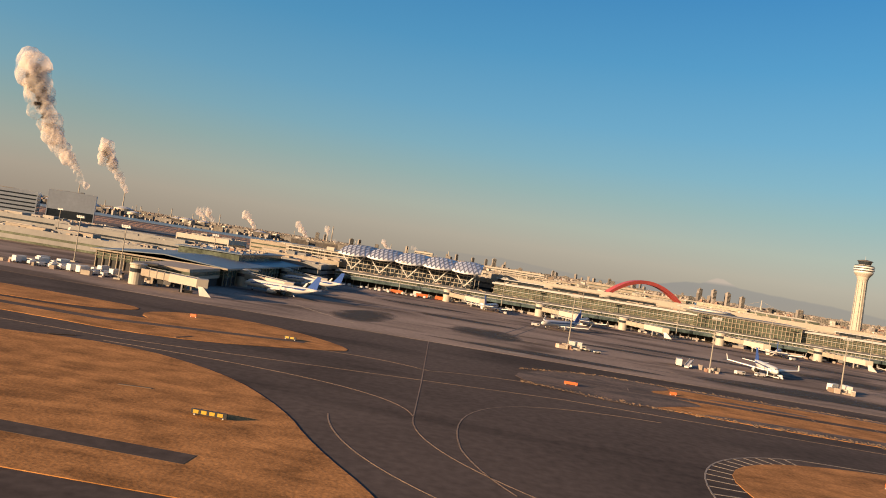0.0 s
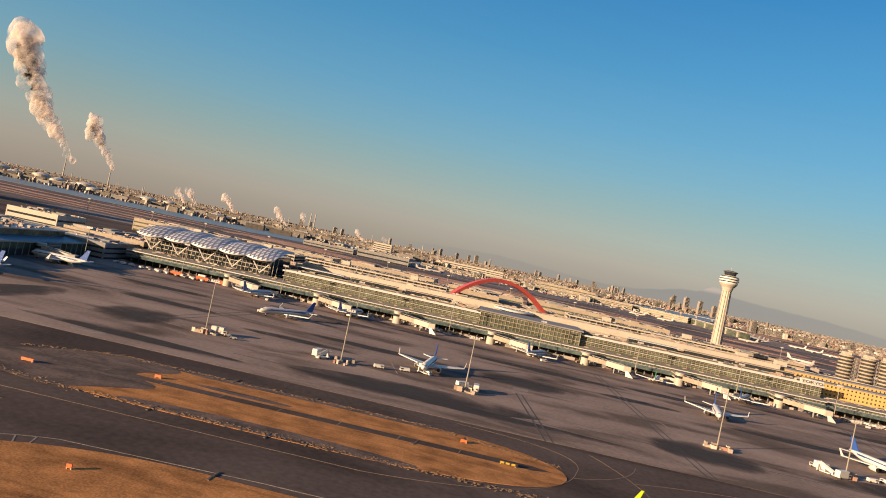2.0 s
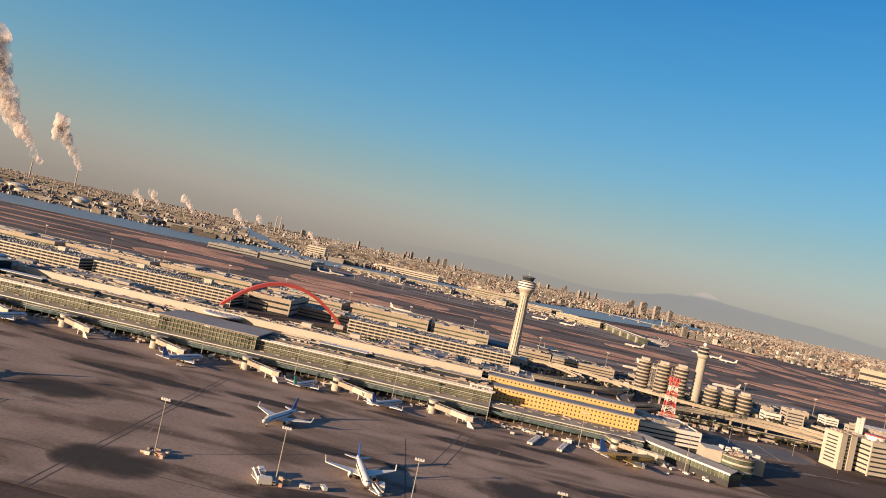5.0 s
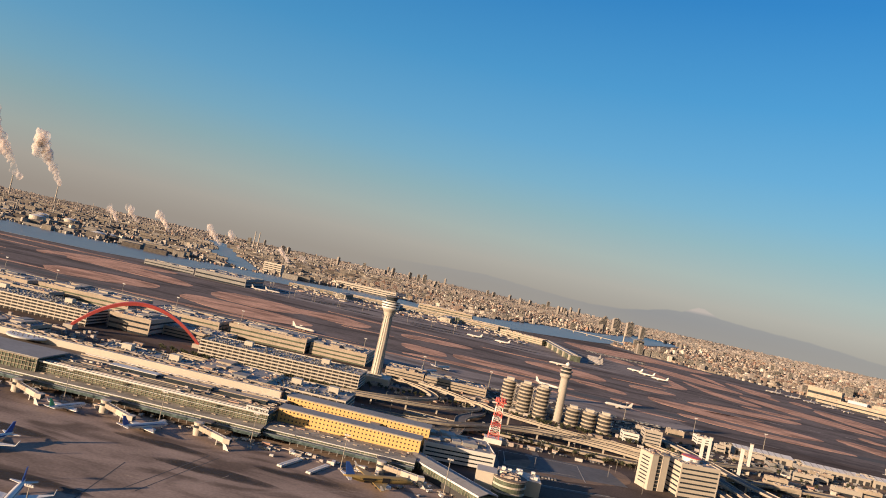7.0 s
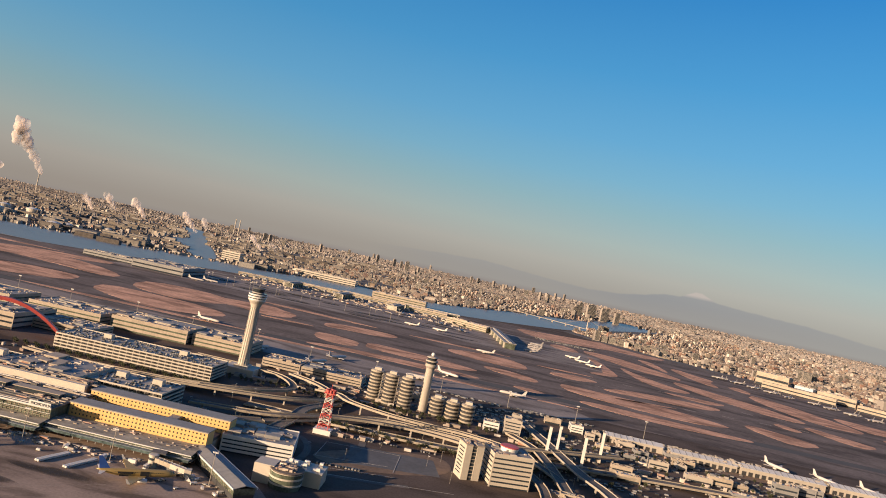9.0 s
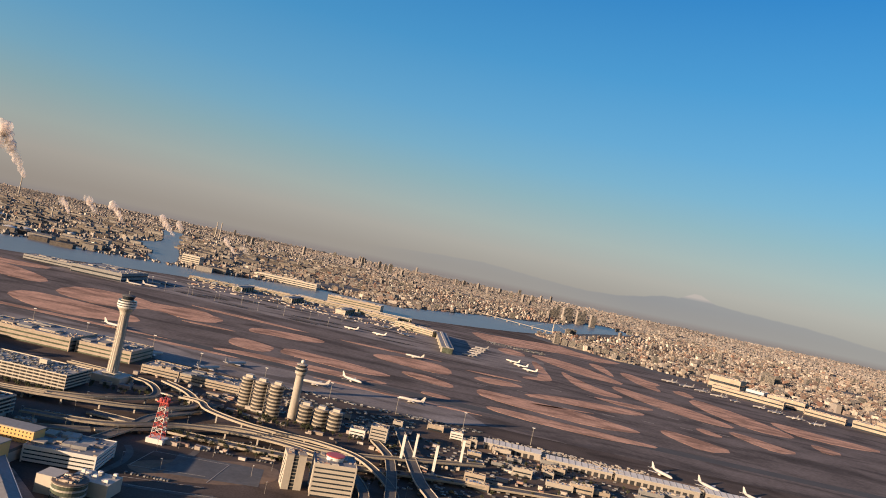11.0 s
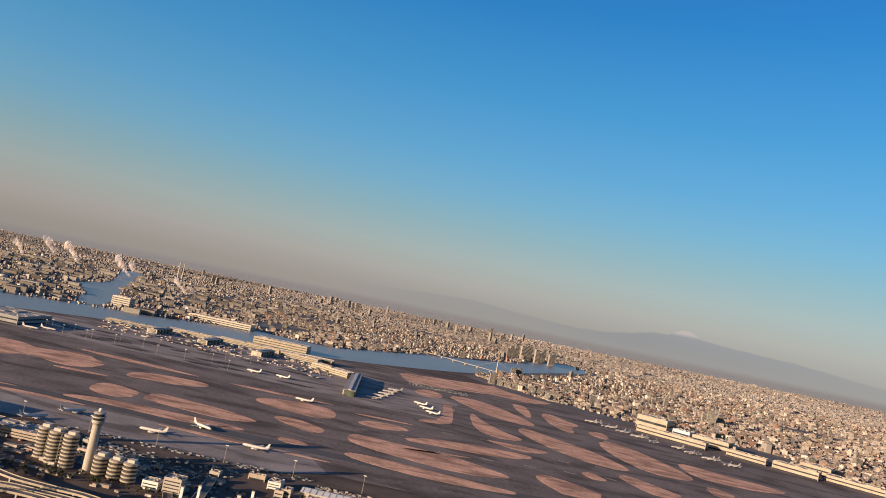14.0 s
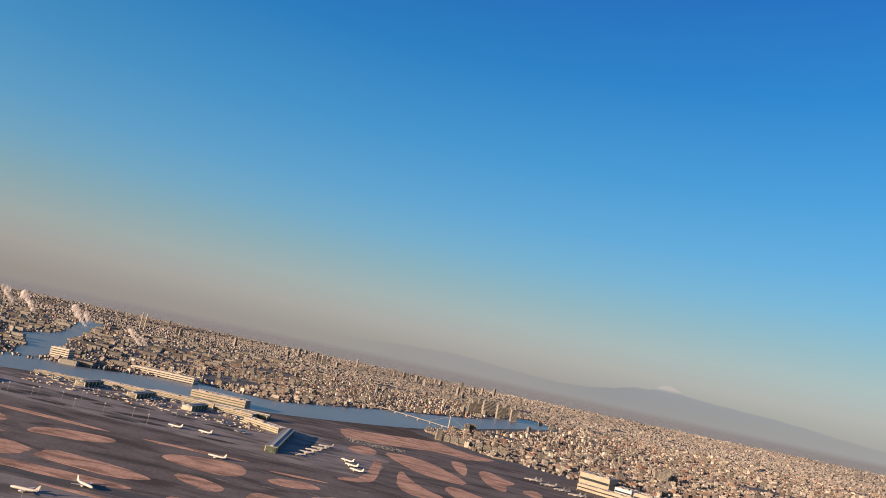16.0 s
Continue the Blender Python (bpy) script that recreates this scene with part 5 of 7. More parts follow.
def vehicles():
    van = cart("service_van", "white service van parked on the apron", "van", "service vans", (4.8, 1.9, 2.0, 1.9), white_paint, white_paint)
    bus = cart("apron_bus", "orange and white apron bus near the terminal", "bus", "apron buses", (11, 2.6, 3.1, 1.6), orange_paint, white_paint)
    lorry = cart("catering_truck", "white box truck with a high body on the apron", "truck", "box trucks", (8, 2.5, 3.6, 2.0), white_paint, cream)
    tug = cart("baggage_tug", "pale baggage tug on the apron", "tug", "baggage tugs", (3.2, 1.6, 1.2, 1.4), cream, pale_roof)
    homes = ((van, 64, 402, 10), (bus, -5, 508, 5), (lorry, 128, 300, 80), (tug, 84, 296, 30))
    for ob, x, y, a in homes:
        ob.matrix_basis = pose(x, y, 0.06, 0, 0, a)
    spots = [(van, 158, 303, 20), (van, 170, 310, 200), (lorry, 200, 299, 40), (tug, 88, 293, 200), (lorry, 79, 298, 5), (van, 250, 470, 30), (lorry, 366, 300, 120),
             (lorry, 372, 290, 30), (van, 396, 300, 120), (van, 388, 296, 10), (lorry, 420, 318, 100), (bus, -20, 506, 5), (bus, -40, 503, 5), (van, 45, 470, 95), (lorry, 206, 300, 90)]
    for k in range(56):
        ob = random.choice((van, van, tug, tug, lorry))
        spots.append((ob, random.uniform(-30, 640), random.uniform(512, 524), random.choice((0, 90, 180, 80))))
    for k in range(26):
        spots.append((random.choice((van, van, lorry)), -192 + (k % 9) * 5.4, 274 + (k // 9) * 9 + (k % 2), 78))
    for k in range(22):
        spots.append((random.choice((van, tug)), -90 + k * 3.6, 500 + (k % 2) * 4, 90))
    for k in range(14):
        spots.append((random.choice((van, tug, van, tug)), random.uniform(585, 640), random.uniform(490, 520), random.uniform(0, 360)))
    for ob, x, y, a in spots:
        copy_thing(ob, pose(x, y, 0.06, 0, 0, a))
    dolly = thing("baggage_dolly", 490, 500, 0.06, 0, "white covered baggage dolly in a train on the apron", "baggage dolly", "baggage dollies")
    part("bed", boxes([(-1.5, 1.5, -0.9, 0.9, 0.4, 0.6)]), steel, dolly)
    part("cover", boxes([(-1.45, 1.45, -0.85, 0.85, 0.6, 1.9)]), pale_roof, dolly)
    for sx in (-1, 1):
        for sy in (-1, 1):
            part("wheel", made(rings, [(-0.08, 0.2), (0.08, 0.2)], 8, axis="y", at=(sx * 1.1, sy * 0.8, 0.2)), rubber, dolly)
    for i, (x, y) in enumerate(((501, 482), (522, 482))):
        for k in range(9):
            for j in range(2):
                copy_thing(dolly, pose(x + k * 0.9 + j * 2.0, y + k * 3.0 - j * 0.6, 0.06, 0, 0, 73))
    stairs = thing("boarding_stairs", 0, 0, 0.06, 0, "white mobile boarding stairs beside an airliner", "boarding stairs", "boarding stairs")
    part("flight", made(slab, [(-4, -0.9, 0.8), (3, -0.9, 3.4), (3, 0.9, 3.4), (-4, 0.9, 0.8)], 0.3), steel, stairs)
    part("chassis", boxes([(-4.4, 3.4, -1.0, 1.0, 0.4, 0.8)]), white_paint, stairs)
    for s in (-1, 1):
        part("side_panel", made(slab, [(-4, s * 0.95, 0.9), (3, s * 0.95, 3.5), (3, s * 0.95, 4.6), (-4, s * 0.95, 2.0)], 0.06), white_paint, stairs)
        for x in (-3, 2.4):
            part("wheel", made(rings, [(-0.12, 0.4), (0.12, 0.4)], 10, axis="y", at=(x, s * 0.9, 0.4)), rubber, stairs)
    part("platform", boxes([(3, 4.4, -0.95, 0.95, 3.2, 3.6)]), white_paint, stairs)
    part("prop", boxes([(2.8, 3.2, -0.7, 0.7, 0.6, 3.3)]), steel, stairs)
    stairs.matrix_basis = pose(179, 316, 0.06, 0, 0, 150)
    for x, y, a in ((418, 312, 140), (132, 296, 60), (366, 294, 130)):
        copy_thing(stairs, pose(x, y, 0.06, 0, 0, a))


vehicles()


# ---- south wing of the terminal ----
def south_wing():
    t = thing("south_pier", -148, 322, 0, 3, "low glazed gate pier, shade put into its blue-grey sloping roofs", "pier")
    # near-black base paints the shade under the glazed floor
    part("base", boxes([(-34, 38, 0, 180, 0, 4.8)]), shade_void, t)
    part("glass", boxes([(-34.4, 38.4, -0.4, 180, 4.8, 9.6)]), glass_green, t)
    bm = bmesh.new()
    slab(bm, [(-36, -3, 9.6), (4, -3, 12.2), (4, 182, 12.2), (-36, 182, 9.6)], 0.5)
    slab(bm, [(4, -3, 12.2), (40, -3, 9.6), (40, 182, 9.6), (4, 182, 12.2)], 0.5)
    # the blue-grey roof colour carries the shade lying on this pier
    part("roof", bm, blue_roof, t)
    part("roof_edge", boxes([(-36, 40, -3.4, -2.9, 9.2, 10.0), (40, 40.5, -3, 182, 9.2, 10.0)]), hall_mat, t)
    part("upper_hall", boxes([(-18, 22, 70, 176, 11.0, 15.5)]), glass_green, t)
    part("upper_roof", boxes([(-20, 24, 68, 178, 15.5, 16.1)]), blue_roof, t)
    for k in range(19):
        part("mullion", boxes([(-34 + k * 3.95, -33.6 + k * 3.95, -0.8, -0.3, 0, 9.6)]), hall_mat, t)
    for k in range(24):
        part("mullion", boxes([(38.2, 38.7, 2 + k * 7.5, 2.5 + k * 7.5, 0, 9.6)]), hall_mat, t)
    for zz in (6.4, 8.0):
        part("glazing_rail", boxes([(-34.6, 38.6, -0.8, -0.5, zz, zz + 0.2)]), hall_mat, t)
    head = part("gate_head", boxes([(10, 36, -46, -3, 4.4, 9.6)]), hall_mat, t, "cream gate house over a dark bay")
    part("gate_bay", boxes([(11, 35, -45, -3, 0, 4.4)]), shade_void, head)
    part("gate_glass", boxes([(9.7, 36.3, -46.3, -4, 6.2, 8.2)]), glass_green, head)
    for x in (10, 18, 26, 34.6):
        part("bay_column", boxes([(x, x + 1.2, -46.2, -45, 0, 4.4)]), hall_mat, head)
    # pier wing and first hall: grey walls and blue-grey roofs paint their shade
    office_block("pier_wing", -330, -188, 405, 440, 9, 2, grey_roof, glass_green, "low glazed pier wing with a flat roof", "terminal building", units=8, roof=blue_roof)
    office_block("pier_hall", -330, -104, 505, 560, 12, 3, grey_roof, glass_dark, "grey-blue stepped pier hall with a long flat roof", "terminal building", units=12, roof=blue_roof)
    office_block("pier_hall", -180, -104, 566, 640, 15, 3, hall_mat, glass_dark, "cream hall beside the quilted roof", "terminal building", units=7)
    office_block("pier_hall", -290, -235, 640, 690, 17, 3, cream, glass_dark, "cream flat-roofed block behind the pier", "terminal building", units=5)
    office_block("pier_hall", -420, -340, 540, 620, 13, 3, grey_roof, glass_dark, "grey low hall at the pier's end", "terminal building", units=7)
    clutter(t, "roof_clutter", 60, (-18, 20, 72, 172), 16.1, (0.4, 1.6), (0.4, 1.4), 51)


south_wing()


# ---- elevated roads ----
def ribbon(name, pts, width, label, piers=True, wall=1.0, mat=ramp_concrete, depth=1.4):
    """An elevated road along a smooth line of (x, y, z), with edge walls and piers."""
    P = [Vector(p) for p in pts]
    line = []
    for i in range(len(P) - 1):
        a, b, c, d = P[max(i - 1, 0)], P[i], P[i + 1], P[min(i + 2, len(P) - 1)]
        n = max(4, int((c - b).length / 9))
        for k in range(n):
            u = k / n
            line.append(0.5 * ((2 * b) + (c - a) * u + (2 * a - 5 * b + 4 * c - d) * u * u + (3 * b - a - 3 * c + d) * u ** 3))
    line.append(P[-1])
    t = thing(name, 0, 0, 0, 0, label, "elevated road", "elevated roads")
    side = []
    for i, p in enumerate(line):
        d = line[min(i + 1, len(line) - 1)] - line[max(i - 1, 0)]
        side.append(Vector((-d.y, d.x, 0)).normalized())

    def strip(offs):
        bm = bmesh.new()
        loops = [[bm.verts.new(p + s * o + Vector((0, 0, z))) for o, z in offs] for p, s in zip(line, side)]
        m = len(offs)
        for a, b in zip(loops, loops[1:]):
            for k in range(m):
                bm.faces.new((a[k], a[(k + 1) % m], b[(k + 1) % m], b[k]))
        bm.faces.new(loops[0])
        bm.faces.new(loops[-1])
        return bm

    w = width / 2
    part("deck", strip([(-w, -depth), (w, -depth), (w, 0), (-w, 0)]), ramp_concrete, t)
    part("carriageway", strip([(-w + 0.4, 0.01), (w - 0.4, 0.01), (w - 0.4, 0.06), (-w + 0.4, 0.06)]), road_mat, t)
    for s in (-1, 1):
        part("edge_wall", strip([(s * w - 0.2, -0.4), (s * w + 0.2, -0.4), (s * w + 0.2, wall), (s * w - 0.2, wall)]), mat, t)
    if piers:
        for i in range(2, len(line) - 1, 4):
            p = line[i]
            if p.z > 3:
                part("pier", boxes([(p.x - 0.9, p.x + 0.9, p.y - 0.9, p.y + 0.9, 0, p.z - depth)]), concrete, t)
    return t


road_label = "pale concrete elevated road with edge walls on piers"
ribbon("elevated_road", [(520, 700, 7), (600, 716, 8), (664, 762, 9), (725, 782, 9), (790, 777, 9), (850, 745, 9), (880, 690, 8), (885, 640, 6)], 10, road_label)
ribbon("elevated_road", [(610, 880, 8), (640, 870, 10), (662, 840, 11), (712, 818, 11), (760, 815, 10), (808, 812, 10), (860, 790, 9), (905, 717, 7), (915, 650, 5)], 9, road_label)
ribbon("elevated_road", [(600, 700, 4), (640, 740, 6), (700, 795, 8), (770, 800, 8), (840, 800, 8), (930, 842, 9), (1000, 880, 9)], 9, road_label)
ribbon("elevated_road", [(470, 770, 7), (540, 800, 7), (585, 850, 8), (560, 905, 8), (510, 925, 8), (430, 930, 8)], 9, road_label)
ribbon("elevated_road", [(430, 750, 8), (520, 770, 8), (600, 800, 8), (640, 850, 8), (610, 905, 8), (560, 940, 8)], 9, road_label)
ribbon("elevated_road", [(605, 640, 2), (620, 720, 5), (622, 777, 6), (640, 830, 5), (650, 900, 3)], 12, road_label)
ribbon("elevated_road", [(20, 612, 9), (200, 614, 9), (400, 615, 9), (468, 622, 9), (540, 650, 8), (600, 690, 7)], 11, road_label)
ribbon("elevated_road", [(880, 1000, 2), (905, 870, 8), (930, 760, 9), (952, 698, 9), (970, 600, 9)], 13, "dark-decked bridge road between tall white pylons", mat=concrete)
ribbon("elevated_road", [(860, 900, 3), (885, 835, 7), (896, 780, 8), (904, 717, 8), (912, 620, 8)], 11, road_label)
ribbon("elevated_road", [(560, 760, 2), (700, 752, 4), (820, 760, 5), (960, 800, 5), (1100, 830, 5), (1300, 850, 5)], 14, road_label)
ribbon("elevated_road", [(300, 760, 8), (340, 755, 8), (420, 758, 8), (500, 770, 8)], 8, road_label)

for x, y in ((901, 830), (915, 847), (941, 816), (971, 869)):
    t = thing("bridge_pylon", x, y, 0, 0, "slender white bridge pylon rising beside the road", "pylon", "bridge pylons")
    part("shaft", made(prism, [(-1.6, -1.2), (1.6, -1.2), (1.6, 1.2), (-1.6, 1.2)], 0, 36), white_paint, t)
    part("cap", boxes([(-1.8, 1.8, -1.4, 1.4, 36, 36.8)]), concrete, t)


# ---- ground around the roads: low things, trees ----
def tree(seed):
    rnd = random.Random(seed)
    t = thing("tree", 0, 0, 0, 0, "small dark evergreen tree beside the airport roads", "tree", "roadside trees")
    bm = made(rod, (0, 0, 0), (0.2, 0.1, 4.5), 0.3, 6, 0.12)
    for k in range(3):
        a = 2.1 * k + rnd.random()
        rod(bm, (0.1, 0, 2.2 + k * 0.5), (1.4 * math.cos(a), 1.4 * math.sin(a), 4.2 + k * 0.5), 0.1, 4, 0.04)
    part("trunk", bm, bark, t, "short trunk with spreading limbs")
    bm = bmesh.new()
    for k in range(150):
        u, v, w = rnd.gauss(0, 1), rnd.gauss(0, 1), rnd.gauss(0, 0.9)
        q = Vector((u, v, w)).normalized() * rnd.uniform(0.8, 2.5)
        c = Vector((q.x, q.y, 4.8 + q.z * 0.95))
        d1 = Vector((rnd.uniform(-1, 1), rnd.uniform(-1, 1), rnd.uniform(-1, 1))).normalized() * rnd.uniform(0.3, 0.6)
        d2 = d1.cross(Vector((rnd.uniform(-1, 1), rnd.uniform(-1, 1), rnd.uniform(-1, 1)))).normalized() * rnd.uniform(0.3, 0.5)
        bm.faces.new([bm.verts.new(c + e) for e in (d1, d2, -d1, -d2)])
    part("crown", bm, leaf, t)
    return t


def planting():
    kinds = [tree(k) for k in range(3)]
    spots = []
    for k in range(60):
        spots.append((260 + k * 4.4, 800 - (k % 3) * 4))
    for k in range(40):
        spots.append((500 + k * 6.5 + random.uniform(-2, 2), 868 + random.uniform(-14, 14)))
    for k in range(50):
        spots.append((660 + k * 5 + random.uniform(-2, 2), 745 + random.uniform(-8, 8)))
    for k in range(40):
        spots.append((680 + random.uniform(0, 260), 890 + random.uniform(-12, 6)))
    for k in range(60):
        spots.append((880 + random.uniform(0, 420), random.uniform(760, 960)))
    for ob, (x, y) in zip(kinds, spots[:3]):
        ob.matrix_basis = pose(x, y, 0, 0, 0, 0)
    for i, (x, y) in enumerate(spots[3:]):
        copy_thing(kinds[i % 3], pose(x, y, 0, 0, 0, (i * 77) % 360))


planting()
sheet("verge", smooth_outline([(655, 640), (700, 690), (780, 735), (800, 690), (770, 650), (700, 620)], 2), 0.1, soil_mat, "bare brown earth plot between the roads", "ground")
sheet("building_plot", [(700, 640), (785, 660), (775, 710), (690, 700)], 0.14, dark_roof, "dark fenced building plot", "ground")
sheet("verge", smooth_outline([(975, 960), (1260, 960), (1420, 1000), (1420, 1060), (1180, 1070), (1010, 1075)], 2), 0.1, soil_mat, "rubble-strewn bare earth beside the hangars", "ground")


def small_buildings():
    rnd = random.Random(5)
    for k in range(46):
        x, y = rnd.uniform(960, 1420), rnd.uniform(760, 1000)
        w, d, h = rnd.uniform(10, 34), rnd.uniform(8, 18), rnd.uniform(4, 12)
        office_block("airport_shed", x - w / 2, x + w / 2, y - d / 2, y + d / 2, h, max(1, int(h / 4)), rnd.choice((concrete, hall_mat, grey_roof)), glass_dark,
                     "low pale airport service building with a flat roof", "building", units=2, group="service buildings", roof=rnd.choice((grey_roof, pale_roof, dark_roof)))
    for x0, x1, y0, y1, h in ((1002, 1082, 1000, 1024, 9), (1090, 1180, 985, 1008, 9), (1185, 1300, 985, 1010, 10), (1310, 1460, 990, 1016, 10)):
        t = thing("cargo_hall", (x0 + x1) / 2, (y0 + y1) / 2, 0, 0, "long pale cargo hall with a ribbed gabled roof", "hall", "cargo halls")
        a, b = (x1 - x0) / 2, (y1 - y0) / 2
        part("wall", boxes([(-a, a, -b, b, 0, h)]), concrete, t)
        bm = bmesh.new()
        slab(bm, [(-a - 1, -b - 1, h), (a + 1, -b - 1, h), (a + 1, 0, h + 3), (-a - 1, 0, h + 3)], 0.4)
        slab(bm, [(-a - 1, 0, h + 3), (a + 1, 0, h + 3), (a + 1, b + 1, h), (-a - 1, b + 1, h)], 0.4)
        part("roof", bm, pale_roof, t)
        for k in range(int(2 * a / 9)):
            part("gate", boxes([(-a + 2 + k * 9, -a + 8 + k * 9, -b - 0.15, -b + 0.1, 0, 5.5)]), shade_void, t)
            part("roof_rib", made(slab, [(-a + 2 + k * 9, -b - 1, h + 0.42), (-a + 2.8 + k * 9, -b - 1, h + 0.42), (-a + 2.8 + k * 9, 0, h + 3.42), (-a + 2 + k * 9, 0, h + 3.42)], 0.3), grey_roof, t)
    for k in range(26):
        x, y = rnd.uniform(505, 1000), rnd.choice((rnd.uniform(940, 1060), rnd.uniform(640, 690)))
        if 580 < x < 790 and y < 700 or 760 < x < 890 and y < 740:
            continue
        w, d, h = rnd.uniform(8, 26), rnd.uniform(6, 14), rnd.uniform(3, 9)
        office_block("airport_shed", x - w / 2, x + w / 2, y - d / 2, y + d / 2, h, max(1, int(h / 4)), rnd.choice((concrete, hall_mat)), glass_dark,
                     "low pale airport service building with a flat roof", "building", units=2, group="service buildings")


small_buildings()


# ---- third terminal and hangars across the runway ----
def far_terminal():
    for x0, x1, y0, y1, h, a in ((386, 600, 2740, 2800, 26, -3), (560, 700, 2500, 2540, 16, -8), (700, 860, 2330, 2370, 18, -32), (300, 560, 2560, 2600, 14, -3), (120, 300, 2540, 2580, 12, -2), (-60, 110, 2470, 2500, 10, 8)):
        office_block("far_terminal_hall", x0, x1, y0, y1, h, 3, hall_mat, glass_green, "far cream terminal hall with a broad flat roof", "terminal building", units=6, group="third terminal", roof=pale_roof, turn=a)
    for x, y, a, L in ((882, 2146, -84, 390), (640, 2560, 0, 200), (330, 2440, 86, 130), (520, 2430, 84, 120), (150, 2440, 88, 120)):
        t = thing("far_pier", x, y, 0, a, "far glazed gate pier with a pale green roof", "pier", "far piers")
        part("hall", boxes([(-L / 2, L / 2, -14, 14, 0, 15)]), glass_green, t)
        part("roof", boxes([(-L / 2 - 2, L / 2 + 2, -17, 17, 15, 17)]), grey_roof, t)
        part("roof_spine", boxes([(-L / 2, L / 2, -4, 4, 17, 19)]), cream, t)
        for k in range(6):
            part("fin", boxes([(-L / 2 + k * L / 5.2, -L / 2 + 3 + k * L / 5.2, -17.5, 17.5, 0, 15)]), cream, t)
    rnd = random.Random(31)
    gate = thing("far_gate_house", 60, 2400, 0, 0, "far cream gate house and bridge before the third terminal", "gate house", "far gates")
    part("house", boxes([(-9, 9, -6, 6, 0, 8)]), cream, gate)
    part("bridge_tunnel", boxes([(-2, 2, -30, -6, 4, 7.4)]), hall_mat, gate)
    part("house_roof", boxes([(-9.5, 9.5, -6.5, 6.5, 8, 8.8)]), blue_roof, gate)
    for k in range(26):
        x = -20 + 34 * k
        copy_thing(gate, pose(x, np.interp(x, [0, 300, 560, 860], [2440, 2500, 2480, 2300]) + rnd.uniform(-14, 14), 0, 0, 0, rnd.uniform(-30, 30)))
    yard = thing("far_ramp_gear", 0, 0, 0, 0, "scattered carts, stairs and containers on the far apron", "ramp equipment", kind="stuff")
    clutter(yard, "ramp_gear", 200, (20, 860, 2250, 2440), 0.1, (1.0, 3.2), (1.2, 4.0), 61)
    for x0, x1, y0, y1, h in ((-190, -40, 1950, 2110, 22), (-360, -210, 1990, 2060, 14)):
        office_block("hangar", x0, x1, y0, y1, h, 2, grey_roof, glass_dark, "dark grey flat hangar across the runway", "hangar", units=5, roof=grey_roof)
    for x, y, w, d, h, a, m in ((1915, 2665, 110, 80, 46, -33, hall_mat), (1925, 2480, 230, 40, 22, -31, hall_mat), (2075, 2520, 120, 70, 30, -33, hall_mat), (2140, 2380, 120, 40, 20, -35, hall_mat), (2000, 2600, 60, 60, 28, -35, blue_cladding),
                                (2120, 2520, 80, 60, 22, -35, hall_mat), (2260, 2300, 130, 50, 24, -35, hall_mat), (2420, 2260, 160, 60, 20, -35, hall_mat), (2380, 2420, 90, 70, 26, -35, hall_mat)):
        office_block("maintenance_hangar", x - w / 2, x + w / 2, y - d / 2, y + d / 2, h, 2, m, glass_dark, "large cream maintenance hangar at the airfield's edge", "hangar", units=4, group="maintenance hangars", turn=a, roof=grey_roof)
    office_block("factory", -340, -260, 3030, 3080, 44, 5, cream, glass_dark, "tall cream works building on the river bank", "factory", units=3)
    office_block("warehouse", -40, 240, 3160, 3230, 26, 3, cream, glass_dark, "long cream warehouse on the river bank with a dark roof", "warehouse", units=6)
    office_block("blue_hangar", -678, -612, 985, 1055, 44, 1, blue_cladding, glass_dark, "huge blue-grey hangar at the airfield's edge", "hangar", units=3, turn=30)
    office_block("blue_hangar", -800, -680, 940, 1000, 36, 6, blue_cladding, glass_dark, "grey storeyed building beside the huge hangar", "building", units=4, turn=30)


far_terminal()


# ---- town beyond the river ----
def joined_boxes(name, rows, material, label, category):
    """Many boxes in one mesh: rows of x, y, half width, half depth, base, top, turn."""
    a = np.array(rows)
    n = len(a)
    sx = np.array([-1, 1, 1, -1, -1, 1, 1, -1])
    sy = np.array([-1, -1, 1, 1, -1, -1, 1, 1])
    up = np.array([0, 0, 0, 0, 1, 1, 1, 1])
    lx, ly = a[:, 2:3] * sx, a[:, 3:4] * sy
    c, s = np.cos(a[:, 6:7]), np.sin(a[:, 6:7])
    v = np.stack([a[:, 0:1] + lx * c - ly * s, a[:, 1:2] + lx * s + ly * c, a[:, 4:5] + (a[:, 5:6] - a[:, 4:5]) * up], -1).reshape(-1, 3)
    f = np.array([(4, 5, 6, 7), (0, 1, 5, 4), (1, 2, 6, 5), (2, 3, 7, 6), (3, 0, 4, 7)])
    q = (f[None] + 8 * np.arange(n)[:, None, None]).reshape(-1, 4)
    me = bpy.data.meshes.new(name)
    me.from_pydata(v.tolist(), [], q.tolist())
    me.materials.append(material)
    return tagged(new(name, me), label, category, kind="stuff")


def inside(outline, x, y):
    hit = False
    for (xa, ya), (xb, yb) in zip(outline, outline[1:] + outline[:1]):
        if (ya > y) != (yb > y) and x < xa + (xb - xa) * (y - ya) / (yb - ya):
            hit = not hit
    return hit


def in_water(x, y):
    if inside(CANAL, x, y) or inside(ESTUARY, x, y):
        return True
    near = np.interp(x, [-5200, -640, -380, -110, 160, 640, 1010, 1280, 1640, 1990], [2250, 2560, 2750, 2900, 3190, 3220, 3950, 4400, 4880, 5150])
    return y < near + 25


def right_bank(x, y):
    """The town on the near side of the river's mouth, past the airfield's edge."""
    return x > 1250 and y > np.interp(x, [1250, 1500, 1900, 2500, 9000], [3350, 2950, 2730, 2330, 1750]) and not (x < 2000 and y > np.interp(x, [1250, 1640, 2000], [3380, 4200, 5000]))


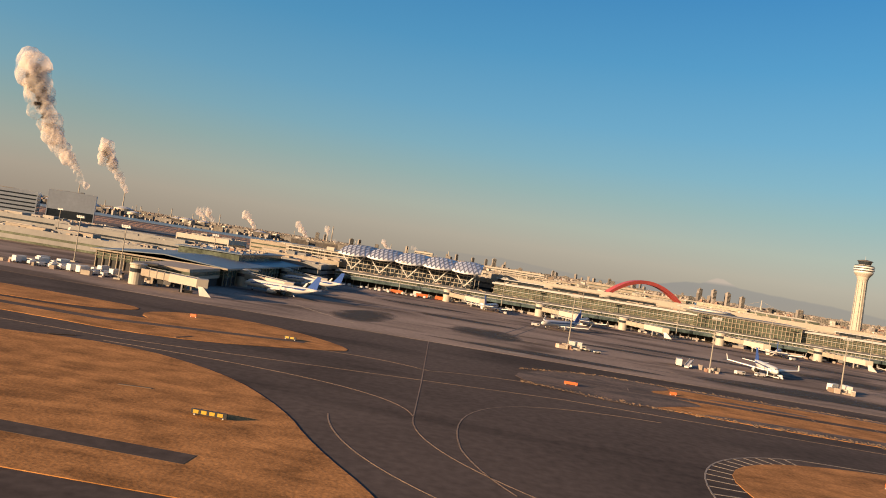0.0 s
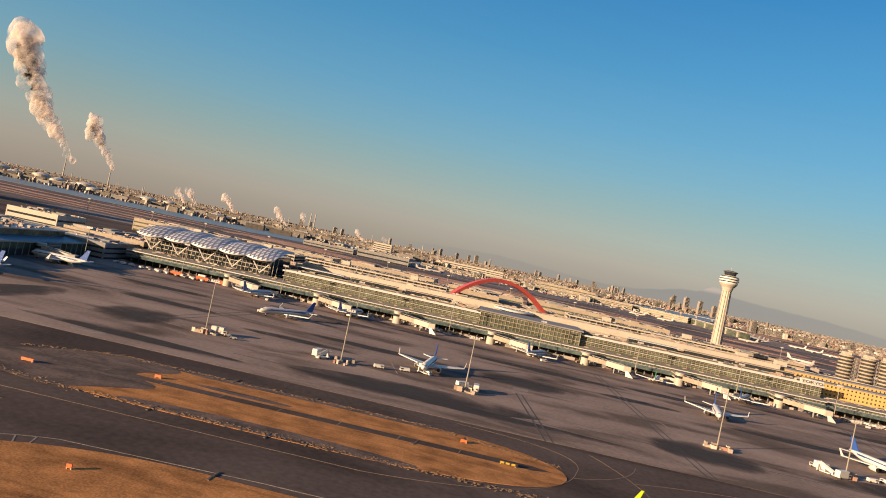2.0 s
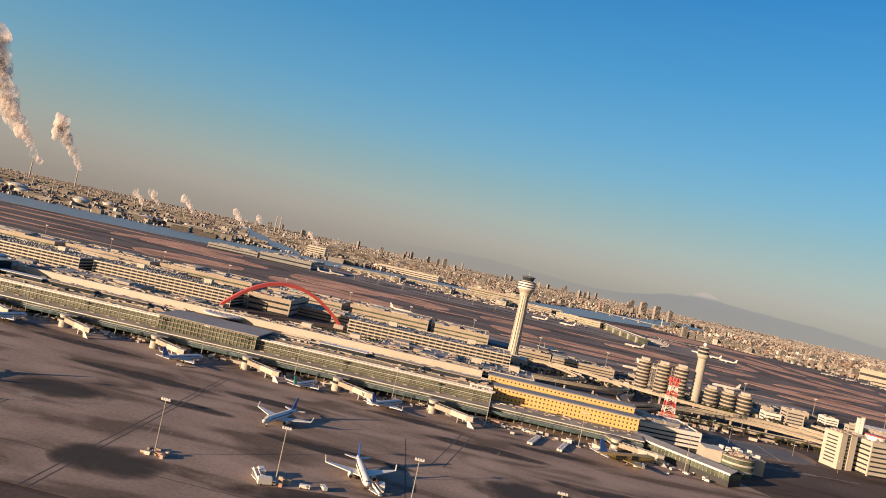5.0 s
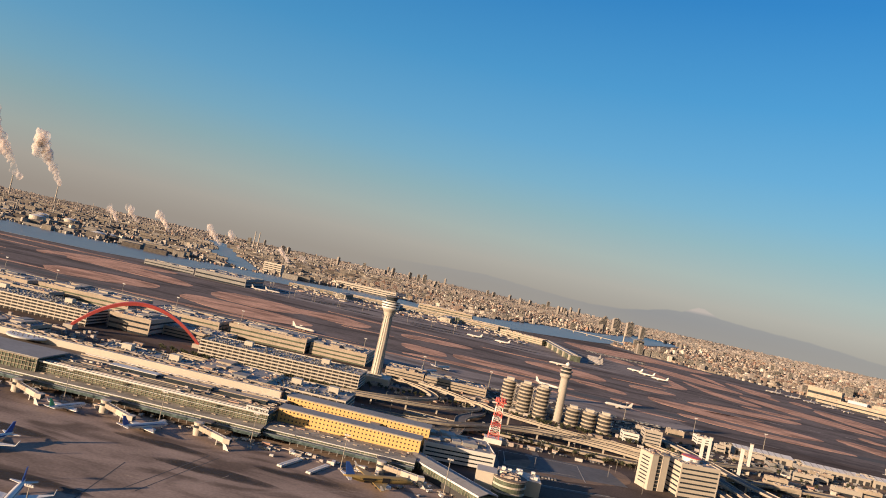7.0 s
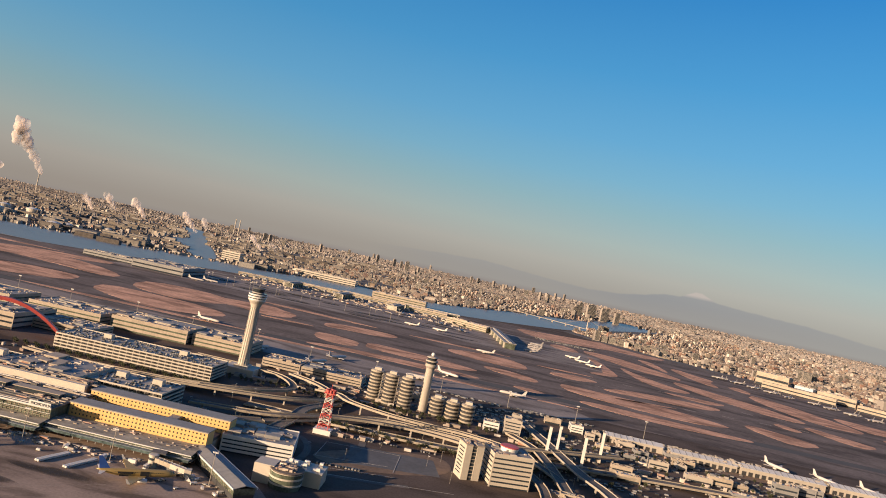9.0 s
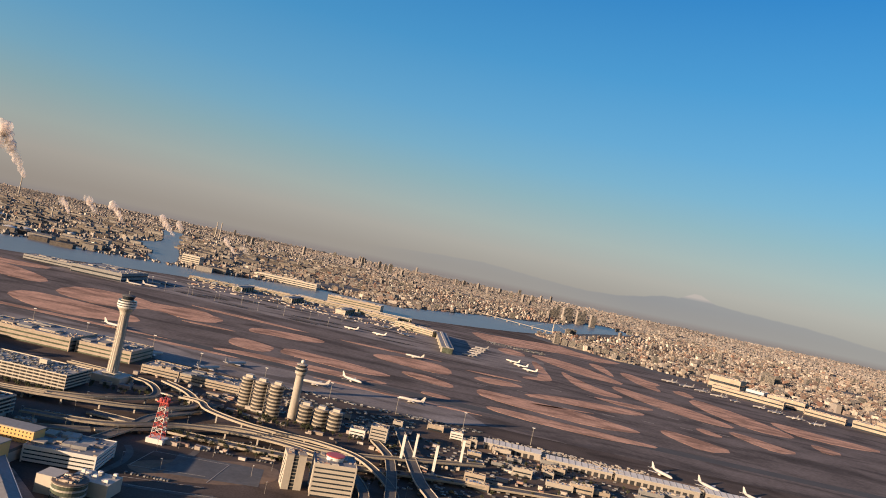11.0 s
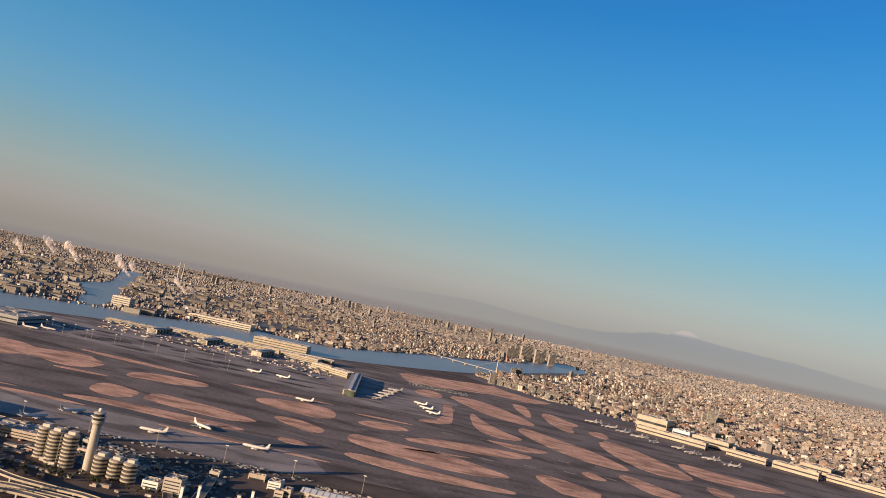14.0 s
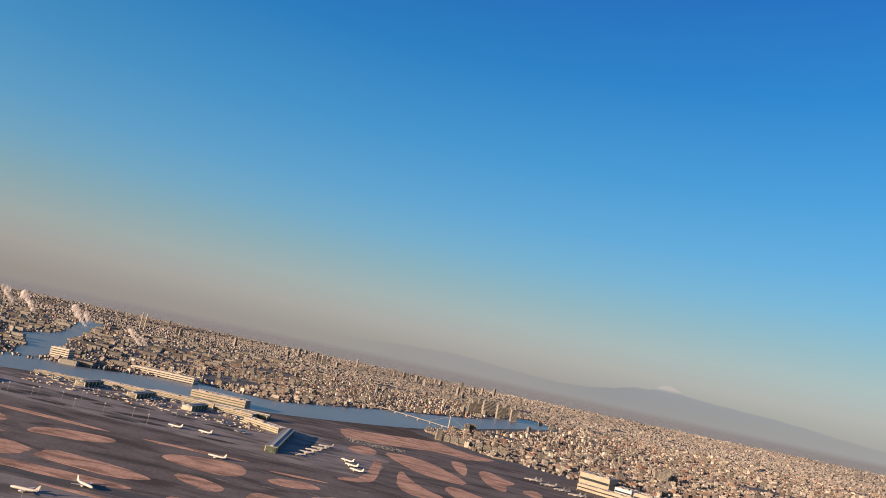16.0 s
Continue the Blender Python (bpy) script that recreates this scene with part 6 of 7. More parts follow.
def town():
    rnd = random.Random(11)
    rows, sheds, far, count = [], [], [], 0
    while count < 92000:
        y = 2300 + 9200 * rnd.random() ** 1.5
        x = 650 + rnd.uniform(-0.8, 0.8) * (y + 900)
        if x < 1990 and in_water(x, y) and (inside(ESTUARY, x, y) or not right_bank(x, y)):
            continue
        if x >= 1990 and (not right_bank(x, y) or inside(ESTUARY, x, y)):
            continue
        if x < -150 and y < 6500 and rnd.random() < 0.72:
            continue
        # streets, rail lines and parks leave gaps
        u, v = x * 0.94 + y * 0.33, y * 0.94 - x * 0.33
        if u % 190 < 13 or v % 240 < 14 or noise.noise((x * 0.0021, y * 0.0021, 3.0)) > 0.42:
            continue
        count += 1
        big = 1 + max(0, y - 3600) / 7000
        w, d = rnd.uniform(2.4, 5.6) * big, rnd.uniform(2.4, 5.2) * big
        h = rnd.choice((5, 6, 6, 7, 7, 8, 9, 11)) * rnd.uniform(0.8, 1.2)
        dice = rnd.random()
        if dice < 0.06:
            h, w, d = rnd.uniform(11, 24), rnd.uniform(5, 12), rnd.uniform(5, 9)
        elif dice < 0.075:
            w, d = rnd.uniform(14, 34), rnd.uniform(10, 22)
        turn = 0.35 * math.sin(x * 0.0011) + 0.3 * math.cos(y * 0.0013) + rnd.choice((0, 0, 0.1))
        (far if y > 6200 else sheds if x < -100 and y < 5500 and rnd.random() < 0.5 else rows).append((x, y, w, d, 0.2, h, turn))
        if h > 12:
            rows.append((x + w * 0.2, y, w * 0.35, d * 0.35, h, h + 3.5, turn))
    # the plain runs on towards the hills
    for _ in range(26000):
        y = 9000 + 9800 * rnd.random() ** 1.2
        x = 650 + rnd.uniform(-0.8, 0.8) * (y + 900)
        k = rnd.uniform(0.7, 1.5) * y / 9000
        far.append((x, y, 9 * k, 6 * k, 0.2, rnd.choice((7, 9, 12, 16, 26)) * rnd.uniform(0.7, 1.2), 0.4 * math.sin(x * 0.002)))
    joined_boxes("town_houses", rows, house_mat, "dense mass of low pale and brown houses stretching to the horizon", "houses")
    joined_boxes("far_town_houses", far, far_house, "hazy mass of far low houses merging into the plain", "houses")
    big = []
    for k in range(900):
        y = rnd.uniform(2550, 7200)
        x = rnd.uniform(-0.62 * y - 900, -60)
        if in_water(x, y):
            continue
        big.append((x, y, rnd.uniform(14, 50), rnd.uniform(10, 26), 0.2, rnd.uniform(7, 22), 0.2))
    joined_boxes("factory_sheds", sheds + big, shed_mat, "factory sheds and works buildings along the far river bank", "factories")


town()


def tower_block(x, y, w, d, h, turn, copy_of=None):
    if copy_of:
        ob = copy_thing(copy_of, pose(x, y, 0.2, 0, 0, turn))
        ob.scale = (w / 24, d / 16, h / 45)
        return ob
    t = thing("apartment_tower", x, y, 0.2, turn, "pale concrete apartment tower with rows of balconies", "apartment tower", "apartment towers")
    part("wall", boxes([(-12, 12, -8, 8, 0, 45)]), tower_mat, t)
    tagged(part("balcony_front", boxes([(-11.5, 11.5, -9, -8.05, 2.5 + f * 4.3, 3.7 + f * 4.3) for f in range(10)]), concrete, t), kind="stuff")
    tagged(part("facade_glazing", boxes([(-11.3, 11.3, -8.2, -7.9, 3.9 + f * 4.3, 6.2 + f * 4.3) for f in range(10)]), glass_dark, t), kind="stuff")
    part("roof_house", boxes([(-4, 4, -3, 4, 45, 49)]), tower_mat, t)
    return t


def towers():
    rnd = random.Random(23)
    first = tower_block(1330, 3100, 24, 16, 45, 10)
    n = 0
    while n < 230:
        y = rnd.uniform(2600, 7800)
        x = 900 + rnd.uniform(-0.62, 0.8) * y
        if not (right_bank(x, y) or (x > 100 and not in_water(x, y) and (x < 1990 or right_bank(x, y)))):
            continue
        tower_block(x, y, rnd.uniform(16, 44), rnd.uniform(12, 20), rnd.uniform(16, 36) * (1.6 if rnd.random() < 0.06 else 1), rnd.choice((8, 10, -12, 60, 98)), first)
        n += 1
    for k in range(14):
        tower_block(1520 + k * 26, 5330 + (k % 4) * 90, 30, 24, rnd.uniform(60, 105), 20, first)
    for k in range(9):
        tower_block(1330 + k * 34, 3120 - k * 12, 30, 14, 26, -8, first)
    for k in range(30):
        y = rnd.uniform(7000, 10200)
        tower_block(rnd.uniform(-0.35, 0.15) * y + 500, y, rnd.uniform(25, 45), 24, rnd.uniform(50, 105), rnd.uniform(0, 80), first)


towers()


def chimney(x, y, h, banded):
    t = thing("chimney", x, y, 0.2, 0, "tall works chimney on the far river bank", "chimney", "works chimneys")
    part("shaft", made(rings, [(0, h * 0.035 + 1.5), (h, h * 0.018 + 1.2)], 14), red_paint if banded else concrete, t)
    part("lip", made(rings, [(h, h * 0.018 + 1.6), (h + 2, h * 0.018 + 1.6)], 14), grey_roof, t)


def works():
    rnd = random.Random(3)
    chimney(-4210, 7540, 195, False)
    chimney(-4720, 7500, 205, False)
    for k in range(22):
        y = rnd.uniform(3600, 8200)
        chimney(-250 - rnd.uniform(0.0, 0.55) * y, y, rnd.uniform(40, 90), False)
    chimney(-1700, 6900, 170, False)
    chimney(-1655, 6900, 170, False)
    for k in range(24):
        x, y = -900 - rnd.uniform(0, 1900), rnd.uniform(2700, 3600)
        if k < 3:
            x, y = ((-2000, 3180), (-1640, 2960), (-2300, 3300))[k]
        if in_water(x, y):
            continue
        r = rnd.uniform(16, 34) if k > 2 else 40
        t = thing("storage_tank", x, y, 0.2, 0, "round pale storage tank on the far bank", "storage tank", "storage tanks")
        part("shell", made(rings, [(0, r), (r * 0.75, r)], 24), cream, t)
        part("roof", made(rings, [(r * 0.75, r + 0.3), (r * 0.95, r * 0.3)], 24), pale_roof, t)
    # long bridge over the river's mouth
    t = thing("river_bridge", 0, 0, 0, 0, "long pale road bridge with a cable pylon over the river", "bridge")
    a, b = Vector((980, 4020, 9)), Vector((1760, 3300, 9))
    d = (b - a).normalized()
    n = Vector((-d.y, d.x, 0)) * 7
    part("deck", made(slab, [a - n, b - n, b + n, a + n], 2.2), hall_mat, t)
    for k in range(12):
        p = a + (b - a) * (k + 0.5) / 12
        part("pier", boxes([(p.x - 3, p.x + 3, p.y - 3, p.y + 3, 0, 9)]), concrete, t)
    p = a + (b - a) * 0.5
    part("pylon", made(rod, (p.x, p.y, 9), (p.x, p.y, 68), 3.0, 6, 1.4), cream, t)
    for k in (-1, 1):
        part("cable", made(rod, (p.x, p.y, 62), tuple(p + d * k * 150 + Vector((0, 0, 2))), 0.4, 4), hall_mat, t)


works()


# ---- steam ----
def plume(name, base, lean, height, r0, r1, count, seed, label):
    rnd = random.Random(seed)
    t = thing(name, *base, 0, label, "steam plume", "steam plumes")
    for k in range(count):
        u = k / (count - 1)
        r = (r0 + (r1 - r0) * u ** 0.8) * rnd.uniform(0.6, 1.15)
        bm = bmesh.new()
        bmesh.ops.create_icosphere(bm, subdivisions=3, radius=1.0)
        off = Vector((rnd.uniform(0, 90), rnd.uniform(0, 90), rnd.uniform(0, 90)))
        for v in bm.verts:
            q = v.co.copy()
            v.co = q * r * (1 + 0.4 * noise.noise(q * 1.2 + off) + 0.07 * noise.noise(q * 2.8 + off))
            v.co.z *= 1.15
        ob = part("puff", bm, steam, t, smooth=True)
        sway = 0.05 * height * math.sin(5.5 * u + seed)
        ob.location = (lean * u * height + sway + rnd.uniform(-0.5, 0.5) * r, rnd.uniform(-0.4, 0.4) * r, u * height + rnd.uniform(-0.3, 0.3) * r)
    return t


steam_label = "billowing pale steam plume rising over the far works"
PLUMES = [
    plume("steam_plume", (-4210, 7540, 205), -0.62, 470, 16, 92, 24, 1, steam_label),
    plume("steam_plume", (-4720, 7500, 207), -0.66, 1280, 30, 165, 36, 2, steam_label),
]
for k, (x, y, z, h, r) in enumerate(((-1960, 5600, 10, 130, 30), (-2300, 5400, 8, 100, 24), (-1150, 5000, 8, 100, 22), (-700, 4700, 8, 70, 15), (-2650, 6400, 10, 120, 34), (-1500, 5500, 8, 110, 26), (-450, 4300, 8, 60, 13))):
    PLUMES.append(plume("steam_plume", (x, y, z), -0.9, h, 8, r, 12, 10 + k, steam_label))


# ---- markings, signs and stains on the ground ----
def stripe_line(name, pts, width, material, label, z=0.14, closed=False):
    P = [Vector((*p, 0)) for p in pts]
    bm = bmesh.new()
    loops = []
    for i, p in enumerate(P):
        d = (P[min(i + 1, len(P) - 1)] - P[max(i - 1, 0)]).normalized()
        s = Vector((-d.y, d.x, 0)) * width / 2
        loops.append([bm.verts.new(p + s + Vector((0, 0, z))), bm.verts.new(p - s + Vector((0, 0, z))), bm.verts.new(p - s + Vector((0, 0, z - 0.05))), bm.verts.new(p + s + Vector((0, 0, z - 0.05)))])
    for a, b in zip(loops, loops[1:]):
        for k in range(4):
            bm.faces.new((a[k], a[(k + 1) % 4], b[(k + 1) % 4], b[k]))
    return tagged(part(name, bm, material, None), label, "ground marking", kind="structure")


def bend(p0, p1, p2, n=18):
    a, b, c = Vector(p0), Vector(p1), Vector(p2)
    return [tuple((1 - u) ** 2 * a + 2 * u * (1 - u) * b + u * u * c) for u in [k / n for k in range(n + 1)]]


line_label = "faded yellow taxiway guide line on dark asphalt"


def markings():
    for pts in (bend((7, 88), (12, 66), (33, 50)), bend((23, 98), (24, 76), (48, 58)), [(6, 337), (12, 240), (16, 190), (20, 140), (23, 98)], bend((84, 140), (24, 138), (34, 80)) + bend((34, 80), (37, 68), (44, 58))[1:],
                bend((-60, 122), (16, 126), (23, 98)), bend((20, 160), (35, 170), (60, 170)), bend((20, 160), (0, 172), (-30, 160))):
        stripe_line("taxi_line", pts, 0.28, line_yellow, line_label, z=0.04)
    for pts in (bend((201, 228), (252, 226), (243, 198)) + bend((243, 198), (236, 160), (180, 150))[1:], [(80, 150), (180, 150)], bend((251, 226), (264, 205), (267, 176)), bend((267, 222), (262, 200), (240, 190)),
                bend((262, 200), (285, 212), (330, 220)), [(-420, 130), (-60, 128), (60, 150), (80, 150)], bend((330, 190), (290, 205), (300, 160)), bend((320, 215), (300, 200), (330, 175))):
        stripe_line("taxi_line", pts, 0.26, line_yellow, line_label, z=0.04)
    # hatched shoulder round the bend of the grass
    arc = bend((79, 74), (80, 112), (112, 122), 14) + [(160, 125), (260, 126)]
    stripe_line("shoulder_line", arc, 0.32, line_white, "pale edge line round a paved taxiway shoulder", z=0.04)
    inner = bend((89, 76), (90, 106), (112, 117), 14)
    for a, b in zip(arc[1:14], inner[1:14]):
        stripe_line("shoulder_bar", [a, b], 0.4, line_white, "pale hatch bar on the paved taxiway shoulder", z=0.04)
    for k in range(7):
        x = -40 - 26 * k
        stripe_line("road_joint", [(x, 44.4), (x - 1.5, 49.2)], 0.35, line_yellow, "pale joint across the narrow service road", z=0.19)
        stripe_line("road_joint", [(84 + 20 * k, 187.6), (84.5 + 20 * k, 192)], 0.3, line_yellow, "pale joint across the narrow service road", z=0.19)
    # worn joints and stand lines on the apron
    for pts in ([(284, 470), (296, 232)], [(287.5, 470), (299.5, 232)], [(226, 320), (235, 232)], [(229, 320), (238, 232)], [(420, 420), (440, 250)], [(60, 400), (40, 300)], [(66, 400), (46, 300)],
                [(130, 420), (160, 420)], [(250, 270), (700, 270)], [(100, 262), (250, 262)], [(455, 470), (440, 380)], [(462, 470), (447, 380)]):
        stripe_line("apron_joint", pts, 0.7, stain_mat, "dark sealed joint across the apron slabs", z=0.09)
    for pts in ([(52, 330), (40, 300)], [(40, 300), (60, 296)], [(300, 330), (306, 300)], [(310, 330), (316, 300)], bend((430, 400), (470, 395), (480, 440)), [(160, 330), (168, 300)], [(-60, 290), (-20, 250)], [(500, 420), (560, 470)]):
        stripe_line("stand_line", pts, 0.4, line_white, "thin pale aircraft stand line on the apron", z=0.09)
    patches = (([(110, 244), (130, 272), (200, 284), (255, 284), (230, 262), (180, 246)], 0.1), ([(275, 279), (296, 296), (325, 298), (339, 278), (332, 262), (308, 250), (290, 257)], 0.1),
               ([(345, 262), (350, 282), (425, 305), (520, 300), (500, 268), (400, 262)], 0.1), ([(12, 280), (18, 330), (50, 330), (56, 290), (36, 270)], 0.1), ([(-45, 262), (-40, 300), (-18, 345), (-6, 300), (-20, 256)], 0.1),
               ([(205, 330), (200, 365), (262, 380), (268, 345)], 0.1), ([(460, 330), (455, 380), (540, 390), (545, 340)], 0.1))
    for x, y, a, b in ((20, 360, 40, 9), (110, 330, 36, 7), (150, 360, 50, 8), (250, 420, 60, 9), (330, 430, 44, 8), (390, 360, 50, 8), (470, 440, 50, 9), (560, 400, 60, 10), (600, 330, 60, 9), (650, 440, 40, 8), (-10, 420, 40, 8),
                       (60, 250, 60, 6), (200, 256, 90, 6), (450, 250, 110, 7), (620, 262, 80, 7), (180, 470, 50, 8), (420, 470, 40, 7), (300, 380, 30, 7), (520, 470, 36, 8), (90, 450, 46, 8)):
        sheet("apron_patch", [(x + a * math.cos(k * 0.349), y + b * math.sin(k * 0.349) - 0.08 * a * math.cos(k * 0.349)) for k in range(18)], 0.085, oil_stain, "dark smeared stain along the apron slabs", "apron patch", thick=0.02)
    for outline, z in patches:
        sheet("apron_patch", smooth_outline(outline, 2), z, oil_stain, "dark oil-stained asphalt patch on the apron", "apron patch", thick=0.03)
    sheet("apron_plate", [(40, 238), (54, 240), (52, 244), (38, 242)], 0.11, line_white, "pale repaired slab on the apron", "apron patch", thick=0.03)
    sheet("apron_plate", [(225, 330), (233, 331), (233, 337), (225, 336)], 0.11, line_white, "pale repaired slab on the apron", "apron patch", thick=0.03)
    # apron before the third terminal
    sheet("far_apron", [(-250, 1930), (640, 1930), (860, 1860), (1180, 1900), (1200, 2250), (1000, 2400), (640, 2560), (200, 2540), (-200, 2300)], 0.05, far_apron_mat, "wide concrete apron before the far terminal, greyed for haze", "apron")
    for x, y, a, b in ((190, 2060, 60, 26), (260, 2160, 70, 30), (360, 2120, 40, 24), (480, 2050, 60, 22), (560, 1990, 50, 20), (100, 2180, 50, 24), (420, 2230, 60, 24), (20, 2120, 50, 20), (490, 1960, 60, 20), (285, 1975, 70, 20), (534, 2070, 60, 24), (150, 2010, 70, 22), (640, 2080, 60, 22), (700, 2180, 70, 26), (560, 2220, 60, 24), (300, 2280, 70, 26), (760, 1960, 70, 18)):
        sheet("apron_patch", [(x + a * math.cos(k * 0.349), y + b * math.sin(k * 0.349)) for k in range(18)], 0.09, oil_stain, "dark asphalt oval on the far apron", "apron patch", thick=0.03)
    sheet("runway_apron", [(-600, 1095), (940, 1095), (1010, 1150), (960, 1236), (-600, 1236)], 0.05, far_apron_mat, "worn concrete apron beside the far terminal, greyed for haze", "apron")
    for k in range(24):
        x = 900 + (k % 8) * 90
        y = 1420 + (k // 8) * 110 + (k % 8) * 25
        stripe_line("runway_bar", [(x, y), (x + 26, y - 3)], 5, line_white, "pale runway marking bar", z=0.04)
    stripe_line("runway", [(-1500, 1250), (500, 1268), (2600, 1290)], 40, stain_mat, "long dark runway beyond the terminals", z=0.05)


markings()


def infield_board(x, y, turn, w, label, paint, bars=3):
    t = thing("taxiway_sign", x, y, 0.1, turn, label, "taxiway sign", "taxiway signs")
    board = part("board", boxes([(-w / 2, w / 2, -0.2, 0.2, 0.3, 1.15)]), black_paint if bars else paint, t)
    for k in range(bars):
        part("writing_bar", boxes([(-w / 2 + 0.4 + k * (w - 0.6) / bars, -w / 2 + 0.4 + k * (w - 0.6) / bars + 0.6 * w / bars, -0.24, -0.205, 0.42, 1.02)]), paint, board, "plain yellow bar of writing")
    for s in (-1, 1):
        part("foot", boxes([(s * w * 0.4 - 0.12, s * w * 0.4 + 0.12, -0.15, 0.15, 0, 0.36)]), steel, t)


infield_board(-10, 70, 0, 6.5, "yellow and black taxiway sign board on the dry grass", yellow_paint, 4)
infield_board(-27, 174, -6, 4.0, "yellow taxiway sign board on the dry grass", yellow_paint, 2)
infield_board(220, 187, -4, 6.0, "yellow taxiway sign board on the dry grass", yellow_paint, 3)
for x, y, w in ((64, 178, 4.2), (100, 194, 2.2), (-66, 188, 2.2), (124, 107, 1.2), (205, 202, 2.2)):
    infield_board(x, y, 0, w, "orange equipment box board on the dry grass", orange_paint, 0)


def drains():
    """Concrete drain covers and gullies along the grass edges."""
    rnd = random.Random(8)
    for x, y, a in ((115, 161, 88), (150, 161, 88), (190, 189, 80), (150, 214, 85), (205, 206, 88), (-30, 82, 10), (-95, 112, 40), (-70, 120, 40), (210, 163, 30), (120, 214, 86), (-120, 158, 60), (-50, 146, 70), (175, 121, 88), (150, 122, 88)):
        t = thing("drain_gully", x, y, 0.12, a, "long dull concrete drain gully across the grass edge", "drain", "drain gullies")
        part("channel", boxes([(-3.2, 3.2, -0.35, 0.35, -0.05, 0.1)]), soil_mat, t)
        part("grating", boxes([(-3.0, 3.0, -0.2, 0.2, 0.1, 0.14)]), bark, t)
    bm = bmesh.new()
    for k in range(1600):
        u = rnd.random()
        x = 48 + u * 190
        y = rnd.choice((162 + rnd.gauss(0, 1.2) + 8 * (1 - min(1, u * 6)), 213 + rnd.gauss(0, 0.9) - 14 * max(0, u - 0.75) * 4 - 20 * max(0, 0.15 - u) * 5))
        s, h = rnd.uniform(0.06, 0.45) * rnd.random() + 0.05, rnd.uniform(0.05, 0.25)
        box(bm, x - s, x + s, y - s * 0.5, y + s * 0.5, 0.08, 0.12 + h)
    tagged(part("turf_edge", bm, soil_mat, None), "crumbling clods and stones along the taxiway edge", "rubble", kind="stuff")
    bm = bmesh.new()
    for k in range(500):
        x, y = rnd.uniform(1010, 1250), rnd.uniform(1028, 1075)
        s = rnd.uniform(0.6, 2.4)
        box(bm, x - s, x + s, y - s * 0.6, y + s * 0.6, 0.0, rnd.uniform(0.4, 1.8))
    tagged(part("rubble", bm, concrete, None), "scattered pale rubble and stacked material on bare earth", "rubble", kind="stuff")
    bm = bmesh.new()
    for k in range(1500):
        z = rnd.random()
        x, y = (rnd.uniform(880, 1400), rnd.uniform(740, 980)) if z < 0.5 else (rnd.uniform(620, 1000), rnd.uniform(1080, 1100)) if z < 0.6 else (rnd.uniform(1020, 1230), rnd.uniform(2480, 2560)) if z < 0.75 else (rnd.uniform(640, 900), rnd.uniform(940, 1060))
        box(bm, x - 2.1, x + 2.1, y - 0.9, y + 0.9, 0.0, 1.4)
    tagged(part("parked_cars", bm, car_mat, None), "many parked cars scattered over lots between the buildings", "cars", kind="stuff")


drains()


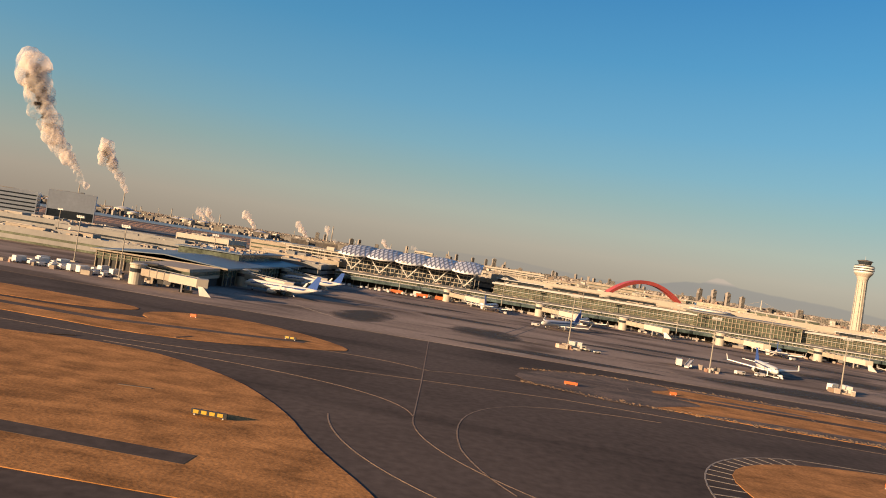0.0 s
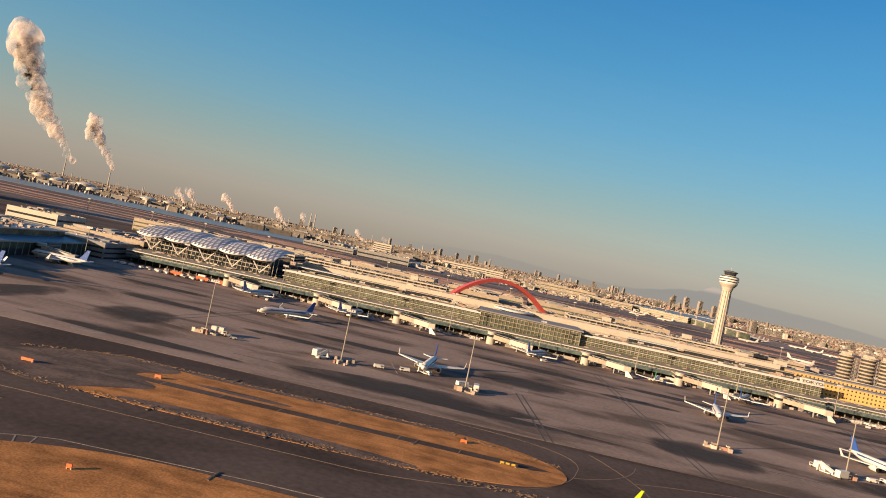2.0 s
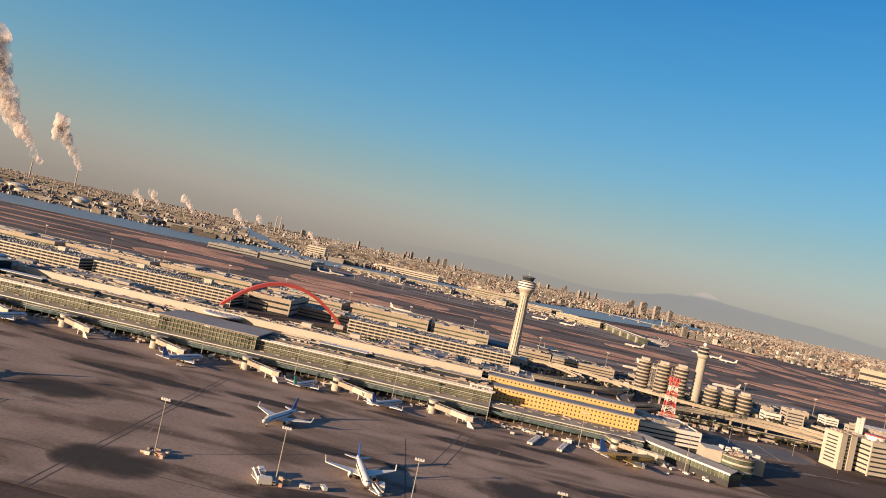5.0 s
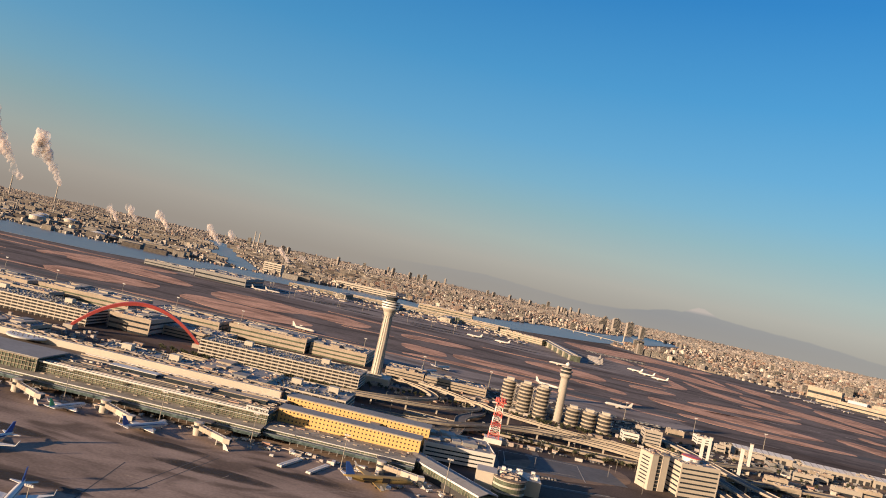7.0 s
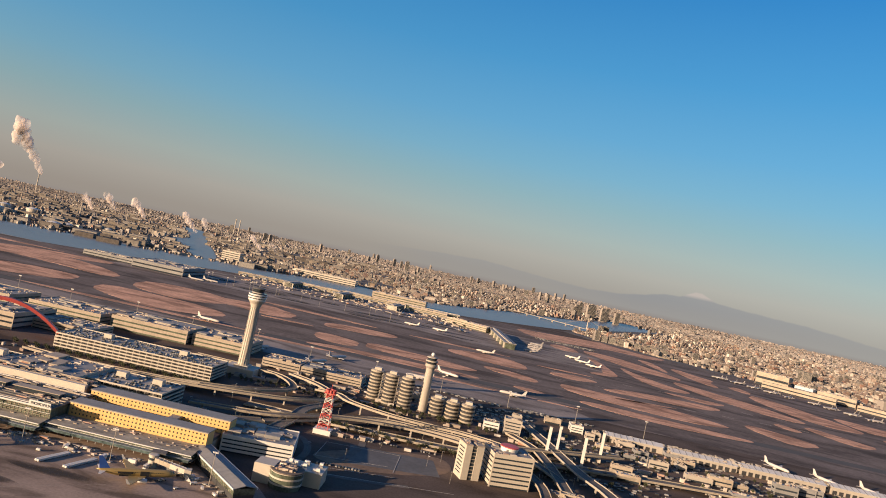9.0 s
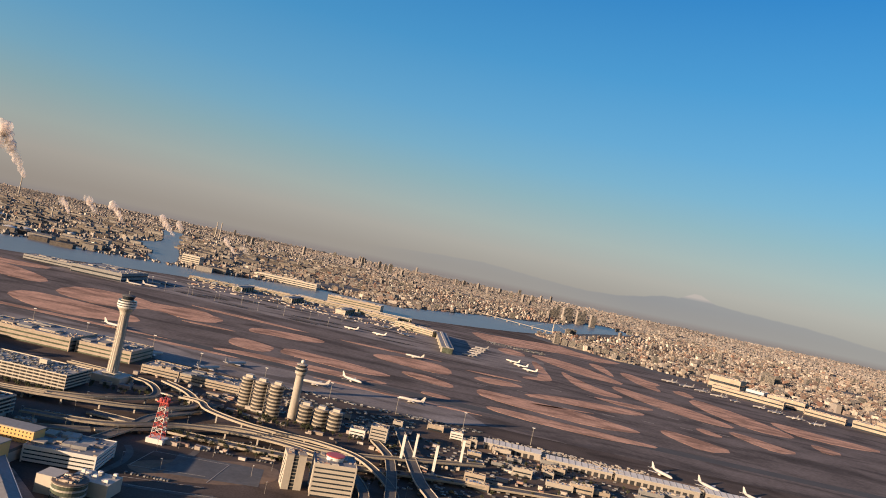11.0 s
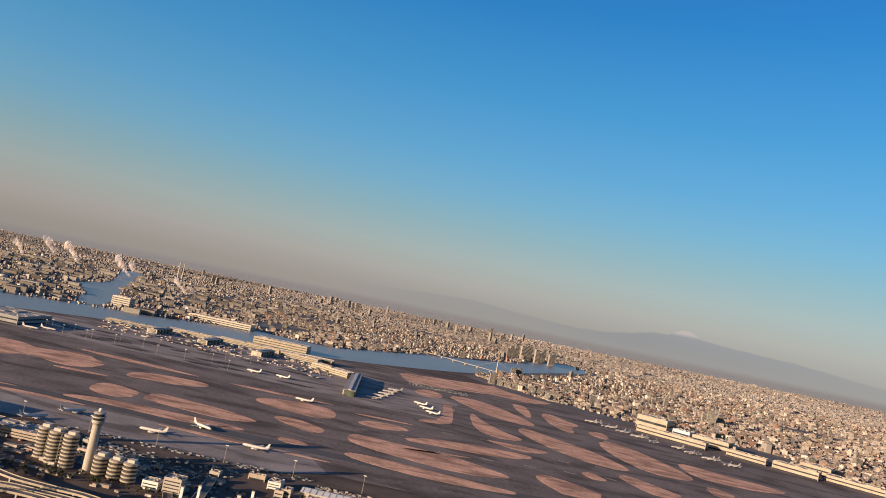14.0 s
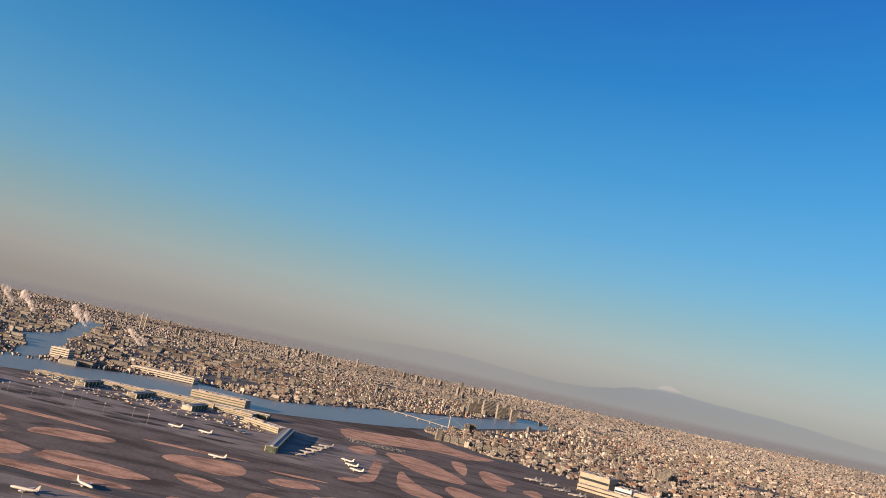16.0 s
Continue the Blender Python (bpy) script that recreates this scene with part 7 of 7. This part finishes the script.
def lots():
    """Walled yards with cars and low sheds between the hotel and the elevated roads."""
    for a, b in (((668, 690), (742, 700)), ((668, 640), (735, 655)), ((676, 610), (745, 628)), ((668, 640), (668, 690)), ((742, 640), (742, 700)), ((690, 596), (800, 620))):
        stripe_line("yard_kerb", [a, b], 0.7, concrete, "low pale concrete kerb round a dark yard", z=0.35)
    for pts in (bend((640, 690), (668, 660), (655, 600)), bend((655, 600), (680, 585), (760, 612)), bend((700, 720), (705, 690), (690, 640))):
        stripe_line("yard_road", pts, 7.0, road_mat, "narrow worn grey access road between dark yards", z=0.17)
    rnd = random.Random(19)
    bm = bmesh.new()
    for x0, y0, nx, ny in ((674, 618, 14, 1), (690, 722, 30, 1), (560, 660, 14, 3), (520, 720, 24, 2), (700, 770, 30, 1)):
        for j in range(ny):
            for k in range(nx):
                if rnd.random() < 0.7:
                    x, y = x0 + 2.9 * k, y0 + 9 * j + 0.12 * 2.9 * k
                    box(bm, x, x + 1.8, y, y + 4.4, 0.15, 0.95)
                    box(bm, x + 0.15, x + 1.65, y + 1.0, y + 3.4, 0.95, 1.5)
    tagged(part("parked_cars", bm, car_mat, None), "rows of parked cars in the yards beside the roads", "cars", kind="stuff")
    lamp = thing("street_lamp", 660, 640, 0, 0, "slender pale street lamp beside the airport roads", "street lamp", "street lamps")
    part("pole", made(rod, (0, 0, 0), (0, 0, 11), 0.16, 6, 0.1), mast_mat, lamp)
    part("lamp_head", boxes([(-0.2, 2.2, -0.2, 0.2, 10.8, 11.1)]), pale_roof, lamp)
    for k in range(34):
        copy_thing(lamp, pose(520 + 12.5 * k, 700 + 55 * math.sin(k * 0.8) + (k % 2) * 60, 0, 0, 0, (k * 70) % 360))
    yard = thing("yard_stores", 0, 0, 0, 0, "stacked stores, huts and containers in the airport yards", "containers", kind="stuff")
    clutter(yard, "stores", 24, (560, 780, 715, 745), 0.1, (1.0, 3.5), (1.5, 4.0), 71)
    gear = thing("gate_gear", 0, 0, 0.06, 0, "carts, chocks, stairs and small gear crowded at the gates", "ramp equipment", kind="stuff")
    clutter(gear, "gear", 260, (-60, 560, 513, 528), 0.0, (0.4, 1.5), (0.6, 2.4), 75)
    clutter(gear, "gear", 70, (-200, -110, 268, 300), 0.0, (0.4, 1.4), (0.6, 2.2), 77)
    for k, x in enumerate((74, 141, 201, 318, 375, 436)):
        clutter(gear, "gear", 12, (x - 6, x + 6, 290, 299), 0.0, (0.4, 1.3), (0.6, 2.4), 80 + k)
    clutter(yard, "stores", 160, (500, 900, 860, 1000), 0.1, (1.0, 4.0), (1.5, 5.0), 72)
    clutter(yard, "stores", 130, (880, 1420, 740, 985), 0.1, (1.0, 4.0), (1.5, 5.0), 73)
    clutter(yard, "stores", 140, (-100, 300, 715, 800), 0.1, (1.0, 3.0), (1.5, 4.0), 74)


lots()


# ---- to scale, and what moves ----
def to_scale():
    """Brings the full-size plan to the model's scale."""
    for ob in list(scene.objects):
        if ob.parent is None and ob.type in ("MESH", "EMPTY", "FONT"):
            ob.matrix_basis = Matrix.Scale(K, 4) @ ob.matrix_basis


def motions():
    walk(lime, [(t, pose(K * (241 - 8.6 * (t - 3.5)), K * (149.5 - 0.6 * (t - 3.5)), 0, 0, 0, 190)) for t in (0, 4, 8, 12, 16)])
    for p in PLUMES:
        for k, puff in enumerate(p.children):
            a = puff.location.copy()
            s = 3 + 1.6 * k
            walk(puff, [(t, pose(a.x - s * t / 16, a.y, a.z + 0.6 * s * t / 16, 0, 0, 0.8 * t)) for t in (0, 8, 16)])


to_scale()
motions()
